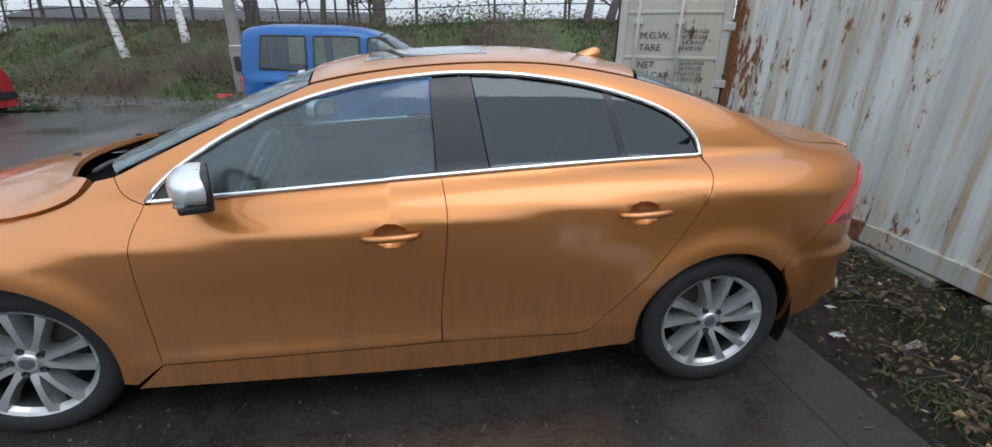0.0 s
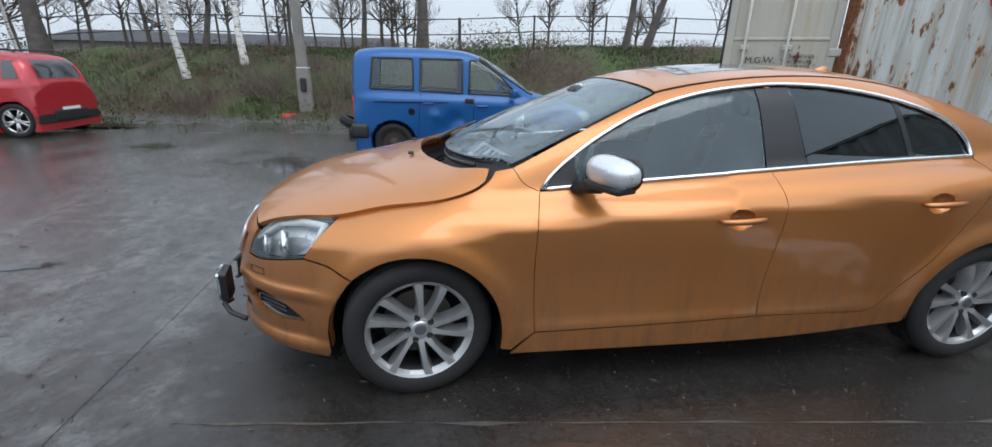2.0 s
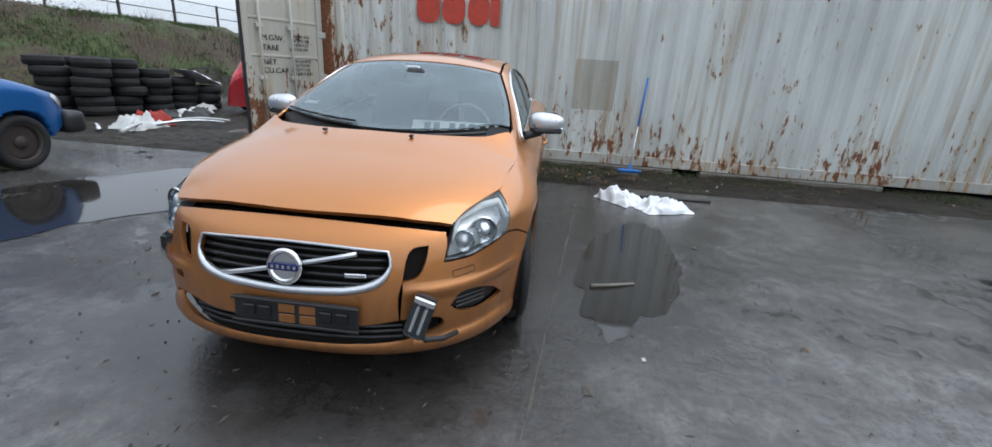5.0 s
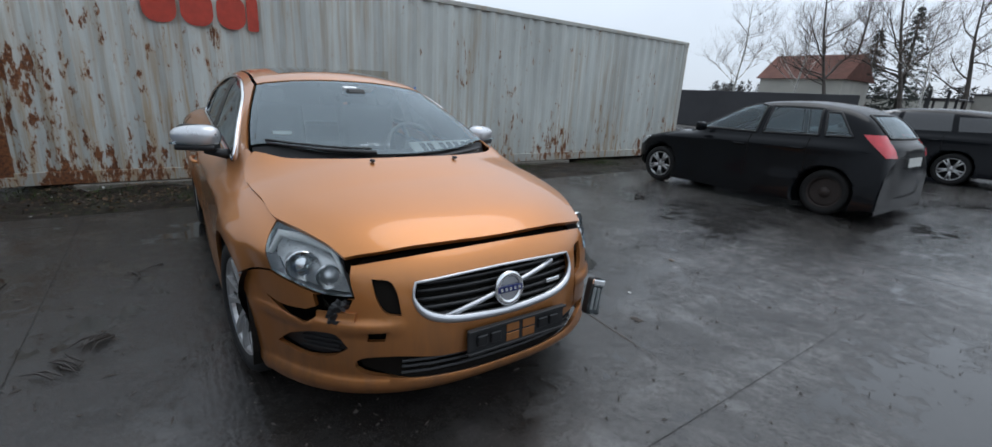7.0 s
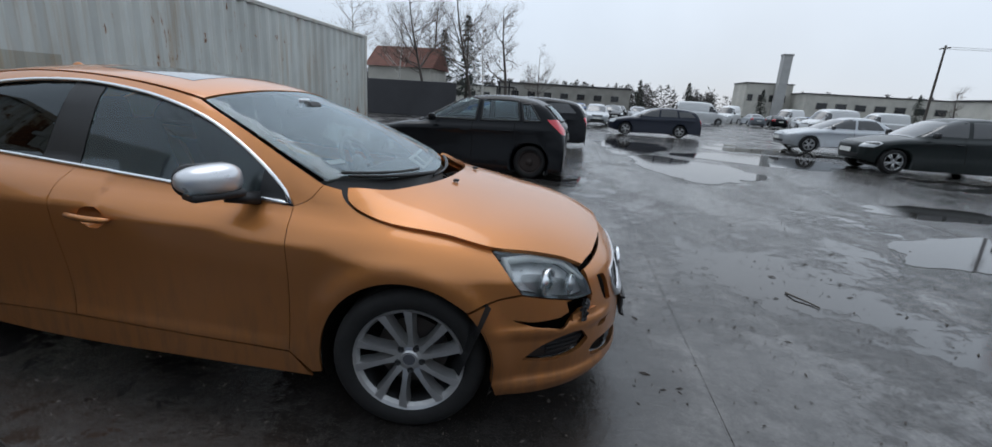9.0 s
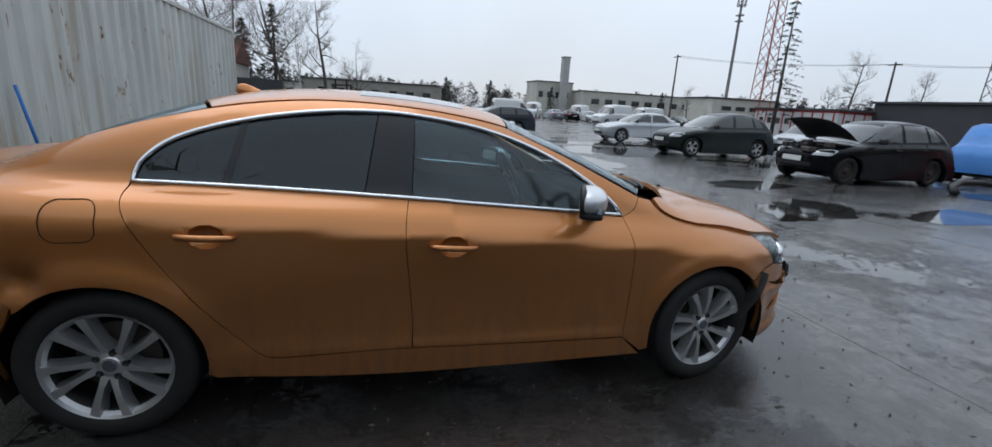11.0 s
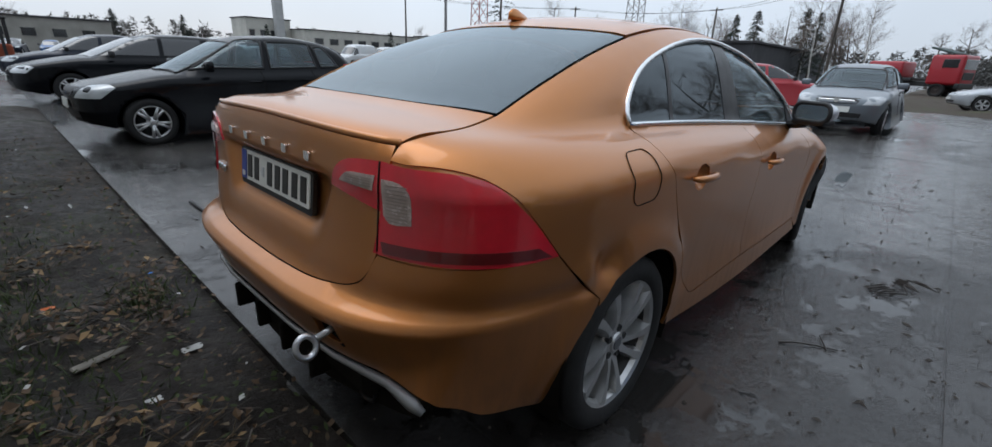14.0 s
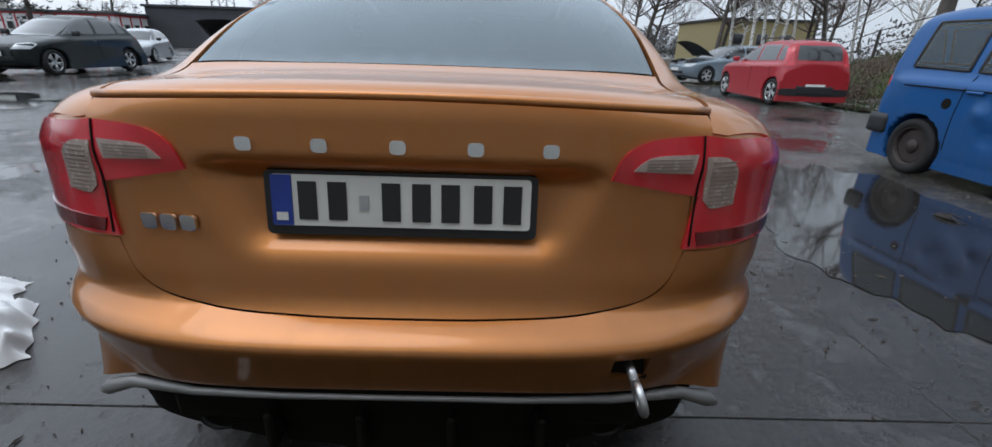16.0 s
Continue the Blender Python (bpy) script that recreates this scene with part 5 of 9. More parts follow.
bmesh.ops.create_uvsphere(bm, u_segments=16, v_segments=10, radius=1)
fz = skin.spot("t", 0.98, 0.0)[2]
for vtx in bm.verts:
    x, y, z = vtx.co
    h = max(z, 0)
    rise = min(1.0, 0.12 + 0.62 * (x + 1)) * h / max(1e-3, math.sqrt(max(1e-6, 1 - x * x))) ** 0.55
    vtx.co = (0.99 + x * 0.080 + h * 0.006, y * 0.032 * (1 - 0.55 * h), fz - 0.008 + min(rise, 0.95) * 0.052)
part("aerial_fin", bm, M["orange"], saloon, "", True)

# cabin: dashboard, wheel, seats, headlining
bm = bmesh.new()
tube(bm, [(-0.80, y, 0.86) for y in np.linspace(-0.70, 0.70, 9)], 0.10, 10)
box(bm, (-0.92, 0, 0.90), (0.40, 1.36, 0.07), 0.03)
part("dashboard", bm, M["cabin"], saloon, "", True)
sw = Matrix.Translation((-0.60, -0.37, 0.93)) @ Matrix.Rotation(radians(-66), 4, "Y")
bm = tube(bmesh.new(), [sw @ Vector((0.185 * math.cos(a), 0.185 * math.sin(a), 0)) for a in np.arange(28) * math.tau / 28], 0.016, 8, True)
for a in (0.2, math.pi - 0.2, -math.pi / 2):
    tube(bm, [sw @ Vector((0.04 * math.cos(a), 0.04 * math.sin(a), 0)), sw @ Vector((0.18 * math.cos(a), 0.18 * math.sin(a), 0))], 0.018, 6)
lathe(bm, [(0.0, 0.03), (0.06, 0.025), (0.07, 0.0)], 16, "z", sw)
part("steering_wheel", bm, M["seat_light"], saloon, "", True)
for sy in (-0.38, 0.38):
    bm = bmesh.new()
    box(bm, (-0.05, sy, 0.56), (0.52, 0.50, 0.16), 0.06, None, 3)
    box(bm, (0, 0, 0.30), (0.13, 0.47, 0.62), 0.055, Matrix.Translation((0.22, sy, 0.60)) @ Matrix.Rotation(0.30, 4, "Y"), 3)
    box(bm, (0, 0, 0.0), (0.09, 0.25, 0.19), 0.04, Matrix.Translation((0.45, sy, 1.20)) @ Matrix.Rotation(0.2, 4, "Y"), 3)
    part("front_seat", bm, M["seat"], saloon, "", True)
bm = bmesh.new()
box(bm, (0.98, 0, 0.58), (0.5, 1.25, 0.16), 0.06, None, 3)
box(bm, (0, 0, 0.28), (0.14, 1.25, 0.56), 0.05, Matrix.Translation((1.22, 0, 0.62)) @ Matrix.Rotation(0.42, 4, "Y"), 3)
for y in (-0.4, 0.4):
    box(bm, (1.42, y, 1.16), (0.09, 0.24, 0.14), 0.04, None, 2)
box(bm, (1.68, 0, 1.04), (0.5, 1.2, 0.03), 0.01)
part("rear_seat", bm, M["seat"], saloon, "", True)
hl = [("t", -0.30, 0.0), ("t", -0.27, -0.50, 1), ("t", 0.5, -0.52), ("t", 1.03, -0.50, 1), ("t", 1.1, 0.0)]
skin_part("headlining", skin.panel("lining", [hl + flipped(hl[1:-1])], "round", 0.1, -0.035, 0), plain("headlining", (0.42, 0.41, 0.39), 0.9), saloon)
for s in (-1, 1):
    tr = [("s", -0.80, 0.90, 1), ("s", 0.2, 0.97), ("s", 1.2, 1.03, 1), ("s", 1.0, 0.60, 1), ("s", -0.8, 0.60, 1)]
    o = skin.panel("door_card", [tr], "round", 0.12, -0.07, 0)
    skin_part("door_card", o if s < 0 else mirrored(o), M["cabin"], saloon)
mc = Matrix.Translation((-0.42, 0.0, 1.265))
bm = new_box((0, 0, 0), (0.05, 0.22, 0.06), 0.02, mc)
box(bm, (-0.06, 0, 0.035), (0.10, 0.14, 0.05), 0.02, mc)
part("cabin_mirror", bm, M["black"], saloon)
part("sensor_pods", new_box((-0.47, 0.03, 1.315), (0.02, 0.10, 0.05), 0.008), M["matt_silver"], saloon)
# a spare plate lying behind the windscreen, and the registration sticker
mpl = facing(Vector((-1.03, -0.40, 0.998)), (-0.55, -0.10, 0.83), 0.0)
dash_plate = part("loose_plate", slab(bmesh.new(), rounded(0.52, 0.112, 0.01), 0.003, mpl), M["plate"], saloon, "loose white number plate on the dashboard")
for x in (-0.17, -0.115, -0.02, 0.04, 0.10, 0.165, 0.22):
    part("plate_bar", new_box((x, 0, 0.004), (0.036, 0.076, 0.003), 0.0, mpl), M["ink"], dash_plate)
ps = skin.spot("t", -0.93, 0.56)
part("screen_sticker", new_box((0, 0, 0), (0.095, 0.032, 0.003), 0.001, facing(Vector(ps) + Vector((0.0, 0, -0.012)), skin.normal(ps[None])[0])), M["plate"], saloon, "small white sticker")


# ---- ground, concrete slabs, dirt ----
def patch_grid(name, xs, ys, zf, mat, smooth=True):
    X, Y = np.meshgrid(xs, ys)
    Z = zf(X, Y)
    v = np.stack([X.ravel(), Y.ravel(), Z.ravel()], 1)
    nx, ny = len(xs), len(ys)
    f = [(j * nx + i, j * nx + i + 1, (j + 1) * nx + i + 1, (j + 1) * nx + i) for j in range(ny - 1) for i in range(nx - 1)]
    return mesh_of(name, v, f, mat, smooth)


def span(*marks):
    """Grid lines: (start, end, step) after (start, end, step)."""
    out = [np.arange(a, b, s) for a, b, s in marks]
    return np.concatenate(out + [[marks[-1][1]]])


def nz(x, y, s, seed=0.0):
    return np.array([noise.fractal(Vector((a * s, b * s, seed)), 1.0, 2.0, 4) for a, b in zip(np.ravel(x), np.ravel(y))]).reshape(np.shape(x))


def bank_height(X, Y):
    """The bank beyond the yard, and level land all round."""
    foot = 9.6 - 0.10 * np.clip(X + 4, -40, 30) + 0.5 * np.sin(X * 0.37)
    foot = np.where(X > 3, foot + 0.4 * (X - 3) * 0.2, foot)
    s = np.clip((Y - foot) / 4.6, 0, 1)
    s = s * s * (3 - 2 * s)
    west = 1 / (1 + np.exp(-(X + 17) / 1.6))
    return s * (1.80 + 0.42 / (1 + np.exp(-(X - 1.0) / 1.5))) * west


gx = span((-700, -100, 60), (-100, -40, 6), (-40, 30, 0.8), (30, 100, 6), (100, 700, 60))
gy = span((-700, -100, 60), (-100, -20, 6), (-20, 6, 1.6), (6, 20, 0.5), (20, 100, 6), (100, 700, 60))
gX, gY = np.meshgrid(gx, gy)
near = (np.abs(gX) < 45) & (gY > 7) & (gY < 40)
bump_z = np.zeros_like(gX)
bump_z[near] = 0.22 * nz(gX[near], gY[near], 0.7)
ground_z = lambda X, Y: bank_height(X, Y) + bump_z * np.clip(bank_height(X, Y) / 0.4, 0, 1) - 0.05
kg = Nodes("land")
geo = kg.n.new("ShaderNodeNewGeometry")
sp = kg.n.new("ShaderNodeSeparateXYZ")
kg.l.new(geo.outputs["Position"], sp.inputs[0])
n1, n2, n3 = kg.noise(0.5, 6, 0.6, world_space=True), kg.noise(7, 6, 0.7, world_space=True), kg.noise(46, 4, 0.7, world_space=True)
brown = kg.mix(kg.ramp(n2, (0.3, 0.0), (0.7, 1.0)), (0.030, 0.019, 0.012, 1), (0.095, 0.062, 0.038, 1))
green = kg.mix(kg.ramp(n2, (0.3, 0.0), (0.7, 1.0)), (0.030, 0.048, 0.012, 1), (0.085, 0.125, 0.032, 1))
veg = kg.mix(kg.ramp(kg.math("ADD", n1, kg.math("MULTIPLY", n2, 0.25)), (0.56, 0.0), (0.70, 0.95)), brown, green)
veg = kg.mix(kg.math("MULTIPLY", n3, 0.5), veg, (0.012, 0.010, 0.006, 1))
tar = kg.mix(kg.ramp(n2, (0.3, 0.0), (0.7, 1.0)), (0.045, 0.042, 0.039, 1), (0.085, 0.08, 0.075, 1))
hgt = kg.n.new("ShaderNodeMapRange")
kg.l.new(sp.outputs[2], hgt.inputs[0])
hgt.inputs[1].default_value, hgt.inputs[2].default_value = -0.02, 0.12
wet = kg.ramp(kg.math("ADD", kg.math("MULTIPLY", n1, 0.9), kg.math("MULTIPLY", n2, 0.1)), (0.47, 1.0), (0.56, 0.0))
kg.put(Base_Color=kg.mix(hgt.outputs[0], tar, veg), Roughness=kg.mix(hgt.outputs[0], kg.mix(wet, (0.45, 0.45, 0.45, 1), (0.07, 0.07, 0.07, 1)), (0.9, 0.9, 0.9, 1)))
kg.bump(kg.math("ADD", kg.math("MULTIPLY", n2, kg.math("ADD", hgt.outputs[0], 0.05)), kg.math("MULTIPLY", n3, 0.2)), 0.6, 0.05)
M["land"] = kg.m
ground = tagged(link("ground", patch_grid("ground", gx, gy, ground_z, M["land"])), "wet tarmac yard rising to a scrubby bank", "ground", kind="structure")

# concrete slabs of the yard, laid side by side with open joints
pavement = tagged(empty("pavement"), "wet stained concrete slabs with puddles", "pavement", kind="structure")
cols = [(1.785, 2.12), (-2.81, 1.779), (-7.20, -2.822), (-11.70, -7.212), (-16.2, -11.706)]
rows_y = [(-22.2, -16.206), (-16.2, -10.206), (-10.2, -4.206), (-4.2, 1.794), (1.8, 7.8)]
rs = random.Random(4)
for cxa, cxb in cols:
    for rya, ryb in rows_y:
        top = rs.uniform(-0.001, 0.002)
        bm = new_box(((cxa + cxb) / 2, (rya + ryb) / 2, top - 0.06), (cxb - cxa, ryb - rya, 0.12), 0.002)
        part("slab", bm, M["concrete"], pavement)
part("joint_filler", new_box((-7.04, -7.2, -0.0468), (18.3, 29.9, 0.085), 0.0), M["concrete"], pavement, "grit packed into the slab joints")

# the strip of dirt along the container
dirt_x, dirt_y = np.linspace(2.10, 3.9, 60), np.linspace(-12, 9, 260)
dX, dY = np.meshgrid(dirt_x, dirt_y)
dz = 0.035 * nz(dX, dY, 2.2, 3.0) + 0.018 * nz(dX, dY, 8.0, 5.0)
edge = np.clip((dX - 2.10) / 0.25, 0, 1)
dirt = tagged(link("dirt_strip", patch_grid("dirt", dirt_x, dirt_y, lambda X, Y: -0.045 + dz * (0.3 + 0.7 * edge) + 0.05 * edge, M["dirt"])), "muddy strip with fallen leaves beside the container", "ground", kind="structure")


# trodden mud round the scrap, between the yard and the bank
mud_x, mud_y = np.linspace(2.2, 13.0, 70), np.linspace(4.6, 10.4, 44)
mX, mY = np.meshgrid(mud_x, mud_y)
mz = 0.05 * nz(mX, mY, 1.1, 8.0) + 0.02 * nz(mX, mY, 5.0, 2.0)
scrap_ground = tagged(link("mud_ground", patch_grid("mud", mud_x, mud_y, lambda X, Y: bank_height(X, Y) - 0.03 + mz * np.clip(np.minimum(np.minimum(X - 2.2, 13 - X), np.minimum(Y - 4.6, 10.4 - Y)) / 0.6, 0, 1) - 0.05 * (1 - np.clip(np.minimum(np.minimum(X - 2.2, 13 - X), np.minimum(Y - 4.6, 10.4 - Y)) / 0.5, 0, 1)), M["dirt"])), "dark trodden mud round the tyre stacks", "ground", kind="structure")


# grassy verge beyond the yard, under the wood
kv = Nodes("verge_soil")
v1, v2 = kv.noise(0.6, 6, 0.65, world_space=True), kv.noise(9, 6, 0.7, world_space=True)
kv.put(Base_Color=kv.mix(kv.ramp(v1, (0.54, 0.0), (0.66, 0.8)), kv.mix(v2, (0.020, 0.014, 0.010, 1), (0.085, 0.062, 0.042, 1)), kv.mix(v2, (0.022, 0.034, 0.010, 1), (0.085, 0.105, 0.036, 1))), Roughness=0.9)
kv.bump(v2, 0.7, 0.06)
ver_x, ver_y = np.linspace(-72, -21.5, 90), np.linspace(-2.5, 30, 60)
vX, vY = np.meshgrid(ver_x, ver_y)
vz = 0.10 * nz(vX, vY, 0.5, 4.0) + 0.03 * nz(vX, vY, 2.5, 6.0)
rim_v = np.clip(np.minimum(np.minimum(-21.5 - vX, vX + 72), np.minimum(vY + 2.5, 30 - vY)) / 2.0, 0, 1)
tagged(link("verge", patch_grid("verge", ver_x, ver_y, lambda X, Y: -0.10 + 0.11 * rim_v + vz * rim_v, kv.m)), "rough grass and mud verge under the wood", "ground", kind="structure")


# ---- the shipping container ----
def rust_paint(name, base, amount=1.0):
    """Weathered white paint: dents, scabs of rust, runs below them, grime at the foot."""
    k = Nodes(name)
    sep = k.n.new("ShaderNodeSeparateXYZ")
    k.l.new(k.tc.outputs["Object"], sep.inputs[0])
    foot = k.n.new("ShaderNodeMapRange")
    k.l.new(sep.outputs[2], foot.inputs[0])
    foot.inputs[1].default_value, foot.inputs[2].default_value, foot.inputs[3].default_value, foot.inputs[4].default_value = 0.2, 1.3, 1.0, 0.0
    end = k.n.new("ShaderNodeMapRange")
    k.l.new(sep.outputs[1], end.inputs[0])
    end.inputs[1].default_value, end.inputs[2].default_value, end.inputs[3].default_value, end.inputs[4].default_value = 0.2, 2.5, 0.0, 1.15
    grime = k.noise(1.1, 6, 0.6, (1, 1, 0.35))
    col = k.mix(k.ramp(grime, (0.35, 0.0), (0.7, 1.0)), tuple(v * 0.72 for v in base) + (1,), (*base, 1))
    runs = k.noise(9, 5, 0.6, (1.5, 1.5, 0.09))
    zone = k.ramp(k.noise(0.9, 3, 0.5, (1, 1, 0.35)), (0.44, 0.15), (0.60, 1.0))
    zone = k.math("MULTIPLY", zone, k.math("ADD", 0.5, k.math("MULTIPLY", foot.outputs[0], 0.6)))
    tan = k.math("MULTIPLY", k.ramp(runs, (0.46, 0.0), (0.62, 0.9)), k.math("ADD", zone, k.math("MULTIPLY", end.outputs[0], 0.5)))
    col = k.mix(tan, col, (0.36, 0.24, 0.115, 1))
    big = k.noise(1.5, 4, 0.55, (1, 1, 0.6))
    scab = k.noise(9.5, 7, 0.72, (1.15, 1.15, 0.42))
    need = k.math("ADD", k.math("MULTIPLY", foot.outputs[0], 0.085), k.math("MULTIPLY", end.outputs[0], 0.07))
    s = k.math("ADD", k.math("ADD", k.math("MULTIPLY", scab, 0.72), k.math("MULTIPLY", big, 0.33)), need)
    mask = k.ramp(s, (0.655 - 0.02 * amount, 0.0), (0.685 - 0.02 * amount, 1.0))
    halo = k.ramp(s, (0.60, 0.0), (0.67, 0.6))
    col = k.mix(halo, col, (0.42, 0.24, 0.10, 1))
    rust = k.mix(k.ramp(k.noise(30, 5, 0.7), (0.35, 0.0), (0.7, 1.0)), (0.075, 0.026, 0.012, 1), (0.26, 0.095, 0.03, 1))
    col = k.mix(mask, col, rust)
    k.put(Base_Color=col, Roughness=k.math("ADD", 0.42, k.math("MULTIPLY", mask, 0.4)))
    k.bump(k.math("ADD", k.math("MULTIPLY", mask, -0.6), k.math("MULTIPLY", k.noise(24, 4), 0.4)), 0.3, 0.006)
    return k.m


M["box_white"] = rust_paint("container_paint", (0.63, 0.655, 0.62))
M["box_door"] = rust_paint("container_door_paint", (0.50, 0.48, 0.41), 2.6)
M["box_rail"] = rust_paint("container_rail", (0.50, 0.50, 0.46), 0.6)
M["box_post"] = rust_paint("container_post", (0.40, 0.33, 0.24), 4.5)
M["box_red"] = plain("faded_red", (0.55, 0.055, 0.028), 0.5, var=0.3, scale=9)
M["stencil"] = plain("stencil_black", (0.025, 0.025, 0.028), 0.6)
CX, CY0, CY1, CZ0, CZ1, CW = 3.44, -9.55, 2.62, 0.06, 2.74, 2.44
container = tagged(empty("shipping_container"), "rust-streaked white corrugated steel shipping container, one door open", "container")


def corrugated(y0, y1, x, z0, z1, pitch=0.278, deep=0.036, out=-1):
    """A sheet in the plane of y and z with a trapezoid wave."""
    ys, dx = [], []
    y = y0
    while y < y1 - 1e-6:
        for t, d in ((0.0, 0), (0.25, 0), (0.5, 1), (0.75, 1)):
            if y + t * pitch <= y1:
                ys.append(y + t * pitch), dx.append(d * deep)
        y += pitch
    ys.append(y1), dx.append(0)
    zs = np.linspace(z0, z1, 12)
    v, f = [], []
    for yy, d in zip(ys, dx):
        for z in zs:
            wob = 0.006 * noise.noise(Vector((yy * 1.3, z * 1.6, 0)))
            v.append((x - out * d + wob, yy, z))
    n = len(zs)
    for i in range(len(ys) - 1):
        for j in range(n - 1):
            f.append((i * n + j, i * n + j + 1, (i + 1) * n + j + 1, (i + 1) * n + j))
    return v, f


v, f = corrugated(CY0 + 0.16, CY1 - 0.16, CX + 0.012, CZ0 + 0.16, CZ1 - 0.07)
link("side_panel", mesh_of("side_panel", v, f, M["box_white"]), container)
v, f = corrugated(CY0 + 0.16, CY1 - 0.16, CX + CW - 0.012, CZ0 + 0.16, CZ1 - 0.07, out=1)
link("side_panel", mesh_of("side_panel_far", v, f, M["box_white"]), container)
part("roof_panel", new_box((CX + CW / 2, (CY0 + CY1) / 2, CZ1 - 0.03), (CW - 0.1, CY1 - CY0 - 0.1, 0.03)), M["box_rail"], container)
part("floor_panel", new_box((CX + CW / 2, (CY0 + CY1) / 2, CZ0 + 0.13), (CW - 0.1, CY1 - CY0 - 0.1, 0.04)), M["box_rail"], container)
part("end_panel", new_box((CX + CW / 2, CY0 + 0.06, (CZ0 + CZ1) / 2), (CW - 0.2, 0.03, CZ1 - CZ0 - 0.2)), M["box_white"], container)
for x in (CX + 0.0, CX + CW):
    s = 1 if x < CX + 1 else -1
    part("bottom_rail", new_box((x + s * 0.03, (CY0 + CY1) / 2, CZ0 + 0.085), (0.06, CY1 - CY0 - 0.3, 0.15), 0.006), M["box_rail"], container)
    part("top_rail", new_box((x + s * 0.03, (CY0 + CY1) / 2, CZ1 - 0.035), (0.06, CY1 - CY0 - 0.3, 0.07), 0.006), M["box_rail"], container)
    for y, t in ((CY0, 1), (CY1, -1)):
        part("corner_post", new_box((x + s * 0.07, y + t * 0.085, (CZ0 + CZ1) / 2), (0.14, 0.16, CZ1 - CZ0 - 0.22), 0.01), M["box_rail"] if t > 0 else M["box_post"], container)
        for z in (CZ0 + 0.06, CZ1 - 0.06):
            part("corner_casting", new_box((x + s * 0.079, y + t * 0.08, z), (0.17, 0.175, 0.12), 0.012), M["box_rail"], container)

# the open door, swung out beside the side wall
DH = 2.36
hinge = Matrix.Translation((CX - 0.01, CY1 + 0.0, CZ0 + 0.16)) @ Matrix.Rotation(math.atan2(0.30, -0.52), 4, "Z")
door = link("container_door", bm_mesh("container_door", new_box((0.60, 0.0, DH / 2), (1.13, 0.03, DH - 0.02)), M["box_door"]), container, hinge, "open container door with locking bars")
for c, s in (((0.6, 0.012, 0.06), (1.19, 0.06, 0.12)), ((0.6, 0.012, DH - 0.06), (1.19, 0.06, 0.12)), ((0.045, 0.012, DH / 2), (0.09, 0.055, DH)), ((1.155, 0.012, DH / 2), (0.09, 0.055, DH)), ((0.6, 0.010, 1.115), (1.05, 0.034, 0.04)), ((0.6, 0.010, 1.60), (1.05, 0.034, 0.04))):
    part("door_rib", new_box(c, s, 0.008), M["box_door"], door)
part("door_seal", new_box((1.21, 0.0, DH / 2), (0.035, 0.06, DH), 0.01), M["black"], door, "black rubber seal")
for x in (0.52, 0.98):
    part("locking_bar", tube(bmesh.new(), [(x, 0.07, -0.03), (x, 0.07, DH + 0.03)], 0.017, 10), M["box_rail"], door, "", True)
    for z in (0.12, 0.82, 1.5, DH - 0.1):
        part("bar_bracket", new_box((x, 0.055, z), (0.10, 0.05, 0.06), 0.008), M["box_rail"], door)
for z in (0.25, 0.85, 1.45, 2.1):
    part("hinge", new_box((0.0, 0.03, z), (0.16, 0.05, 0.09), 0.012), M["box_rail"], door)


def writing(text, size, m, mat, parent, name="stencil"):
    cu = bpy.data.curves.new(name, "FONT")
    cu.body, cu.size, cu.extrude = text, size, 0.0015
    cu.materials.append(mat)
    ob = new(name, cu)
    ob.parent, ob.matrix_basis = parent, m
    return ob


face = Matrix(((-1, 0, 0, 0), (0, 0, 1, 0.028), (0, 1, 0, 0), (0, 0, 0, 1)))
for txt, x, z in (("M.G.W.", 0.95, 1.32), ("TARE", 0.95, 1.19), ("NET.", 0.95, 1.00), ("CU.CAP.", 0.95, 0.885)):
    writing(txt, 0.105, Matrix.Translation((x, 0, z)) @ face, M["stencil"], door)
for txt, z in (("30,480 KGS", 1.385), ("67,200 LBS", 1.325), ("3,825 KGS", 1.265), ("8,430 LBS", 1.205), ("26,655 KGS", 1.045), ("58,770 LBS", 0.985), ("76.4 CU.M", 0.925), ("2,700 CU.FT", 0.865)):
    writing(txt, 0.056, Matrix.Translation((0.48, 0, z)) @ face, M["stencil"], door)
# red shapes of the line's mark, high on the side
for y, w in ((0.95, 0.34), (0.57, 0.34), (0.20, 0.32), (-0.04, 0.13)):
    m = Matrix(((0, 0, -1, CX - 0.004), (-1, 0, 0, y), (0, 1, 0, 2.14), (0, 0, 0, 1)))
    part("painted_mark", slab(bmesh.new(), rounded(w, 0.40, 0.14 if w > 0.3 else 0.03), 0.004, m), M["box_red"], container, "red painted mark")
v, f = corrugated(CY0 + 0.16 + 27 * 0.278, CY0 + 0.16 + 29 * 0.278 + 0.06, CX + 0.008, 0.86, 1.57)
link("paint_patch", mesh_of("paint_patch", v, f, rust_paint("patch_paint", (0.43, 0.42, 0.36))), container, None, "beige repainted patch")


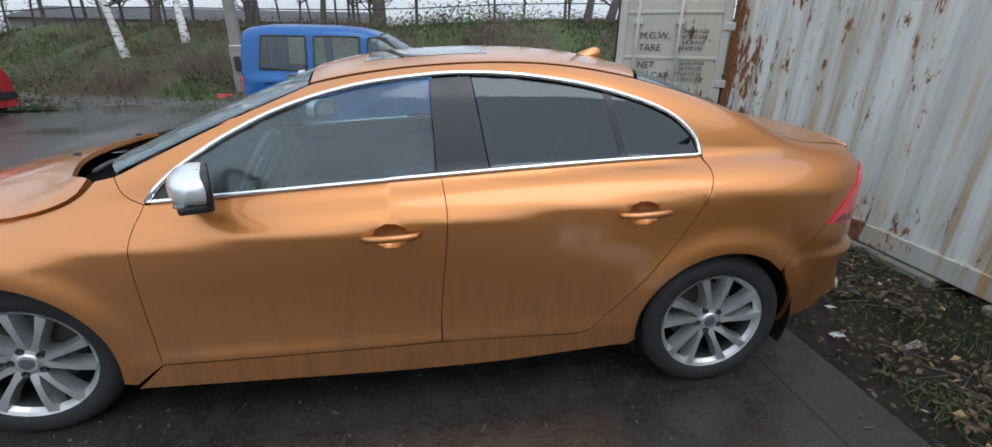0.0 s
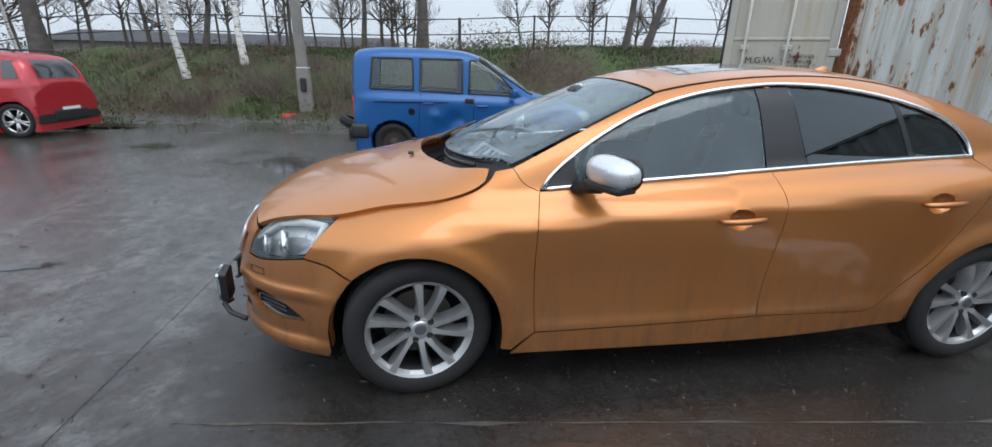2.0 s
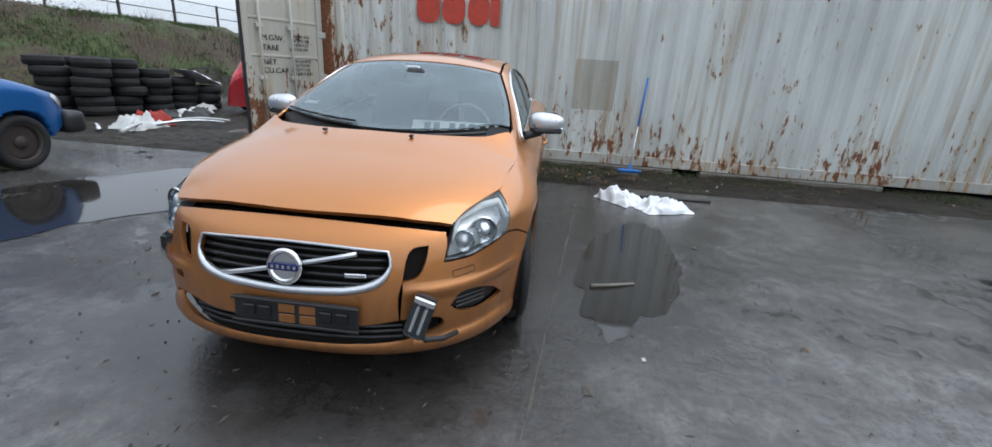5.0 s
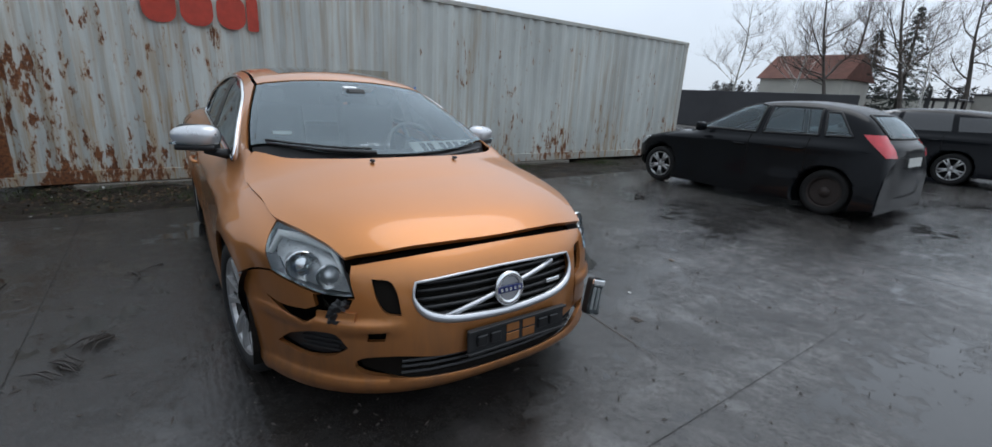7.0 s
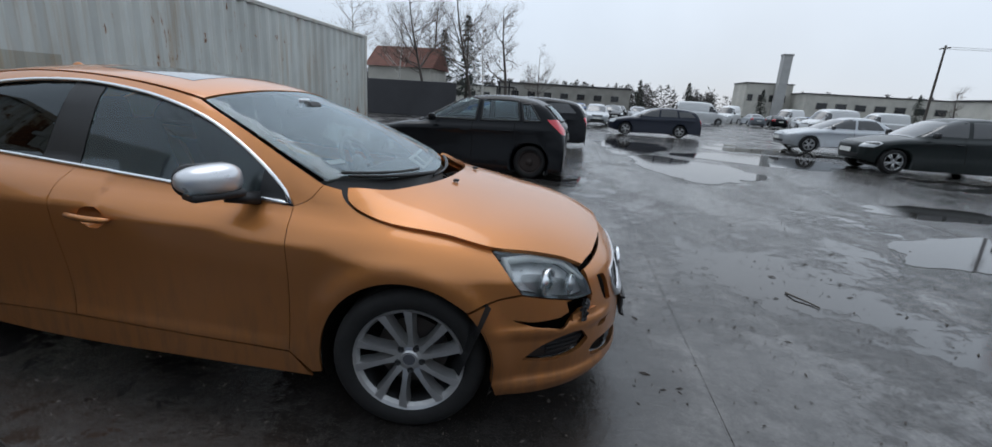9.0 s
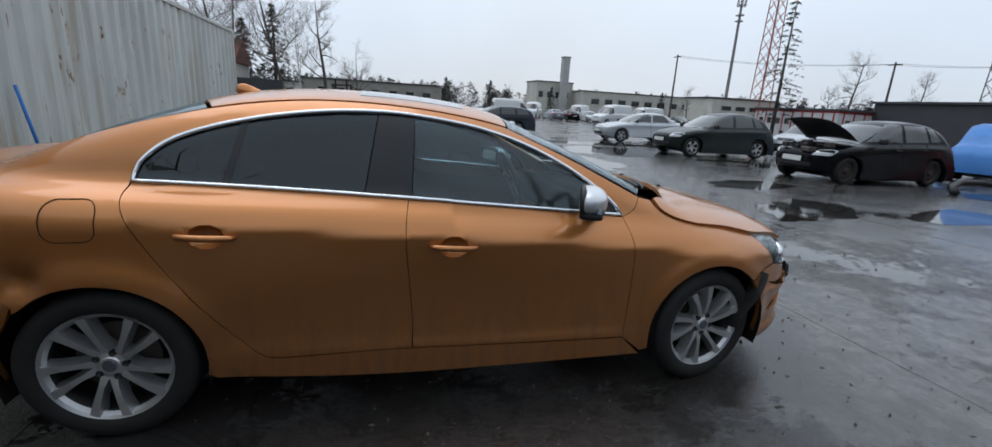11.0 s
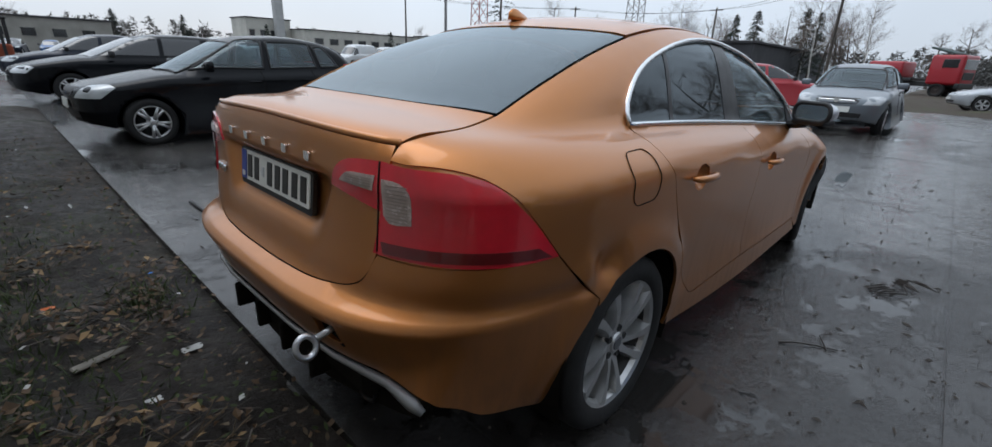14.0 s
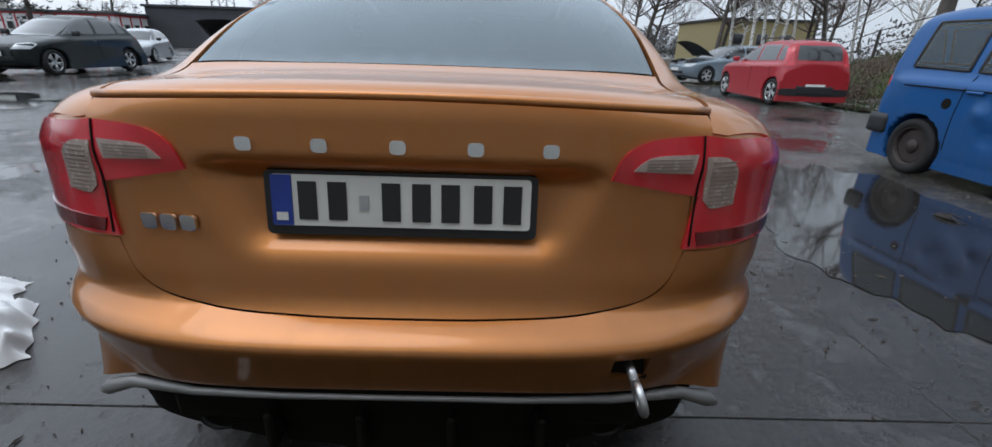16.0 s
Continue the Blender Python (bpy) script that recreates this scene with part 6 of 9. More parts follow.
# ---- other vehicles ----
def nets(f, lo, hi, h):
    """A smooth mesh of the surface f = 0 inside a box, with its normals."""
    n = [int(math.ceil((b - a) / h)) + 1 for a, b in zip(lo, hi)]
    ax = [a + np.arange(k) * h for a, k in zip(lo, n)]
    X, Y, Z = np.meshgrid(*ax, indexing="ij")
    Fv = f(X.ravel(), Y.ravel(), Z.ravel()).reshape(n)
    S = Fv < 0
    c = np.zeros([k - 1 for k in n] + [3])
    cnt = np.zeros([k - 1 for k in n])
    offs = [(i, j, k) for i in (0, 1) for j in (0, 1) for k in (0, 1)]
    for a in offs:
        for d in range(3):
            if a[d] == 0:
                b = tuple(v + (1 if q == d else 0) for q, v in enumerate(a))
                sa = tuple(slice(v, v + m - 1) for v, m in zip(a, n))
                sb = tuple(slice(v, v + m - 1) for v, m in zip(b, n))
                cross = S[sa] != S[sb]
                t = np.where(cross, Fv[sa] / np.where(cross, Fv[sa] - Fv[sb], 1), 0)
                for q in range(3):
                    c[..., q] += np.where(cross, a[q] + (t if q == d else 0), 0)
                cnt += cross
    live = cnt > 0
    ids = np.full(live.shape, -1)
    ids[live] = np.arange(live.sum())
    base = np.stack(np.nonzero(live), 1)
    P = (base + c[live] / cnt[live][:, None]) * h + np.array(lo)
    quads = []
    for d in range(3):
        e, g = (d + 1) % 3, (d + 2) % 3
        sa = [slice(None)] * 3
        sb = [slice(None)] * 3
        sa[d], sb[d] = slice(0, -1), slice(1, None)
        cross = S[tuple(sa)] != S[tuple(sb)]
        q = np.stack(np.nonzero(cross), 1)
        q = q[(q[:, e] >= 1) & (q[:, g] >= 1) & (q[:, e] < n[e] - 1) & (q[:, g] < n[g] - 1)]
        w = []
        for de, dg in ((-1, -1), (0, -1), (0, 0), (-1, 0)):
            k = q.copy()
            k[:, e] += de
            k[:, g] += dg
            w.append(ids[tuple(k.T)])
        w = np.stack(w, 1)
        inside = S[tuple(q.T)]
        w[~inside] = w[~inside][:, ::-1]
        quads.append(w[w.min(1) >= 0])
    quads = np.concatenate(quads)
    for _ in range(3):
        e = 0.01
        g = np.stack([(f(*(P + e * k).T) - f(*(P - e * k).T)) / (2 * e) for k in np.eye(3)], 1)
        v = f(*P.T)
        P = P - np.clip(v / np.maximum((g * g).sum(1), 0.2), -h, h)[:, None] * g * 0.8
    N = g / np.maximum(np.linalg.norm(g, axis=1, keepdims=True), 1e-9)
    return P, quads, N


def car_shape(length, width, height, wb, fo, top, roof, belt_z, tumble=0.34, nf=3.0, nr=3.6, arch=0.36, wz=0.31, sill=0.20, rin=0.6, dents=(), kick=0.22):
    """A closed car: top: (x, z) of bonnet and deck, roof: (x, z) of screen, roof and back; front at -x."""
    xf = -wb / 2 - fo
    xr = xf + length
    tc, rc = mono(*zip(*top)), mono(*zip(*roof))
    bl = spl(*zip(*belt_z))
    r0, r1 = roof[0][0], roof[-1][0]
    hw = width / 2
    prof = spl([-0.75, -0.5, -0.2, 0.0, 0.10, 0.17, 0.3], [hw * 0.90, hw * 0.965, hw, hw * 0.995, hw * 0.965, hw * 0.88, hw * 0.75])
    def f(x, y, z):
        hit = 0.0
        for dx, dz, dr, dd in dents:
            hit = hit + dd * np.exp(-((x - dx) ** 2 + (z - dz) ** 2) / dr ** 2) * (y > 0)
        y = np.abs(y)
        w = prof(z - bl(x) + 0.14)
        inset = 0.07 * np.clip((z - 0.5) / 0.5, 0, 1) ** 2 + 0.05 * np.clip((0.42 - z) / 0.22, 0, 1)
        uf = np.clip((-x + xf + 1.0) / (1.0 - inset * 1.3), 0, 1.4)
        ur = np.clip((x - xr + 0.9) / (0.9 - inset * rin), 0, 1.4)
        side = np.where(uf > 0, (uf ** nf + (y / w) ** nf) ** (1 / nf), np.where(ur > 0, (ur ** nr + (y / w) ** nr) ** (1 / nr), y / w))
        side = (side - 1) * w * 0.8 + hit
        deck = (z - tc(x) + 0.06 * (y / hw) ** 2.5) * 0.95
        low = np.maximum(smax(side, deck, 0.08), sill + kick * (np.maximum(x - xr + 0.5, 0) + np.maximum(xf + 0.45 - x, 0)) - z)
        bow = np.where(x < 0.3, 0.20, -0.12) * y * y * np.clip(np.abs(x - 0.3) / 0.5, 0, 1)
        over = np.maximum(r0 - x + bow, 0) + np.maximum(x - bow - r1, 0)
        gl = (z - rc(x - bow) + 3 * over + 0.05 * (y / 0.6) ** 2) * 0.85
        s = z - bl(x)
        wall = (y - hw * 0.90 + tumble * s + 0.12 * s * s) * 0.93
        g = np.maximum(smax(gl, wall, 0.12), x - xr + 0.03)
        b = smin(low, g, 0.04)
        for a in (-wb / 2, wb / 2):
            hole = np.maximum(np.hypot(x - a, z - wz) - arch, hw - 0.30 - y)
            b = np.maximum(b, -hole)
        return b
    return f, xf, xr, bl


def vehicle(name, label, m, paint, spec, windows, screen, back, h=0.05, carve=False, rims="five", wheel_r=0.31, lamps=(0.60, 0.72), tails=(0.75, 0.95), doors=(), strip=False, bumper=None, pane=None, open_bonnet=False, group="", rear_rims=None, skirt=None):
    """A parked vehicle > body, panes, lamps, plates, wheels, mirrors; its front at -x in its own frame."""
    car = tagged(empty(name, m), label, "van" if "van" in name else "car", group)
    f, xf, xr, bl = car_shape(**spec)
    hw, H, wb = spec["width"] / 2, spec["height"], spec["wb"]
    sk = Skin(f, zc=0.62, cf=xf + 0.95, cr=xr - 0.85, far=1.9)
    P, Q, N = nets(f, (xf - 0.1, -hw - 0.1, 0.1), (xr + 0.1, hw + 0.1, H + 0.1), h)
    pane = pane or M["dark_pane"]
    panes = []
    for w in windows:  # (x of the lower edge front and rear, x of the upper edge front and rear, z of the upper edge)
        a, b, c, d, zt = w
        e = [("s", a, float(bl(a)) + 0.045, 1), ("s", b, float(bl(b)) + 0.045, 1), ("s", d, zt - 0.0, 1), ("s", c, zt, 1)]
        panes.append(("side_window", e, "round"))
        panes.append(("side_window", flipped(e), "round"))
    x0, x1, ya, yb = screen
    panes.append(("windscreen", [("t", x0, -ya, 1), ("t", x1, -yb, 1), ("t", x1 - 0.06, 0.0), ("t", x1, yb, 1), ("t", x0, ya, 1), ("t", x0 - 0.12, 0.0)], "round"))
    if back[0] == "r":
        _, za, zb, ya, yb = back
        panes.append(("rear_windscreen", [("r", -ya, za, 1), ("r", ya, za, 1), ("r", yb, zb, 1), ("r", -yb, zb, 1)], "rear"))
    else:
        _, x0, x1, ya, yb = back
        panes.append(("rear_windscreen", [("t", x0, -ya, 1), ("t", x1, -yb, 1), ("t", x1, yb, 1), ("t", x0, ya, 1)], "round"))
    if carve:
        mid = P[Q].mean(1)
        gone = np.zeros(len(Q), bool)
        for nm, e, dom in panes:
            ring = sk.outline(e, dom, 0.05)
            uv = sk.uv(mid, dom)
            inside = within(uv, ring)
            if dom == "rear":
                inside &= mid[:, 0] > xr - 0.8
            gone |= inside
        Q = Q[~gone]
    body = link("body", mesh_of("body", P, Q, paint, True, None, N), car)
    for nm, e, dom in panes:
        if carve:
            ring = sk.outline(e, dom, 0.04)
            P3 = sk.at(ring, dom)
            part("window_seal", tube(bmesh.new(), P3 + sk.normal(P3) * 0.002, 0.016, 5, True), M["black"], body, "", True)
        try:
            skin_part(nm, sk.panel(nm, [e], dom, 0.09, 0.006, 0.012, 0.0), pane, car)
        except ValueError:
            pass
    for s in (-1, 1):
        l = [("f", s * hw * 0.52, lamps[0], 1), ("f", s * hw * 0.56, lamps[1], 1), ("f", s * hw * 0.80, lamps[1] + 0.02), ("f", s * hw * 0.90, lamps[1] - 0.01, 1), ("f", s * hw * 0.84, lamps[0], 1)]
        skin_part("headlight", sk.panel("lamp", [l], "front", 0.06, 0.008, 0.02, 0), M["lamp_clear"], car)
        l = [("r", s * hw * 0.70, tails[0], 1), ("r", s * hw * 0.70, tails[1], 1), ("r", s * hw * 0.90, tails[1], 1), ("r", s * hw * 0.93, tails[0], 1)]
        skin_part("tail_light", sk.panel("lamp", [l], "rear", 0.06, 0.008, 0.02, 0), M["lamp_red"], car)
        mz = float(bl(spec["roof"][0][0] + 0.5)) + 0.10
        mx = screen[0] + 0.32
        mirror = part("door_mirror", new_box((mx, s * (hw + 0.06), mz), (0.10, 0.18, 0.13), 0.035, None, 2), paint if h < 0.06 else M["black"], car, "", True)
        for dx in doors:
            p = sk.spot("s" if s < 0 else "S", dx, float(bl(dx)) - 0.13)
            part("door_handle", new_box((p[0], p[1] + s * 0.012, p[2]), (0.17, 0.035, 0.03), 0.01), M["black"] if strip else paint, car)
            # shut line beside the handle
            line = [sk.spot("s" if s < 0 else "S", dx + 0.13 + 0.02 * math.sin(z * 4), z) for z in np.linspace(0.33, float(bl(dx)) + 0.02, 7)]
            part("door_joint", tube(bmesh.new(), line, 0.005, 4), M["shell"], car)
        if strip:
            line = [sk.spot("s" if s < 0 else "S", x, 0.56) for x in np.linspace(-wb / 2 + 0.5, wb / 2 - 0.45, 12)]
            part("rub_strip", tube(bmesh.new(), line, 0.028, 5), M["black"], car)
        for a in (-wb / 2, wb / 2):
            wheel(car, (a, s * (hw - 0.115), wheel_r), s, wheel_r, wheel_r * 0.70, 0.19, 0.0, rear_rims if rear_rims and a > 0 else rims, a + s)
    g = [("f", 0.0, lamps[1] - 0.02), ("f", -hw * 0.45, lamps[1] - 0.02, 1), ("f", -hw * 0.40, lamps[0] + 0.01, 1), ("f", 0.0, lamps[0])]
    skin_part("grille", sk.panel("grille", [g + flipped(g[1:-1])], "front", 0.08, 0.006, 0.015, 0), M["black"], car)
    g = [("f", 0.0, 0.44), ("f", -hw * 0.55, 0.43, 1), ("f", -hw * 0.5, 0.28, 1), ("f", 0.0, 0.27)]
    skin_part("lower_grille", sk.panel("grille2", [g + flipped(g[1:-1])], "front", 0.08, 0.005, 0.015, 0), M["black"], car)
    for kind, z in (("f", 0.50), ("r", tails[0] - 0.06 if H < 1.6 else 0.50)):
        p = Vector(sk.spot(kind, 0.0, z))
        part("number_plate", slab(bmesh.new(), rounded(0.5, 0.11, 0.01), 0.01, facing(p + Vector((-0.006 if kind == "f" else 0.006, 0, 0)), (-1 if kind == "f" else 1, 0, 0.08))), M["plate"], car)
    if bumper:
        zb = skirt or 0.56
        for dom, kd in (("front", "f"), ("rear", "r")):
            b = [(kd, 0.0, zb), (kd, -hw * 0.75, zb), (("s"), xf + 0.42 if kd == "f" else xr - 0.40, zb - 0.02, 1), (("s"), xf + 0.45 if kd == "f" else xr - 0.42, 0.30, 1), (kd, -hw * 0.75, 0.27), (kd, 0.0, 0.26)]
            skin_part("bumper", sk.panel("bumper", [b + flipped(b[1:-1])], dom, 0.07, 0.018, 0.03, 0), bumper, car)
    under = new_box((xf + spec["length"] / 2, 0, 0.33), (spec["length"] - 1.2, hw * 1.2, 0.22), 0.05)
    part("underside", under, M["shell"], car)
    if open_bonnet:
        cw = screen[0] - 0.1
        L = cw - xf - 0.1
        hz = float(spl(*zip(*spec["top"]))(cw)) + 0.03
        bm = bmesh.new()
        n1, n2, rows_b = 9, 9, []
        for i in range(n1):  # a thin arched panel, swung up on its hinges
            s = i / (n1 - 1)
            row = []
            for j in range(n2):
                t = j / (n2 - 1) * 2 - 1
                w = hw * (0.80 - 0.14 * s ** 2)
                up = L * s * 0.62 - 0.10 * L * s * s
                row.append(bm.verts.new((cw - L * s * 0.86 - 0.03 * t * t * s, w * t, hz + up + 0.05 * (1 - t * t) - 0.05 * s ** 4)))
            rows_b.append(row)
        for a, b in zip(rows_b, rows_b[1:]):
            for j in range(n2 - 1):
                bm.faces.new((a[j], a[j + 1], b[j + 1], b[j]))
        bmesh.ops.solidify(bm, geom=list(bm.faces), thickness=0.025)
        part("open_bonnet", bm, M["black"], car, "raised bonnet, its dark underside showing", True)
        bay = part("engine_bay", new_box((xf + 0.60, 0, 0.66), (0.75, hw * 1.2, 0.22), 0.05), M["shell"], car)
        r4 = random.Random(int(abs(m[0][3]) * 10))
        for k in range(14):
            c = (xf + r4.uniform(0.05, 1.0), r4.uniform(-0.6, 0.6) * hw * 1.2, 0.74 + r4.uniform(-0.05, 0.10))
            part("engine_part", new_box(c, (r4.uniform(0.08, 0.28), r4.uniform(0.08, 0.25), r4.uniform(0.06, 0.16)), 0.02, None), M["disc"] if k % 3 == 0 else M["black"], bay)
        for k in range(6):
            a = Vector((xf + r4.uniform(0.0, 0.8), r4.uniform(-0.6, 0.6), 0.76))
            part("hose", tube(bmesh.new(), [a, a + Vector((0.15, r4.uniform(-0.2, 0.2), 0.10)), a + Vector((0.3, r4.uniform(-0.3, 0.3), 0.02))], 0.018, 5), M["black"], bay, "", True)
    return car


M["dark_pane"] = plain("dark_pane", (0.012, 0.014, 0.016), 0.14, var=0.2, coat=1.0)
M["lamp_clear"] = plain("lamp_glass", (0.52, 0.54, 0.55), 0.2, metal=0.3, var=0.3, coat=1.0)
P_BLUE = car_paint("blue_paint", (0.004, 0.080, 0.255), 0.15, 0.36, 0.10, 0.35, 0.25)
P_RED = car_paint("red_paint", (0.36, 0.006, 0.016), 0.05, 0.4, 0.2, 0.5)
P_BLACK = car_paint("black_paint", (0.005, 0.0058, 0.0075), 0.2, 0.26, 0.0, 0.25, 0.06)
P_NIGHT = car_paint("dark_blue_paint", (0.007, 0.011, 0.022), 0.2, 0.34, 0.03, 0.4, 0.1)
P_SILVER = car_paint("silver_paint", (0.42, 0.44, 0.46), 0.5, 0.35, 0.3)
P_GREY = car_paint("grey_paint", (0.13, 0.15, 0.17), 0.4, 0.35, 0.35)
P_ICE = car_paint("grey_blue_paint", (0.19, 0.24, 0.28), 0.4, 0.35, 0.3)
P_GREEN = car_paint("dark_green_paint", (0.009, 0.014, 0.014), 0.2, 0.45, 0.04, 0.55, 0.1)
P_WHITE = car_paint("white_paint", (0.62, 0.63, 0.63), 0.0, 0.4, 0.3)


def at(x, y, heading, scale=1.0, z=0.0):
    """A vehicle's pose: heading in degrees of its front, 0 towards +x."""
    return Matrix.Translation((x, y, z)) @ Matrix.Rotation(radians(heading) + math.pi, 4, "Z") @ Matrix.Diagonal((scale, scale, scale, 1))


VAN = dict(length=3.86, width=1.62, height=1.69, wb=2.46, fo=0.80, top=[(-2.4, 0.62), (-2.0, 0.75), (-1.72, 0.83), (-1.3, 0.97), (-1.0, 1.04), (0.0, 1.06), (1.5, 1.06), (2.2, 1.05)],
           roof=[(-1.35, 0.85), (-1.0, 1.05), (-0.7, 1.26), (-0.41, 1.44), (-0.12, 1.59), (0.2, 1.665), (0.7, 1.69), (1.3, 1.69), (1.7, 1.655), (1.80, 1.60), (1.9, 0.9)],
           belt_z=[(-2.3, 0.80), (-1.2, 0.92), (0.0, 0.985), (1.9, 1.06)], tumble=0.16, nr=6.0, arch=0.335, wz=0.29, sill=0.29, kick=0.5, rin=0.0, dents=[(0.30, 0.62, 0.10, 0.06), (0.46, 0.50, 0.08, 0.05), (0.14, 0.44, 0.08, 0.06), (-0.16, 0.42, 0.07, 0.05), (0.60, 0.70, 0.07, -0.02), (0.20, 0.55, 0.06, -0.03)])
HATCH = dict(length=3.85, width=1.66, height=1.44, wb=2.50, fo=0.72, top=[(-2.3, 0.60), (-1.9, 0.70), (-1.5, 0.80), (-1.0, 0.90), (0.0, 0.95), (1.2, 0.98), (1.9, 0.97), (2.2, 0.95)],
             roof=[(-1.25, 0.74), (-0.95, 0.90), (-0.55, 1.12), (-0.15, 1.32), (0.2, 1.41), (0.7, 1.435), (1.2, 1.39), (1.5, 1.29), (1.72, 1.10), (1.86, 0.92)],
             belt_z=[(-2.2, 0.74), (-1.0, 0.86), (0.2, 0.92), (1.8, 0.98)], tumble=0.32, nr=4.2, arch=0.335, wz=0.29, sill=0.20, rin=0.2)
WAGON = dict(length=4.65, width=1.74, height=1.47, wb=2.70, fo=0.90, top=[(-2.6, 0.58), (-2.2, 0.70), (-1.7, 0.84), (-1.05, 0.95), (0.0, 0.98), (1.6, 1.0), (2.2, 1.0), (2.7, 0.98)],
             roof=[(-1.4, 0.76), (-1.05, 0.95), (-0.6, 1.17), (-0.15, 1.36), (0.3, 1.445), (0.9, 1.465), (1.6, 1.43), (2.05, 1.35), (2.25, 1.20), (2.40, 0.98)],
             belt_z=[(-2.5, 0.78), (-1.0, 0.90), (0.2, 0.95), (2.3, 1.02)], tumble=0.33, nr=4.0, arch=0.345, wz=0.31)
SEDAN = dict(length=4.55, width=1.74, height=1.44, wb=2.66, fo=0.90, top=[(-2.6, 0.58), (-2.2, 0.69), (-1.7, 0.82), (-1.05, 0.93), (0.0, 0.97), (1.3, 1.0), (1.8, 1.02), (2.2, 1.01), (2.6, 0.95)],
             roof=[(-1.4, 0.74), (-1.05, 0.93), (-0.6, 1.15), (-0.15, 1.34), (0.3, 1.425), (0.75, 1.435), (1.15, 1.36), (1.5, 1.18), (1.85, 0.98)],
             belt_z=[(-2.5, 0.76), (-1.0, 0.89), (0.2, 0.93), (2.2, 0.99)], tumble=0.36, nr=3.4, arch=0.345, wz=0.31)
BOXY = dict(length=3.78, width=1.76, height=1.62, wb=2.55, fo=0.78, top=[(-2.4, 0.72), (-2.05, 0.84), (-1.6, 0.95), (-1.1, 1.03), (0.0, 1.06), (1.5, 1.1), (2.1, 1.1)],
            roof=[(-1.4, 0.86), (-1.1, 1.03), (-0.75, 1.24), (-0.4, 1.44), (-0.05, 1.56), (0.5, 1.61), (1.1, 1.60), (1.45, 1.56), (1.62, 1.42), (1.74, 1.0)],
            belt_z=[(-2.3, 0.86), (-1.0, 0.98), (0.2, 1.02), (2.0, 1.10)], tumble=0.24, nr=5.0, arch=0.36, wz=0.33, rin=0.0)
TRANS = dict(length=5.2, width=1.95, height=2.3, wb=3.2, fo=0.95, top=[(-2.8, 0.8), (-2.4, 0.95), (-2.0, 1.15), (-1.7, 1.25), (0.0, 1.3), (2.8, 1.3)],
             roof=[(-2.1, 1.0), (-1.7, 1.28), (-1.3, 1.7), (-0.9, 2.08), (-0.5, 2.25), (0.5, 2.3), (1.8, 2.3), (2.45, 2.26), (2.62, 1.9), (2.72, 1.1)],
             belt_z=[(-2.6, 1.05), (-1.5, 1.2), (2.6, 1.3)], tumble=0.10, nr=7.0, arch=0.38, wz=0.34)
w_hatch = [(-0.72, 0.22, -0.02, 0.26, 1.33), (0.32, 1.02, 0.34, 0.96, 1.33), (1.10, 1.40, 1.03, 1.18, 1.29)]
w_wagon = [(-0.80, 0.25, -0.02, 0.28, 1.36), (0.34, 1.18, 0.36, 1.12, 1.36), (1.28, 2.05, 1.22, 1.78, 1.30)]
w_sedan = [(-0.80, 0.22, -0.04, 0.25, 1.34), (0.31, 1.25, 0.33, 0.98, 1.32)]
w_van = [(-0.72, 0.08, -0.18, 0.06, 1.50), (0.18, 0.82, 0.18, 0.80, 1.52), (0.92, 1.55, 0.92, 1.50, 1.52)]
w_boxy = [(-0.78, 0.20, -0.22, 0.20, 1.46), (0.28, 1.12, 0.28, 1.08, 1.47), (1.20, 1.46, 1.18, 1.38, 1.44)]
w_trans = [(-1.45, -0.55, -1.0, -0.55, 1.85)]

blue_van = vehicle("blue_van", "dented bright blue small van with black bumpers and steel wheels", at(-0.67, 5.41, 0), P_BLUE, VAN, w_van, (-0.92, -0.10, 0.60, 0.56), ("r", 1.12, 1.52, 0.58, 0.50), 0.045, True, "steel", 0.29,
        lamps=(0.62, 0.76), tails=(0.62, 0.98), doors=(-0.12, 0.70), bumper=None, pane=M["van_pane"])
bm = bmesh.new()
lathe(bm, [(0.0, 0.012), (0.050, 0.012), (0.055, 0.004), (0.062, 0.004), (0.064, -0.02)], 20, "y", Matrix.Translation((0.95, 0.80, 0.76)))
part("fuel_cap", bm, M["shell"], blue_van, "round fuel cap")
part("rear_bumper", new_box((1.72, 0, 0.47), (0.26, 1.66, 0.22), 0.06, None, 3), M["black"], blue_van, "worn black plastic bumper", True)
part("front_bumper", new_box((-1.90, 0, 0.44), (0.26, 1.50, 0.26), 0.09, None, 3), M["black"], blue_van, "worn black plastic bumper", True)
part("sliding_rail", new_box((0.95, 0.815, 0.90), (1.1, 0.012, 0.012), 0.003), M["shell"], blue_van)
part("door_latch", new_box((0.08, 0.83, 0.93), (0.14, 0.03, 0.07), 0.012), M["black"], blue_van)
vehicle("black_hatchback", "black small hatchback with a mismatched steel rear wheel", at(0.02, -6.86, 0, 1.03), P_BLACK, HATCH, w_hatch, (-0.86, -0.12, 0.60, 0.50), ("r", 1.02, 1.28, 0.55, 0.45), 0.045, True, "five", 0.29,
        lamps=(0.58, 0.72), tails=(0.80, 1.05), doors=(0.05, 0.82), pane=M["window"], rear_rims="steel")
crossover = vehicle("red_crossover", "boxy bright red crossover with silver wheels and roof rails", at(-10.0, 7.78, 180, 0.94), P_RED, BOXY, w_boxy, (-0.98, -0.36, 0.64, 0.58), ("r", 1.12, 1.46, 0.56, 0.50), 0.05, False, "five", 0.33,
        lamps=(0.66, 0.82), tails=(0.98, 1.40), doors=(0.05, 0.95), bumper=M["black"], skirt=0.44)
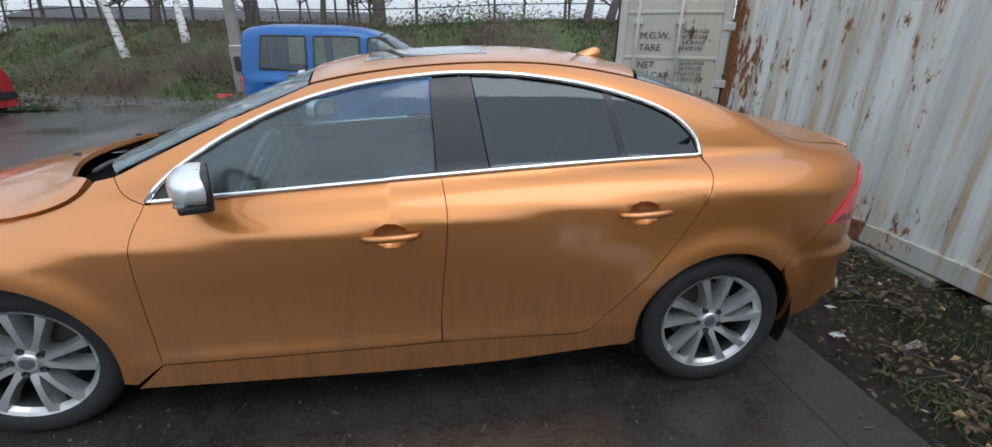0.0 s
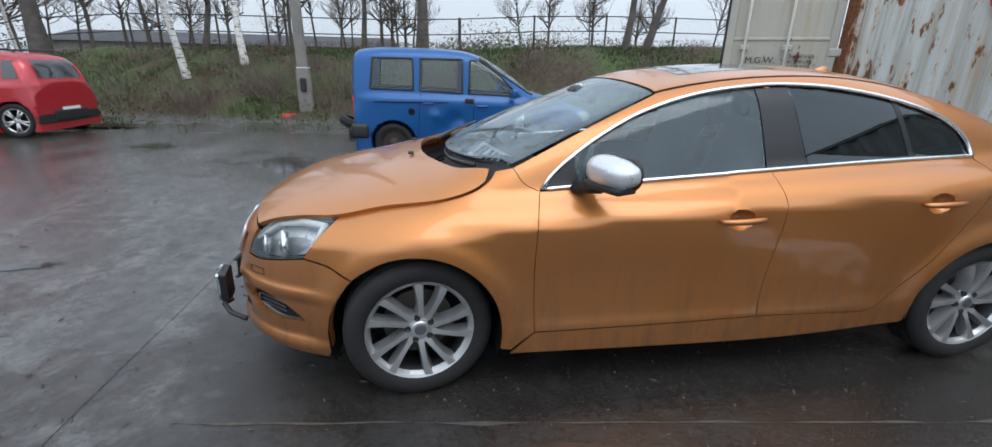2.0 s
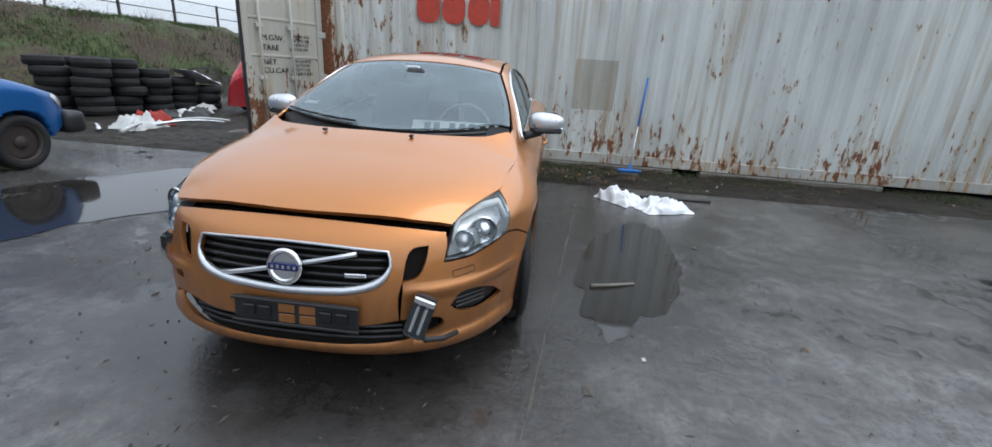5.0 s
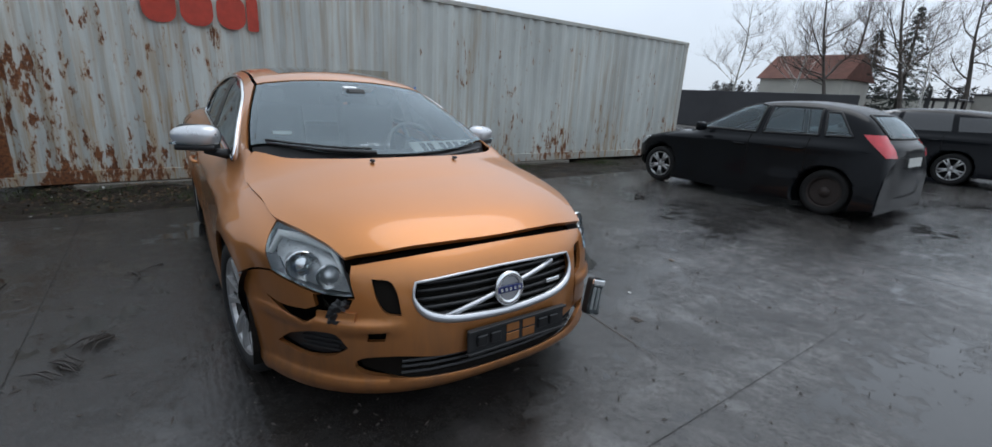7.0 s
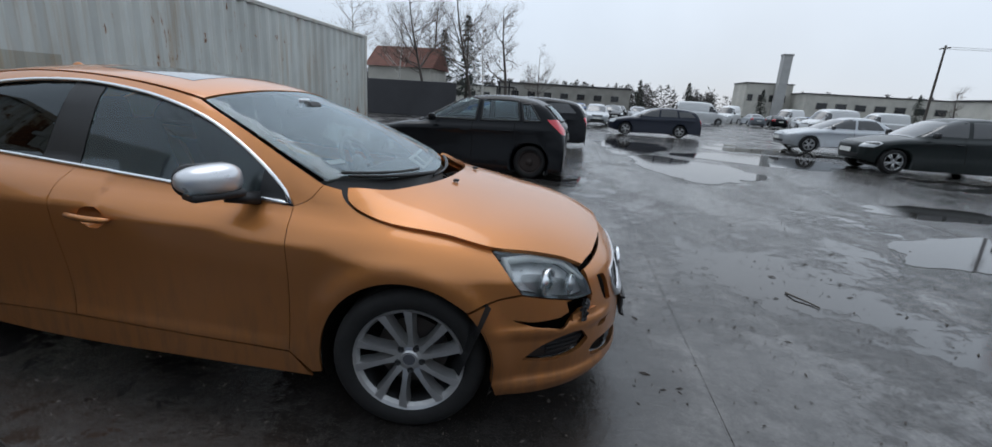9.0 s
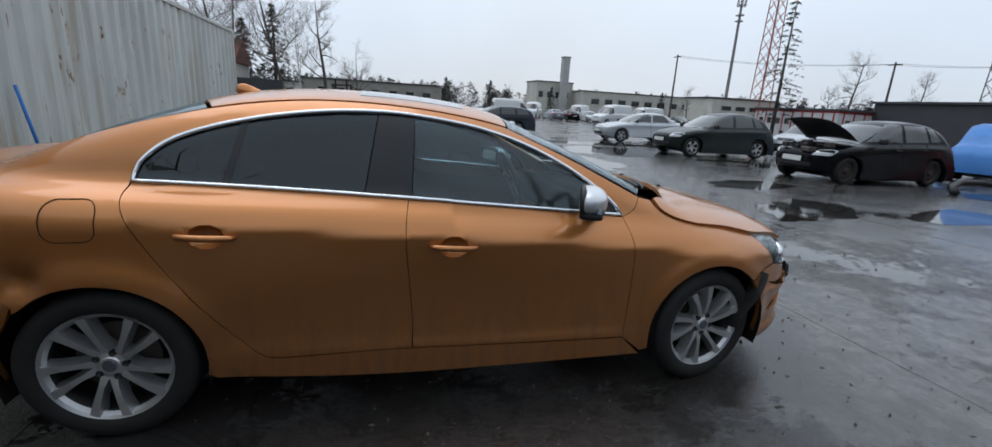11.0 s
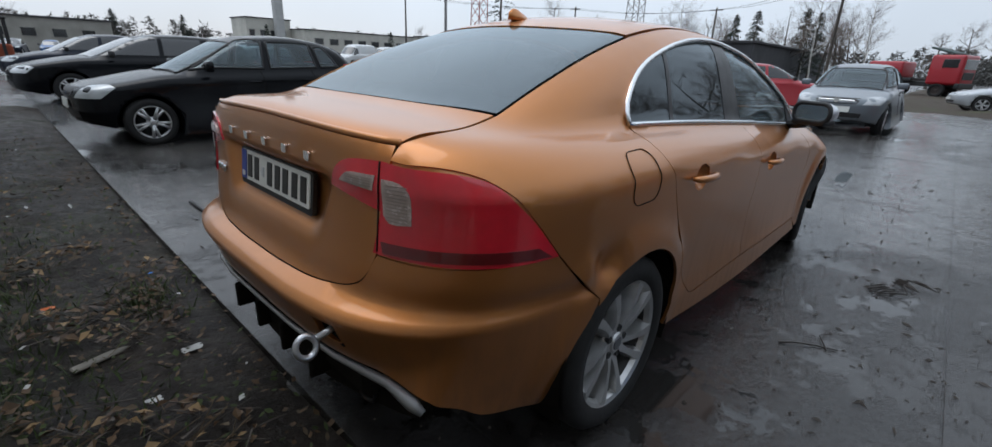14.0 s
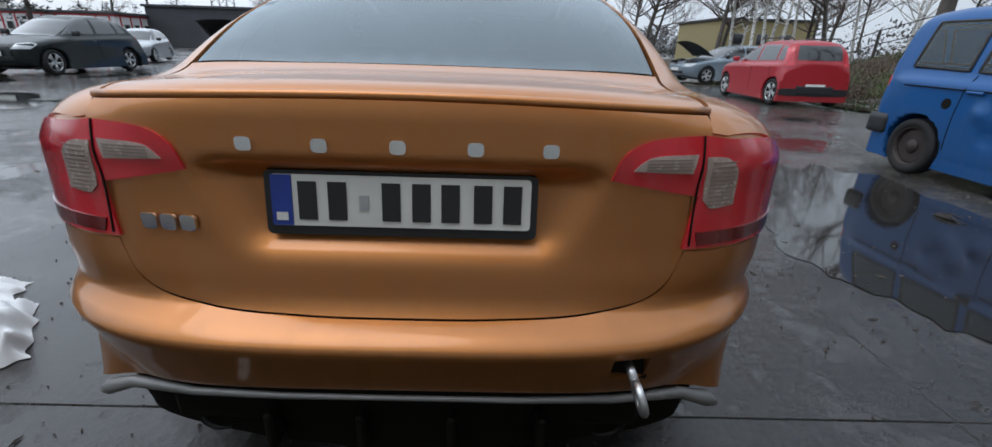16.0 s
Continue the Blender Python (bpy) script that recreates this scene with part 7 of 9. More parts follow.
part("bumper_insert", new_box((1.70, 0, 0.40), (0.10, 0.95, 0.22), 0.04, None, 2), M["black"], crossover, "black lower bumper insert")
for s_ in (-1, 1):
    part("roof_rail", tube(bmesh.new(), [(-0.1, s_ * 0.60, 1.60), (0.0, s_ * 0.60, 1.645), (1.3, s_ * 0.60, 1.64), (1.4, s_ * 0.60, 1.59)], 0.018, 6), M["black"], crossover)
vehicle("open_hatchback", "black hatchback without its nose, bonnet raised", at(-12.5, -7.15, 0, 1.14), P_BLACK, HATCH, w_hatch, (-0.86, -0.12, 0.60, 0.50), ("r", 1.02, 1.28, 0.55, 0.45), 0.06, False, "steel", 0.30, doors=(0.05, 0.82), open_bonnet=True)
vehicle("green_hatchback", "dark green hatchback parked on the wet yard", at(-12.5, -13.2, 0, 1.16), P_GREEN, HATCH, w_hatch, (-0.86, -0.12, 0.60, 0.50), ("r", 1.02, 1.28, 0.55, 0.45), 0.06, False, "five", 0.30, doors=(0.05,))
vehicle("silver_saloon", "silver saloon car parked beyond the puddles", at(-13.2, -19.8, 0, 1.06), P_SILVER, SEDAN, w_sedan, (-0.95, -0.12, 0.62, 0.54), ("t", 1.15, 1.6, 0.50, 0.56), 0.065, False, "five", 0.31, doors=(0.05, 0.95))
vehicle("black_estate", "black estate car parked in a row", at(0.05, -12.9, 0, 1.04), P_BLACK, WAGON, w_wagon, (-0.95, -0.12, 0.62, 0.54), ("r", 1.06, 1.32, 0.56, 0.46), 0.06, False, "five", 0.31, doors=(0.05, 0.98), tails=(0.70, 0.95))
vehicle("dark_hatchback", "dark hatchback at the end of a row", at(0.2, -19.6, 0, 1.08), P_NIGHT, HATCH, w_hatch, (-0.86, -0.12, 0.60, 0.50), ("r", 1.02, 1.28, 0.55, 0.45), 0.08, False, "five", 0.30)
vehicle("blue_estate", "dark blue estate car standing across the yard", at(-6.0, -23.2, 0, 0.98), P_NIGHT, WAGON, w_wagon, (-0.95, -0.12, 0.62, 0.54), ("r", 1.06, 1.32, 0.56, 0.46), 0.08, False, "five", 0.31, tails=(0.70, 0.95))
carrier = vehicle("grey_hatchback", "grey hatchback facing across the yard, bright bar in its grille", at(-12.3, -0.35, 0, 1.08), P_GREY, HATCH, w_hatch, (-0.86, -0.12, 0.60, 0.50), ("r", 1.02, 1.28, 0.55, 0.45), 0.05, True, "five", 0.30, lamps=(0.60, 0.74), doors=(0.05, 0.82), pane=M["window"])
part("grille_bar", new_box((-1.985, 0, 0.675), (0.03, 0.62, 0.030), 0.008), M["chrome"], carrier, "chrome grille bar")
part("grille_badge", slab(bmesh.new(), [(0.05 * math.cos(a), 0.05 * math.sin(a)) for a in np.arange(16) * math.tau / 16], 0.012, facing((-2.00, 0, 0.675), (-1, 0, 0.05))), M["chrome"], carrier)
vehicle("red_hatchback", "red hatchback standing between other cars", at(-17.6, -3.7, 120, 1.08), P_RED, HATCH, w_hatch, (-0.86, -0.12, 0.60, 0.50), ("r", 1.02, 1.28, 0.55, 0.45), 0.08)
vehicle("dark_crossover", "dark crossover seen from behind", at(-23.5, -7.3, 170), P_NIGHT, BOXY, w_boxy, (-0.98, -0.36, 0.64, 0.58), ("r", 1.16, 1.44, 0.60, 0.52), 0.09)
vehicle("silver_coupe", "silver saloon parked before the wood", at(-26.6, 3.5, -75), P_SILVER, SEDAN, w_sedan, (-0.95, -0.12, 0.62, 0.54), ("t", 1.15, 1.6, 0.50, 0.56), 0.08)
vehicle("grey_estate", "grey-blue estate car with its bonnet raised", at(-17.2, 9.7, -78), P_ICE, WAGON, w_wagon, (-0.95, -0.12, 0.62, 0.54), ("r", 1.06, 1.32, 0.56, 0.46), 0.06, False, "five", 0.31, doors=(0.05, 0.98), open_bonnet=True)
vehicle("red_estate", "red car standing behind the container", at(8.6, 6.0, 10, 1.0), P_RED, HATCH, w_hatch, (-0.86, -0.12, 0.60, 0.50), ("r", 1.02, 1.28, 0.55, 0.45), 0.07)
for nm, lb, x, y, hd, pt, sp, wn_, sc, bk in (
        ("silver_hatchback", "silver hatchback in the far rows", -3.6, -32.0, 90, P_SILVER, HATCH, w_hatch, (-0.86, -0.12, 0.60, 0.50), ("r", 1.02, 1.28, 0.55, 0.45)),
        ("black_saloon", "black saloon in the far rows", -5.6, -43.0, 90, P_BLACK, SEDAN, w_sedan, (-0.95, -0.12, 0.62, 0.54), ("t", 1.15, 1.6, 0.50, 0.56)),
        ("grey_saloon", "grey saloon in the far rows", -8.4, -47.0, 90, P_GREY, SEDAN, w_sedan, (-0.95, -0.12, 0.62, 0.54), ("t", 1.15, 1.6, 0.50, 0.56)),
        ("blue_hatchback", "blue hatchback in the far rows", 6.3, -38.5, 60, P_BLUE, HATCH, w_hatch, (-0.86, -0.12, 0.60, 0.50), ("r", 1.02, 1.28, 0.55, 0.45)),
        ("navy_estate", "dark blue estate in the far rows", 5.6, -47.0, 70, P_NIGHT, WAGON, w_wagon, (-0.95, -0.12, 0.62, 0.54), ("r", 1.06, 1.32, 0.56, 0.46)),
        ("white_hatchback", "white hatchback in the far rows", 2.4, -60.0, 80, P_WHITE, HATCH, w_hatch, (-0.86, -0.12, 0.60, 0.50), ("r", 1.02, 1.28, 0.55, 0.45)),
        ("pale_hatchback", "pale hatchback behind the parked cars", -20.5, -16.4, 20, P_SILVER, HATCH, w_hatch, (-0.86, -0.12, 0.60, 0.50), ("r", 1.02, 1.28, 0.55, 0.45)),
        ("white_van", "white panel van in the far rows", -15.5, -51.5, 178, P_WHITE, TRANS, w_trans, (-1.62, -0.92, 0.75, 0.70), ("r", 1.4, 1.9, 0.7, 0.65)),
        ("white_van", "white panel van in the far rows", -22.0, -64.0, 60, P_WHITE, TRANS, w_trans, (-1.62, -0.92, 0.75, 0.70), ("r", 1.4, 1.9, 0.7, 0.65)),
        ("white_van", "white panel van in the far rows", -30.0, -66.0, 40, P_WHITE, TRANS, w_trans, (-1.62, -0.92, 0.75, 0.70), ("r", 1.4, 1.9, 0.7, 0.65)),
        ("white_van", "white panel van in the far rows", -25.6, -46.5, 20, P_WHITE, TRANS, w_trans, (-1.62, -0.92, 0.75, 0.70), ("r", 1.4, 1.9, 0.7, 0.65)),
        ("white_van", "white panel van in the far rows", -33.0, -52.0, 10, P_WHITE, TRANS, w_trans, (-1.62, -0.92, 0.75, 0.70), ("r", 1.4, 1.9, 0.7, 0.65))):
    vehicle(nm, lb, at(x, y, hd), pt, sp, wn_, sc, bk, 0.11, wheel_r=0.31 if sp is not TRANS else 0.34, group="parked cars in the far rows", lamps=(0.6, 0.74) if sp is not TRANS else (0.8, 1.0))


far_pool = [o for o in scene.objects if o.parent is None and o.name.split(".")[0] in ("silver_hatchback", "black_saloon", "grey_saloon", "navy_estate", "blue_hatchback", "white_hatchback")]
rs = random.Random(21)
for i in range(22):  # further cars in loose rows before the works
    src = far_pool[i % len(far_pool)]
    x, y = -46 + 2.9 * (i % 18) + rs.uniform(-0.4, 0.4), -58 - 9 * (i // 9) + rs.uniform(-1, 1)
    copy_thing(src, Matrix.Translation((x, y, 0)) @ Matrix.Rotation(radians(rs.choice((90, 90, 270, 80))) + math.pi, 4, "Z"))


# ---- trees, fence, buildings, masts ----
# bark lightened somewhat, distance haze put into its colour
M["bark"] = plain("dark_bark", (0.115, 0.098, 0.085), 0.9, var=0.5, scale=5, bump=0.4, fine=30)
M["twig"] = plain("twigs", (0.17, 0.130, 0.108), 0.9, var=0.4)
kb = Nodes("birch_bark")
bk = kb.ramp(kb.noise(9, 5, 0.7, (0.6, 0.6, 3.0)), (0.52, 0.0), (0.60, 1.0))
kb.put(Base_Color=kb.mix(bk, (0.58, 0.56, 0.52, 1), (0.035, 0.030, 0.028, 1)), Roughness=0.8)
M["birch"] = kb.m
M["needles"] = plain("pine_needles", (0.030, 0.042, 0.030), 0.9, var=0.5, scale=3)
# far wood paler than real branches: the grey includes painted haze
M["wood_far"] = plain("far_wood", (0.115, 0.112, 0.105), 1.0, var=0.45, scale=0.25)
M["grass"] = plain("grass_blades", (0.060, 0.092, 0.024), 0.8, var=0.45, scale=1.2)
M["stalk"] = plain("dry_stalks", (0.115, 0.082, 0.050), 0.9, var=0.5, scale=1.5)
M["post"] = plain("fence_steel", (0.045, 0.040, 0.037), 0.7, var=0.4)
M["conc_pole"] = plain("pole_concrete", (0.24, 0.22, 0.20), 0.85, var=0.35, scale=3, bump=0.3)
M["red_tub"] = plain("red_plastic", (0.60, 0.035, 0.02), 0.4)
M["pale_concrete"] = plain("pale_concrete", (0.46, 0.46, 0.45), 0.85, var=0.2, scale=0.6)
M["render_wall"] = plain("pale_render", (0.58, 0.56, 0.50), 0.9, var=0.25, scale=0.5)
M["grey_wall"] = plain("grey_render", (0.34, 0.325, 0.29), 0.9, var=0.3, scale=0.5)
M["roof_dark"] = plain("tarred_roof", (0.055, 0.055, 0.060), 0.8, var=0.3, scale=0.4)
M["roof_red"] = plain("clay_tiles", (0.17, 0.068, 0.048), 0.85, var=0.35, scale=1.5)
M["panel_white"] = plain("white_panels", (0.62, 0.62, 0.62), 0.5, var=0.15, scale=1)
M["panel_red"] = plain("red_frames", (0.42, 0.03, 0.03), 0.5, var=0.2)
M["mast"] = plain("mast_steel", (0.26, 0.25, 0.25), 0.6, metal=0.3)
M["mast_red"] = plain("mast_red", (0.36, 0.10, 0.08), 0.6)


def land_z(x, y):
    return float(bank_height(np.array([x]), np.array([y]))[0]) - 0.05


def limbs(bm_t, bm_w, p, d, length, r, depth, rs, up=0.25, spread=0.55, wig=0.18):
    """A limb and what grows from it: thick ones to one mesh, twigs to the other."""
    n = 5 if depth > 1 else 3
    pts, q, e = [p.copy()], p.copy(), d.copy()
    for _ in range(n):
        e = (e + Vector((rs.gauss(0, wig), rs.gauss(0, wig), rs.gauss(0, wig) + up * 0.15))).normalized()
        q = q + e * (length / n)
        pts.append(q.copy())
    rr = [r * (1 - 0.62 * i / n) for i in range(n + 1)]
    tube(bm_t if r > 0.028 else bm_w, pts, rr, 7 if r > 0.05 else (4 if r > 0.02 else 3), cap=False)
    if depth <= 0:
        return
    k = rs.randint(4, 6) if depth > 1 else rs.randint(4, 7)
    for i in range(k):
        t = rs.uniform(0.30, 1.0)
        j = min(int(t * n), n - 1)
        b = pts[j].lerp(pts[j + 1], t * n - j)
        side = Vector((rs.gauss(0, 1), rs.gauss(0, 1), rs.gauss(0.25, 0.4))).normalized()
        nd = (e * (1 - spread) + side * spread + Vector((0, 0, up))).normalized()
        limbs(bm_t, bm_w, b, nd, length * rs.uniform(0.42, 0.68), rr[j] * rs.uniform(0.45, 0.62), depth - 1, rs, up, spread, wig)


def bare_tree(name, label, x, y, h, r, seed, lean=(0, 0), bark=None, depth=3, up=0.25, z=None):
    """tree > trunk, crown."""
    rs = random.Random(seed)
    t = tagged(empty(name, Matrix.Translation((x, y, land_z(x, y) - 0.05 if z is None else z))), label, "tree")
    a, b = bmesh.new(), bmesh.new()
    d = Vector((lean[0], lean[1], 1)).normalized()
    pts = [Vector((0, 0, 0))]
    n = 8
    e = d.copy()
    for i in range(n):
        e = (e + Vector((rs.gauss(0, 0.05), rs.gauss(0, 0.05), 0.05))).normalized()
        pts.append(pts[-1] + e * h / n)
    rr = [r * (1.25 if i == 0 else 1 - 0.85 * i / n) for i in range(n + 1)]
    tube(a, pts, rr, 9, cap=False)
    for i in range(9 + depth * 3):
        s = rs.uniform(0.28, 0.98)
        j = min(int(s * n), n - 1)
        p = pts[j].lerp(pts[j + 1], s * n - j)
        w = rs.uniform(0, math.tau)
        nd = Vector((math.cos(w), math.sin(w), rs.uniform(0.25, 1.0))).normalized()
        limbs(a, b, p, nd, h * rs.uniform(0.20, 0.36) * (1.15 - 0.6 * s), rr[j] * rs.uniform(0.35, 0.55), depth - 1, rs, up)
    part("trunk", a, bark or M["bark"], t, "", True)
    part("crown", b, M["twig"], t)
    return t


tree_a = bare_tree("bare_tree", "leafless dark tree on the bank behind the fence", -13.7, 15.0, 9.0, 0.26, 11, (0.02, 0), None, 3)
bare_tree("birch_tree", "leaning white-barked birch on the bank", -8.33, 12.5, 8.0, 0.10, 5, (-0.10, 0.06), M["birch"], 2)
bare_tree("birch_tree", "leaning white-barked birch on the bank", -6.8, 12.8, 8.0, 0.10, 8, (-0.16, 0.05), M["birch"], 2)
bare_tree("bare_tree", "single dark trunk beside the fence", -1.64, 15.5, 9.5, 0.22, 21, (0.0, 0.0), None, 3)
bare_tree("bare_tree", "thin leaning trunk on the bank", 5.2, 13.5, 8.0, 0.12, 31, (0.12, 0.0), None, 2)
bare_tree("bare_tree", "thin leaning trunk on the bank", 5.95, 13.5, 8.5, 0.13, 33, (0.34, 0.0), None, 2)
bare_tree("bare_tree", "multi-branched leafless tree behind the fence", -4.0, 18.0, 6.5, 0.12, 41, (0.05, 0.0), None, 3)
bare_tree("bare_tree", "multi-branched leafless tree behind the fence", -9.6, 17.0, 6.0, 0.12, 43, (0.1, 0.0), None, 3)
tree_b = bare_tree("bare_tree", "tall leafless tree in the wood", -30.0, 10.0, 11.0, 0.16, 51, (0.06, 0.02), None, 4)
tree_c = bare_tree("birch_tree", "tall leafless birch in the wood", -28.0, 15.0, 11.0, 0.11, 53, (0.03, 0.02), M["birch"], 4)
tree_d = bare_tree("bare_tree", "broad leafless tree in the distance", -56.0, -44.0, 9.0, 0.20, 61, (0, 0), None, 4, 0.15, 0)
rs = random.Random(77)
for i in range(26):
    src = (tree_b, tree_c, tree_b, tree_c)[i % 4]
    x, y = -24 - 22 * rs.random(), 4 + 26 * rs.random()
    if x > -29 and y < 8:
        y += 8
    t = copy_thing(src, Matrix.Translation((x, y, -0.1)) @ Matrix.Rotation(rs.uniform(0, 6.28), 4, "Z") @ Matrix.Diagonal((1, 1, rs.uniform(0.8, 1.2), 1)))
    tagged(t, group="trees of the wood")
for i in range(34):
    x = -22 + (40 if i < 14 else 20) * rs.random()
    t = copy_thing((tree_a, tree_b)[i % 2], Matrix.Translation((x, 17.5 + 9 * rs.random(), 1.4)) @ Matrix.Rotation(rs.uniform(0, 6.28), 4, "Z") @ Matrix.Diagonal((0.34, 0.34, rs.uniform(0.38, 0.7), 1)))
    tagged(t, "thin leafless tree behind the fence", group="trees behind the fence")
for x, y, s in ((11.5, -40, 1.0), (8.5, -46, 1.15), (4.6, -44, 1.0), (15, -42, 0.9), (18, -38, 0.9), (6.6, -42, 0.8), (2.0, -52, 0.6), (13, -48, 1.1)):
    t = copy_thing((tree_c, tree_d, tree_b)[int(x) % 3], Matrix.Translation((x, y, -0.05)) @ Matrix.Rotation(x * 2.1, 4, "Z") @ Matrix.Diagonal((s, s, s, 1)))
    tagged(t, "leafless tree beyond the container", group="trees beyond the container")
for x, y, s in ((-62, -40, 0.8), (-66, -55, 0.7), (-80, -36, 0.9), (-88, -30, 0.8), (-60, -22, 0.7), (-70, -14, 0.8), (-48, -64, 0.6)):
    t = copy_thing(tree_d, Matrix.Translation((x, y, 0)) @ Matrix.Rotation(x, 4, "Z") @ Matrix.Diagonal((s, s, s, 1)))
    tagged(t, "broad leafless tree behind the buildings", group="trees behind the buildings")

for i in range(26):  # the thin wood beyond the lorry
    x, y = -54 - 26 * rs.random(), -34 + 48 * rs.random()
    t = copy_thing((tree_c, tree_d, tree_b)[i % 3], Matrix.Translation((x, y, 0)) @ Matrix.Rotation(rs.uniform(0, 6.28), 4, "Z") @ Matrix.Diagonal((0.8, 0.8, rs.uniform(0.6, 0.95), 1)))
    tagged(t, "leafless tree at the far edge of the yard", group="trees at the far edge")


def conifer(name, label, x, y, h, r0, seed, thin=0.5):
    """tree > trunk, crown of drooping sprays."""
    rs = random.Random(seed)
    t = tagged(empty(name, Matrix.Translation((x, y, -0.05))), label, "tree")
    part("trunk", tube(bmesh.new(), [(0, 0, 0), (0.05, 0, h * 0.5), (0, 0.05, h)], [0.22, 0.13, 0.03], 8), M["bark"], t, "", True)
    v, f = [], []
    z = h * 0.16
    while z < h * 0.985:
        R = r0 * (1 - z / h) ** 0.8 + 0.15
        for k in range(7):
            if rs.random() < thin * 0.5:
                continue
            a = rs.uniform(0, math.tau)
            L = R * rs.uniform(0.55, 1.1)
            for j in range(int(10 + 8 * L)):
                s = rs.uniform(0.25, 1.0)
                c = Vector((math.cos(a) * L * s, math.sin(a) * L * s, z - 0.22 * L * s * s + rs.gauss(0, 0.06)))
                e = Vector((rs.gauss(0, 1), rs.gauss(0, 1), rs.gauss(-0.4, 0.6))).normalized() * rs.uniform(0.14, 0.30)
                g = e.orthogonal().normalized() * rs.uniform(0.03, 0.07)
                i = len(v)
                v += [c - g, c + g, c + e]
                f.append((i, i + 1, i + 2))
        z += h * 0.030 * rs.uniform(0.7, 1.4)
    link("crown", mesh_of("crown", v, f, M["needles"]), t)
    return t


con_a = conifer("conifer_tree", "tall sparse conifer above the yard", -44.0, -42.5, 15.5, 3.0, 3, 0.75)
con_b = conifer("pine_tree", "dark pine in the distance", -70, -20, 9.0, 2.6, 5, 0.2)
for x, y, s in ((-74, -24, 1), (-66, -12, 0.9), (-78, -16, 1.1), (10, -50, 1.1), (14, -55, 1.0), (-60, -90, 0.7), (-30, -125, 0.9), (-45, -118, 0.8), (-20, -140, 1.0)):
    tagged(copy_thing(con_b, Matrix.Translation((x, y, 0)) @ Matrix.Rotation(x, 4, "Z") @ Matrix.Diagonal((s, s, s, 1))), "dark pine in the distance", group="distant pines")

# the far woods round the horizon, one dark ragged band of small sprays
v, f = [], []
rs = random.Random(12)
for i in range(760):
    a = rs.uniform(radians(-205), radians(-60)) if i < 580 else rs.uniform(radians(40), radians(160))
    R = rs.uniform(150, 230) if i < 580 else rs.uniform(70, 120)
    h = (R * rs.uniform(0.030, 0.052)) if i < 580 else R * rs.uniform(0.03, 0.07)
    cx, cy = R * math.cos(a), R * math.sin(a)
    near_by = 0.35 if i >= 580 else 0.55
    for k in range(70 if i >= 580 else 220):
        t = rs.random() ** 1.35
        w = (1 - t) ** 0.7 * 3.6 + 0.35
        c = Vector((cx + rs.gauss(0, w * 0.5), cy + rs.gauss(0, w * 0.5), h * t))
        e = Vector((rs.gauss(0, 1), rs.gauss(0, 1), rs.gauss(0.5, 0.8))) * rs.uniform(0.5, 1.3) * near_by
        g = e.orthogonal().normalized() * rs.uniform(0.2, 0.5) * near_by
        j = len(v)
        v += [c - g, c + g, c + e]
        f.append((j, j + 1, j + 2))
tagged(link("far_woods", mesh_of("far_woods", v, f, M["wood_far"])), "dark ragged woods along the horizon", "trees", kind="stuff")

# scrub and grass on the bank
v, f, idx = [], [], []
rs = random.Random(31)
for i in range(21000):
    x, y = rs.uniform(-18, 15), rs.uniform(8.6, 15.2)
    z = land_z(x, y)
    if z < 0.02 and rs.random() < 0.82:
        continue
    g = noise.fractal(Vector((x * 0.5, y * 0.5, 2.0)), 1.0, 2.0, 3) + (0.25 if y > 12.6 or z < 0.35 else -0.12) + (0.5 if x > 3 else 0)
    green = g > 0.20
    hgt = rs.uniform(0.06, 0.20) if green else rs.uniform(0.15, 0.62)
    for k in range(3 if green else 1):
        b = Vector((x + rs.gauss(0, 0.05), y + rs.gauss(0, 0.05), z - 0.02))
        tip = b + Vector((rs.gauss(0, 0.30) * hgt, rs.gauss(0, 0.30) * hgt, hgt))
        w = Vector((rs.gauss(0, 1), rs.gauss(0, 1), 0)).normalized() * (0.016 if green else 0.007)
        j = len(v)
        v += [b - w, b + w, tip]
        f.append((j, j + 1, j + 2))
        idx.append(0 if green else 1)
tagged(link("bank_scrub", mesh_of("bank_scrub", v, f, [M["grass"], M["stalk"]], False, idx)), "dry stalks and grass on the bank", "grass", kind="stuff")
# bramble leaves in clumps over the bank
v, f, idx = [], [], []
for i in range(1500):
    cx, cy = rs.uniform(-18, 9), rs.uniform(9.4, 15.0)
    n0 = noise.fractal(Vector((cx * 0.45, cy * 0.45, 6.0)), 1.0, 2.0, 3)
    if n0 < -0.15:
        continue
    tint = rs.choice((0, 0, 1, 2)) if n0 < 0.3 else rs.choice((0, 1, 3, 3))
    for k in range(14):
        h = rs.uniform(0.0, 0.34)
        x, y = cx + rs.gauss(0, 0.20), cy + rs.gauss(0, 0.20)
        c = Vector((x, y, land_z(cx, cy) + h))
        e = Vector((rs.gauss(0, 1), rs.gauss(0, 1), rs.gauss(0, 0.6))).normalized() * rs.uniform(0.015, 0.042)
        g = e.orthogonal().normalized() * rs.uniform(0.012, 0.028)
        j = len(v)
        v += [c - e, c + g, c + e, c - g]
        f.append((j, j + 1, j + 2, j + 3))
        idx.append(tint)
tagged(link("bramble_leaves", mesh_of("bramble_leaves", v, f, [plain("dead_bramble", (0.085, 0.045, 0.025), 0.9), M["stalk"], plain("dark_bramble", (0.050, 0.034, 0.022), 0.9), M["grass"]], False, idx)), "brown bramble leaves over the bank", "bramble", kind="stuff")
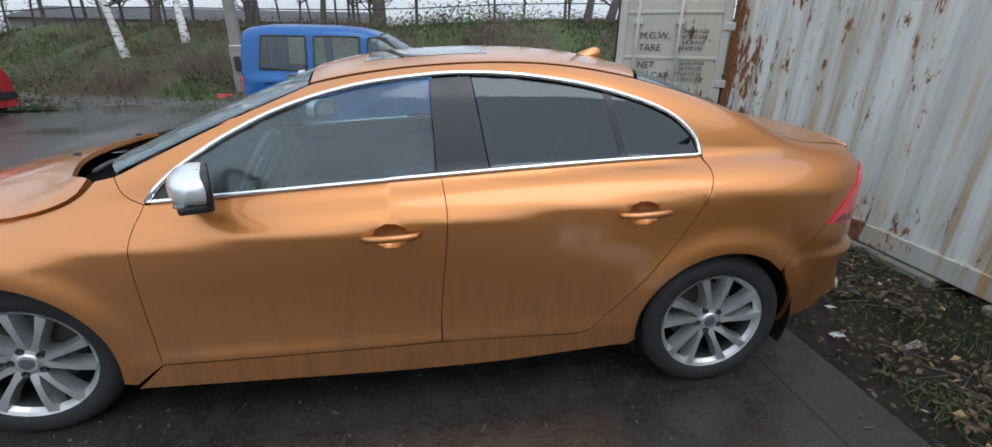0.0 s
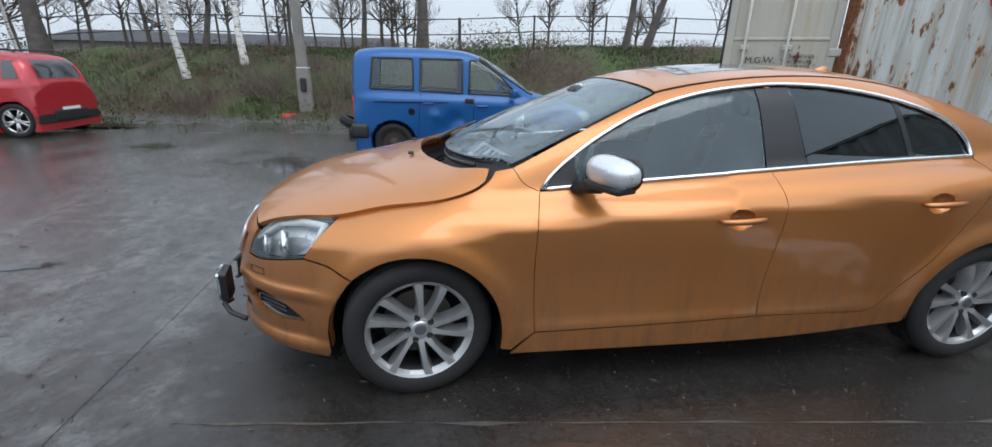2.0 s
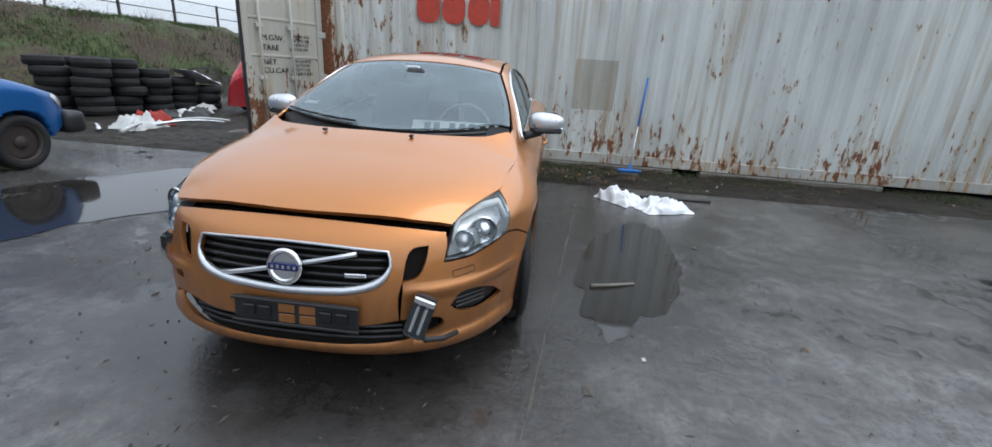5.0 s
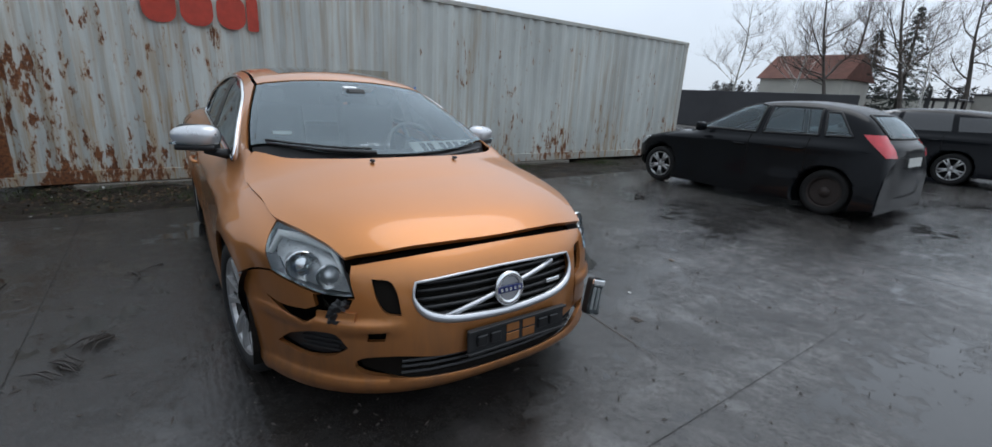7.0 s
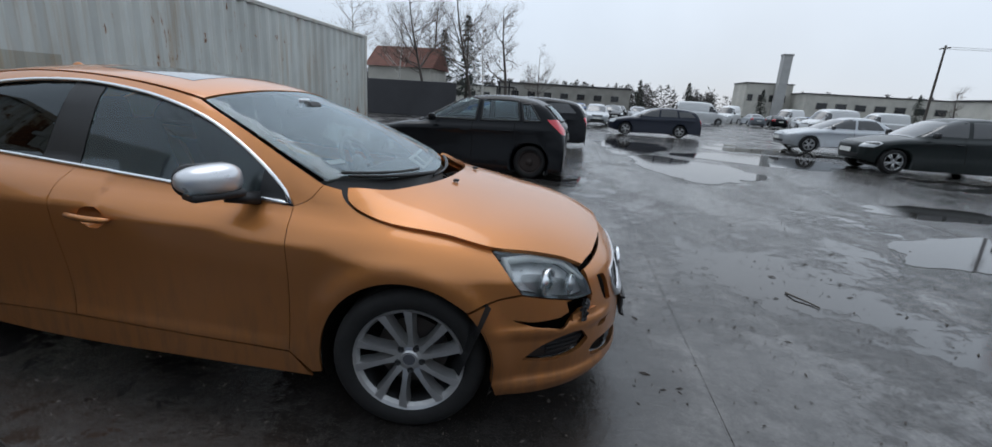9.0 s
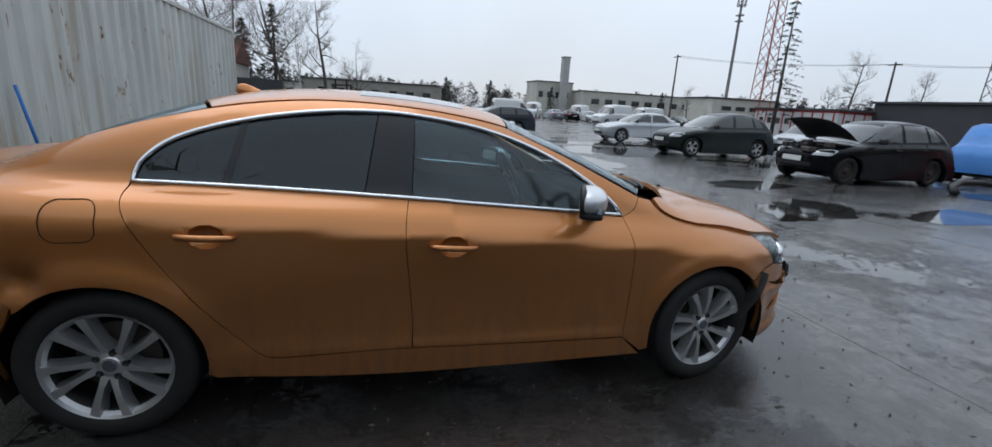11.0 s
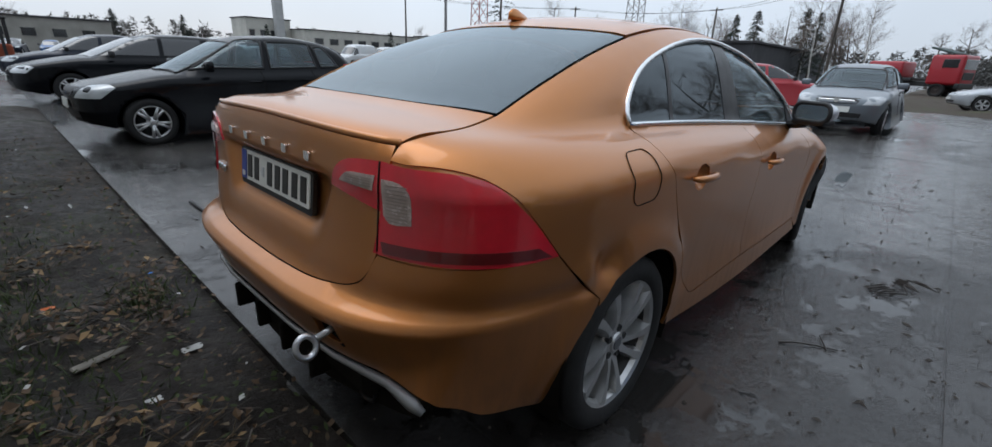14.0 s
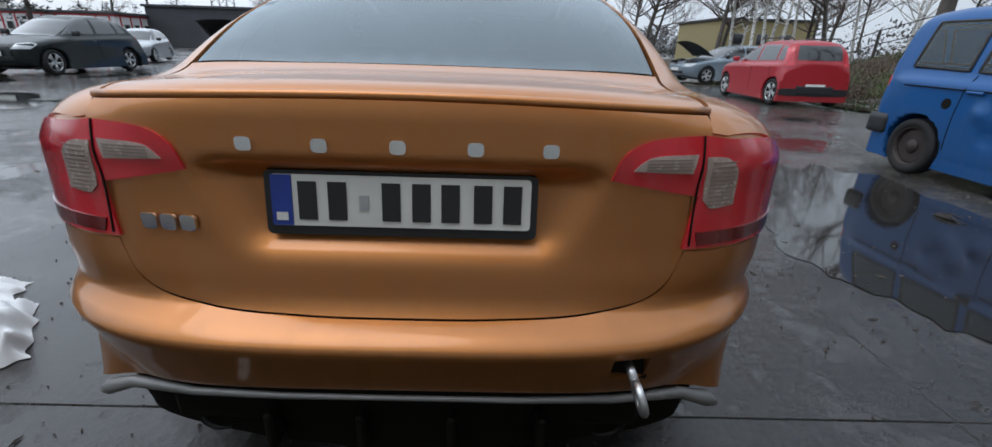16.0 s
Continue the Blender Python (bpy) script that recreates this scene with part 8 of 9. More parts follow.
# low bushes on the bank
for i, (x, y, s) in enumerate(((-11.5, 11.0, 0.8), (-9.8, 11.6, 0.9), (-7.6, 10.8, 0.8), (-6.0, 11.2, 1.0), (-5.4, 10.9, 0.8), (-3.6, 10.8, 0.9), (-2.6, 11.6, 0.9), (-13.5, 11.5, 1.0), (-0.6, 11.6, 0.8), (1.6, 12.2, 0.7), (-19.5, 6.3, 0.9), (-20.4, 6.9, 0.8))):
    r2 = random.Random(100 + i)
    b = bmesh.new()
    for k in range(16):
        w = r2.uniform(0, math.tau)
        limbs(b, b, Vector((r2.gauss(0, 0.12), r2.gauss(0, 0.12), 0)), Vector((math.cos(w) * 0.7, math.sin(w) * 0.7, 1)).normalized(), s * r2.uniform(0.6, 1.2), 0.013, 1, r2)
    bush = tagged(link("bush", bm_mesh("bush", b, M["twig"]), None, Matrix.Translation((x, y, land_z(x, y) - 0.04))), "leafless brown bush of thin twigs", "bush", "bushes on the bank")

# fence along the top of the bank
fence = tagged(empty("fence", Matrix.Translation((0, 0, 0))), "rusty steel post-and-mesh fence on the bank", "fence")
px = [-0.31 + 2.66 * k for k in range(-8, 9)]
for x in px:
    z = land_z(x, 15)
    part("fence_post", tube(bmesh.new(), [(x, 15, z), (x, 15, z + 1.16)], 0.035 if int(x * 10) % 3 else 0.055, 8), M["post"], fence)
for zz in (1.12, 0.62):
    part("fence_rail", tube(bmesh.new(), [(x, 15, land_z(x, 15) + zz) for x in px], 0.018, 6), M["post"], fence)
bm = bmesh.new()
x = px[0]
while x < px[-1]:
    z = land_z(x, 15)
    for d in (-1, 1):
        tube(bm, [(x, 15.0, z + 0.08), (x + d * 1.0, 15.0, z + 1.08)], 0.0014, 3, cap=False)
    x += 0.16
tagged(part("fence_mesh", bm, M["post"], fence), kind="stuff")

# concrete utility pole at the foot of the bank
pole = tagged(empty("utility_pole", Matrix.Translation((-4.55, 10.35, -0.05))), "weathered concrete utility pole with a switch box", "pole")
bm = bmesh.new()
prev = None
for z, w in ((0, 0.16), (1.3, 0.15), (1.35, 0.115), (9.0, 0.08)):
    ring = [bm.verts.new((sx * w - 0.012 * z, sy * w * 0.8, z)) for sx, sy in ((-1, -1), (1, -1), (1, 1), (-1, 1))]
    if prev:
        for j in range(4):
            bm.faces.new((prev[j], prev[(j + 1) % 4], ring[(j + 1) % 4], ring[j]))
    prev = ring
bm.faces.new(prev)
part("pole_shaft", bm, M["conc_pole"], pole)
part("switch_box", new_box((0.0, -0.16, 0.95), (0.14, 0.08, 0.34), 0.02), M["black"], pole)
part("pole_strap", new_box((0, 0, 1.36), (0.30, 0.24, 0.03), 0.005), M["panel_white"], pole)
tub = tagged(empty("red_tub", Matrix.Translation((-4.95, 10.1, 0.02)) @ Matrix.Rotation(0.4, 4, "Z")), "upturned red plastic tub in the grass", "tub")
bm = bmesh.new()
lo = [bm.verts.new((a, b, 0)) for a, b in rounded(0.42, 0.32, 0.06, 3)]
hi = [bm.verts.new((a * 0.78, b * 0.7, 0.17)) for a, b in rounded(0.42, 0.32, 0.06, 3)]
for i in range(len(lo)):
    bm.faces.new((lo[i], lo[(i + 1) % len(lo)], hi[(i + 1) % len(lo)], hi[i]))
bm.faces.new(hi)
part("tub_shell", bm, M["red_tub"], tub)
part("tub_rim", tube(bmesh.new(), [(a, b, 0.012) for a, b in rounded(0.43, 0.33, 0.06, 3)], 0.014, 6, True), M["red_tub"], tub)


def block(name, label, x0, x1, y0, y1, h, wall, roof, face, windows, category="building", gable=0.0):
    """building > wall, roof, each window (> pane); windows: (along, z, width, height) on the face: 'y' looks to +y, 'x' to +x."""
    b = tagged(empty(name, Matrix.Translation((x0, y0, -0.05))), label, category)
    part("wall", new_box(((x1 - x0) / 2, (y1 - y0) / 2, h / 2), (x1 - x0, y1 - y0, h)), wall, b)
    if gable:
        bm = bmesh.new()
        L, W = x1 - x0, y1 - y0
        q = [bm.verts.new(p) for p in ((-0.3, -0.3, h), (L + 0.3, -0.3, h), (L + 0.3, W + 0.3, h), (-0.3, W + 0.3, h), (-0.3, W / 2, h + gable), (L + 0.3, W / 2, h + gable))]
        for t in ((0, 1, 5, 4), (2, 3, 4, 5), (0, 4, 3), (1, 2, 5), (3, 2, 1, 0)):
            bm.faces.new([q[i] for i in t])
        part("roof", bm, roof, b)
    else:
        part("roof", new_box(((x1 - x0) / 2, (y1 - y0) / 2, h + 0.12), (x1 - x0 + 0.5, y1 - y0 + 0.5, 0.24), 0.03), roof, b)
    for a, z, w, hh in windows:
        c, s = ((a, y1 - y0, z), (w, 0.16, hh)) if face == "y" else ((x1 - x0, a, z), (0.16, w, hh))
        win = part("window", new_box(c, s, 0.02), M["grey_wall"], b)
        s2 = (w * 0.86, 0.20, hh * 0.84) if face == "y" else (0.20, w * 0.86, hh * 0.84)
        part("pane", new_box(c, s2), M["dark_pane"], win)
    return b


# flat-roofed works far across the yard
block("works_building", "long low grey works building with a flat roof", -13, 14, -112, -98, 4.6, M["grey_wall"], M["roof_dark"], "y", [(3 + 3.4 * i, 2.6, 1.8, 1.3) for i in range(7)])
block("works_annex", "pale low annex with a flat roof", 14, 34, -108, -96, 3.6, M["render_wall"], M["roof_dark"], "y", [(2 + 3.0 * i, 2.0, 1.4, 1.1) for i in range(5)])
block("boiler_house", "pale rendered boiler house", -56, -45, -140, -130, 9.0, M["render_wall"], M["roof_dark"], "y", [(2 + 2.6 * i, 5.5, 1.4, 1.8) for i in range(4)])
block("factory_hall", "long pale factory hall with a flat roof", -100, -56, -136, -122, 6.8, M["render_wall"], M["roof_dark"], "y", [(2.5 + 4.2 * i, 4.2, 2.6, 1.6) for i in range(10)])
ch = tagged(empty("factory_chimney", Matrix.Translation((-52.5, -128.5, -0.05))), "tall square concrete factory chimney", "chimney")
bm = new_box((0, 0, 8.0), (2.0, 2.0, 16.0), 0.05)
part("shaft", bm, M["pale_concrete"], ch)
part("chimney_cap", new_box((0, 0, 15.9), (2.3, 2.3, 0.4), 0.05), M["pale_concrete"], ch)
block("brick_shed", "low pale shed with a dark flat roof", -72, -58, -79, -71, 5.0, M["render_wall"], M["roof_dark"], "y", [(2 + 3 * i, 3.4, 2.2, 0.8) for i in range(4)])
site = block("site_offices", "row of white and red-framed site cabins", -62, -45.5, -47, -36, 2.9, M["panel_white"], M["roof_dark"], "x", [])
for i in range(9):
    part("frame_bar", new_box((16.5 + 0.02, 0.4 + 1.27 * i, 1.45), (0.10, 0.14, 2.9), 0.01), M["panel_red"], site)
part("frame_rail", new_box((16.52, 5.5, 2.82), (0.12, 11.2, 0.18), 0.01), M["panel_red"], site)
for i in range(8):
    p = part("window", new_box((16.53, 1.05 + 1.27 * i, 1.7), (0.08, 0.62, 0.7), 0.01), M["grey_wall"], site)
    part("pane", new_box((16.55, 1.05 + 1.27 * i, 1.7), (0.08, 0.52, 0.6)), M["dark_pane"], p)
for i in range(12):
    part("frame_bar", new_box((0.7 + 1.37 * i, 11.02, 1.45), (0.14, 0.10, 2.9), 0.01), M["panel_red"], site)
part("frame_rail", new_box((8.25, 11.03, 2.82), (16.6, 0.12, 0.18), 0.01), M["panel_red"], site)
for i in range(11):
    p = part("window", new_box((1.4 + 1.37 * i, 11.03, 1.7), (0.66, 0.08, 0.7), 0.01), M["grey_wall"], site)
    part("pane", new_box((1.4 + 1.37 * i, 11.05, 1.7), (0.56, 0.08, 0.6)), M["dark_pane"], p)
block("long_shed", "long dark flat-roofed shed behind the cabins", -86, -50, -36, -14, 3.9, M["roof_dark"], M["roof_dark"], "x", [])
block("red_roofed_house", "small house with a red tiled roof", 12.6, 19.2, -51, -45, 3.9, M["render_wall"], M["roof_red"], "y", [(2, 1.5, 1.0, 1.0), (5, 1.5, 1.0, 1.0)], "house", 2.2)
yard_wall = tagged(link("yard_wall", bm_mesh("yard_wall", new_box((14.5, -27.5, 1.05), (18, 0.15, 2.2), 0.02), M["roof_dark"])), "dark board fence beyond the container", "fence")
block("grey_shed", "long shed with a dark pitched roof behind the bank", -27, -4.5, 34, 42, 2.6, M["grey_wall"], M["roof_dark"], "y", [], "shed", 0.9)
block("yellow_block", "yellowish low block behind the wood", -62, -50, 24, 34, 4.4, plain("yellow_render", (0.34, 0.28, 0.14), 0.9), M["roof_dark"], "x", [(2 + 2.5 * i, 2.6, 1.2, 1.2) for i in range(3)])


def lattice(name, label, x, y, h, w0, w1, red=True):
    """mast > legs, braces."""
    m = tagged(empty(name, Matrix.Translation((x, y, 0))), label, "mast")
    n = int(h / 2.2)
    for sx, sy in ((-1, -1), (1, -1), (1, 1), (-1, 1)):
        part("mast_leg", tube(bmesh.new(), [(sx * w0, sy * w0, -0.05), (sx * w1, sy * w1, h)], 0.09, 5), M["mast_red"] if red else M["mast"], m)
    bm = bmesh.new()
    for i in range(n):
        za, zb = h * i / n, h * (i + 1) / n
        wa, wb_ = w0 + (w1 - w0) * i / n, w0 + (w1 - w0) * (i + 1) / n
        for a, b in (((-1, -1), (1, -1)), ((1, -1), (1, 1)), ((1, 1), (-1, 1)), ((-1, 1), (-1, -1))):
            tube(bm, [(a[0] * wa, a[1] * wa, za), (b[0] * wb_, b[1] * wb_, zb)], 0.05, 3, cap=False)
            tube(bm, [(b[0] * wa, b[1] * wa, za), (a[0] * wb_, a[1] * wb_, zb)], 0.05, 3, cap=False)
    tagged(part("mast_braces", bm, M["mast_red"] if red else M["mast"], m), kind="stuff")
    return m


lattice("lattice_mast", "tall red lattice mast", -68, -71, 34, 1.3, 0.7)
lattice("lattice_mast", "grey lattice mast behind the cabins", -92, -50, 36, 1.5, 0.9, False)
pm = tagged(empty("phone_mast", Matrix.Translation((-96, -114, 0))), "slender phone mast with aerial panels", "mast")
part("mast_pole", tube(bmesh.new(), [(0, 0, -0.1), (0, 0, 33)], [0.5, 0.3], 10), M["mast"], pm)
for z in (27.5, 29.0, 31.5):
    part("mast_ring", tube(bmesh.new(), [(1.0 * math.cos(a), 1.0 * math.sin(a), z) for a in np.arange(12) * math.tau / 12], 0.14, 5, True), M["mast"], pm)
for a in np.arange(6) * math.tau / 6:
    part("aerial_panel", new_box((1.05 * math.cos(a), 1.05 * math.sin(a), 32.2), (0.35, 0.35, 2.0), 0.05), M["panel_white"], pm)
poles = []
for x, y, h, ln in ((-42.5, -60.5, 10.2, 0.0), (-58, -41, 9.0, 0.0), (-66, -24, 9.0, 0.03), (-50, -7.5, 9.5, 0.06), (-44, 6, 9.5, 0.06)):
    t = tagged(empty("power_pole", Matrix.Translation((x, y, -0.05))), "wooden power pole with a cross arm", "pole", "power poles")
    part("pole_shaft", tube(bmesh.new(), [(0, 0, 0), (ln * h, 0, h)], [0.16, 0.10], 8), M["bark"], t)
    part("cross_arm", new_box((ln * h, 0, h - 0.3), (0.12, 1.6, 0.12)), M["bark"], t)
    poles.append(Vector((x + ln * h, y, h - 0.3)))
for a, b in zip(poles, poles[1:]):
    for off in (-0.7, 0.7):
        pts = [a.lerp(b, s) + Vector((0, off, -2.2 * s * (1 - s))) for s in np.linspace(0, 1, 14)]
        tagged(link("power_line", bm_mesh("power_line", tube(bmesh.new(), pts, 0.022, 4), M["black"])), "sagging power line between poles", "cable", "power lines")

# red lorry at the edge of the wood
lorry = tagged(empty("red_lorry", Matrix.Translation((-47.5, -0.6, -0.05)) @ Matrix.Rotation(radians(-20), 4, "Z")), "red lorry tractor with a green tilted bed", "lorry")
cab = part("cab", new_box((0.0, 1.6, 1.95), (2.3, 2.0, 2.1), 0.22, None, 3), P_RED, lorry, "", True)
part("windscreen", new_box((0.0, 2.57, 2.35), (1.95, 0.10, 0.75), 0.04), M["dark_pane"], cab)
for sx in (-1.13, 1.13):
    part("cab_window", new_box((sx, 1.85, 2.4), (0.08, 0.95, 0.62), 0.05, None, 2), M["dark_pane"], cab)
part("cab_grille", new_box((0.0, 2.58, 1.55), (1.7, 0.10, 0.55), 0.04), M["black"], cab)
part("front_bumper", new_box((0.0, 2.55, 0.85), (2.35, 0.30, 0.40), 0.08, None, 2), M["black"], lorry)
part("wind_deflector", new_box((0, 0, 0), (2.1, 1.6, 0.14), 0.05, Matrix.Translation((0, 1.1, 3.28)) @ Matrix.Rotation(-0.28, 4, "X")), plain("dark_green_panel", (0.03, 0.055, 0.05), 0.6), lorry)
part("chassis", new_box((0, -0.6, 0.9), (1.0, 6.2, 0.35), 0.03), M["black"], lorry)
part("load_bed", new_box((0.0, -2.0, 1.2), (2.3, 3.4, 0.22), 0.03), M["black"], lorry)
part("bed_cargo", new_box((0.0, -2.3, 1.9), (2.1, 2.4, 1.2), 0.15, None, 2), P_RED, lorry, "", True)
for sx in (-0.95, 0.95):
    for y in (1.4, -1.6, -2.8):
        wheel(lorry, (sx, y, 0.5), -1, 0.5, 0.3, 0.3, math.pi / 2 if sx > 0 else -math.pi / 2, "steel", y)

# forklift far beside the container
fl = tagged(empty("forklift", Matrix.Translation((2.2, -27.0, -0.05))), "old orange forklift truck with a cab frame", "forklift")
part("forklift_body", new_box((0, 0, 0.75), (1.1, 1.8, 0.8), 0.1, None, 2), plain("orange_machine", (0.30, 0.06, 0.02), 0.6), fl)
for sx in (-0.5, 0.5):
    for sy in (-0.7, 0.5):
        part("cab_post", new_box((sx, sy, 1.6), (0.08, 0.08, 1.1)), M["black"], fl)
part("cab_roof", new_box((0, -0.1, 2.12), (1.15, 1.4, 0.08), 0.02), M["black"], fl)
for sx in (-0.3, 0.3):
    part("lift_mast", new_box((sx, 1.0, 1.3), (0.10, 0.12, 2.3)), M["black"], fl)
for sx, s in ((-0.5, -1), (0.5, 1)):
    for y in (-0.6, 0.65):
        wheel(fl, (sx, y, 0.32), -1, 0.32, 0.18, 0.22, math.pi / 2 * s, "steel", y)


# ---- loose things on the yard ----
def tyre(m, r=0.31, w=0.19, name="tyre", label="worn black car tyre", group="tyres"):
    h = w / 2
    bm = bmesh.new()
    lathe(bm, [(r * 0.62, -h * 0.75), (r * 0.66, -h * 0.98), (r * 0.82, -h * 1.02), (r * 0.95, -h * 0.86), (r, -h * 0.7), (r * 0.985, -h * 0.3), (r, -h * 0.25), (r, h * 0.25), (r * 0.985, h * 0.3), (r, h * 0.7),
               (r * 0.95, h * 0.86), (r * 0.82, h * 1.02), (r * 0.66, h * 0.98), (r * 0.62, h * 0.75), (r * 0.75, h * 0.6), (r * 0.85, 0), (r * 0.75, -h * 0.6), (r * 0.62, -h * 0.75)], 28, "z")
    return tagged(link(name, bm_mesh(name, bm, M["rubber"], True), None, m), label, "tyre", group)


first = tyre(Matrix.Translation((-2.72, 7.35, 0.10)))
copy_thing(first, Matrix.Translation((-2.95, 7.62, 0.24)) @ Matrix.Rotation(0.42, 4, "Y"))
rs = random.Random(3)
for x, y, n in ((4.62, 8.78, 6), (4.84, 8.14, 6), (5.28, 8.70, 6), (5.44, 8.04, 6), (5.95, 8.56, 5), (6.06, 7.90, 5), (6.62, 8.42, 4), (6.68, 7.76, 4), (7.24, 7.55, 3)):
    for k in range(n):
        tagged(copy_thing(first, Matrix.Translation((x + rs.gauss(0, 0.03), y + rs.gauss(0, 0.03), 0.06 + 0.185 * k)) @ Matrix.Rotation(rs.uniform(0, 6), 4, "Z") @ Matrix.Rotation(rs.gauss(0, 0.03), 4, "X")), "black car tyre in a stack", group="stacked tyres")


def crumple(name, label, category, m, sx, sy, hgt, mat, seed, n=22, rag=0.12):
    """A crumpled sheet lying on the ground."""
    v, f = [], []
    for i in range(n):
        for j in range(n):
            a, b = i / (n - 1) * 2 - 1, j / (n - 1) * 2 - 1
            q = Vector((a * 2.1 + seed, b * 2.1, seed * 0.7))
            e = noise.fractal(q, 1.0, 2.0, 2)
            r = 1 + rag * noise.noise(Vector((a * 3 + seed, b * 3, 9.0)))
            fall = max(0.0, 1 - max(abs(a), abs(b)) ** 3)
            z = hgt * (0.55 + 0.50 * e + 0.07 * noise.noise(q * 3.1)) * fall
            v.append((a * sx * r + 0.10 * sx * noise.noise(q * 1.3), b * sy * r + 0.10 * sy * noise.noise(q * 1.7 + Vector((5, 0, 0))), max(0.006, z)))
    for i in range(n - 1):
        for j in range(n - 1):
            f.append((i * n + j, (i + 1) * n + j, (i + 1) * n + j + 1, i * n + j + 1))
    return tagged(link(name, mesh_of(name, v, f, mat, True), None, m), label, category)


crumple("plastic_bag", "crumpled white plastic sheet on wet concrete", "plastic bag", Matrix.Translation((1.48, -1.84, 0.0)) @ Matrix.Rotation(0.7, 4, "Z"), 0.25, 0.17, 0.24, M["film"], 1.3, 40)
crumple("plastic_bag", "crumpled white plastic sheet on wet concrete", "plastic bag", Matrix.Translation((1.22, -2.28, 0.0)) @ Matrix.Rotation(0.35, 4, "Z"), 0.17, 0.28, 0.20, M["film"], 4.1, 40)
crumple("plastic_film", "torn strip of clear film in the dirt", "plastic film", Matrix.Translation((2.65, 0.35, 0.02)), 0.05, 0.04, 0.03, M["film"], 7.7, 12)
crumple("tarp", "white tarpaulin draped over stacked tyres", "tarpaulin", Matrix.Translation((6.95, 7.55, 0.72)) @ Matrix.Rotation(0.35, 4, "Y"), 0.5, 0.30, 0.10, M["film"], 2.2, 16)

# broom leaning on the container
broom = tagged(empty("broom"), "blue-headed broom leaning on the container wall", "broom")
M["blue_plastic"] = plain("blue_plastic", (0.015, 0.17, 0.55), 0.45, var=0.2)
b0, b1 = Vector((3.12, -2.20, 0.07)), Vector((3.42, -2.32, 1.36))
part("broom_handle", tube(bmesh.new(), [b0, b0.lerp(b1, 0.48)], 0.011, 8), M["matt_silver"], broom, "bare metal lower handle", True)
part("broom_grip", tube(bmesh.new(), [b0.lerp(b1, 0.48), b1], 0.014, 8), M["blue_plastic"], broom, "blue upper handle", True)
part("broom_head", new_box((3.11, -2.20, 0.055), (0.07, 0.34, 0.035), 0.012), M["blue_plastic"], broom)
part("broom_socket", tube(bmesh.new(), [(3.11, -2.20, 0.06), b0.lerp(b1, 0.06)], [0.022, 0.016], 8), M["blue_plastic"], broom)
bm = bmesh.new()
for i in range(120):
    y, x = -2.20 + rs.uniform(-0.16, 0.16), 3.11 + rs.uniform(-0.03, 0.03)
    tube(bm, [(x, y, 0.045), (x + rs.gauss(0, 0.012), y + rs.gauss(0, 0.012), -0.005)], 0.003, 3, cap=False)
tagged(part("bristles", bm, M["blue_plastic"], broom), kind="stuff")

# leaves, litter, twigs
M["leaf"] = plain("brown_leaves", (0.17, 0.095, 0.040), 0.7, var=0.6, scale=20, vary=0.6)
M["litter"] = plain("pale_litter", (0.50, 0.50, 0.48), 0.6, var=0.2)
M["orange_bit"] = plain("orange_peel", (0.75, 0.16, 0.02), 0.5)
M["moss"] = plain("moss_green", (0.050, 0.070, 0.018), 0.9, var=0.5, scale=8)
M["wet_bark"] = plain("wet_bark", (0.045, 0.036, 0.030), 0.6, var=0.5, scale=30, bump=0.4)
M["oldwood"] = plain("grey_wood", (0.22, 0.20, 0.17), 0.85, var=0.4, scale=14, bump=0.4)
v, f, idx = [], [], []
rs = random.Random(8)
for i in range(6500):
    x, y = rs.uniform(2.13, 3.6), rs.triangular(-9, 7.5, -0.5)
    z = -0.01 + 0.02 * rs.random() + 0.035 * min(1, (x - 2.1) / 0.4)
    s = rs.uniform(0.005, 0.020)
    a = rs.uniform(0, 6.28)
    t = Vector((math.cos(a), math.sin(a), rs.gauss(0, 0.35))) * s
    u = Vector((-math.sin(a), math.cos(a), rs.gauss(0, 0.35))) * s * rs.uniform(0.3, 0.8)
    c = Vector((x, y, z + 0.008))
    j = len(v)
    v += [c - t, c + u, c + t, c - u]
    f.append((j, j + 1, j + 2, j + 3))
    q = rs.random()
    idx.append(0 if q < 0.50 else 1 if q < 0.62 else 2 if q < 0.985 else 3)
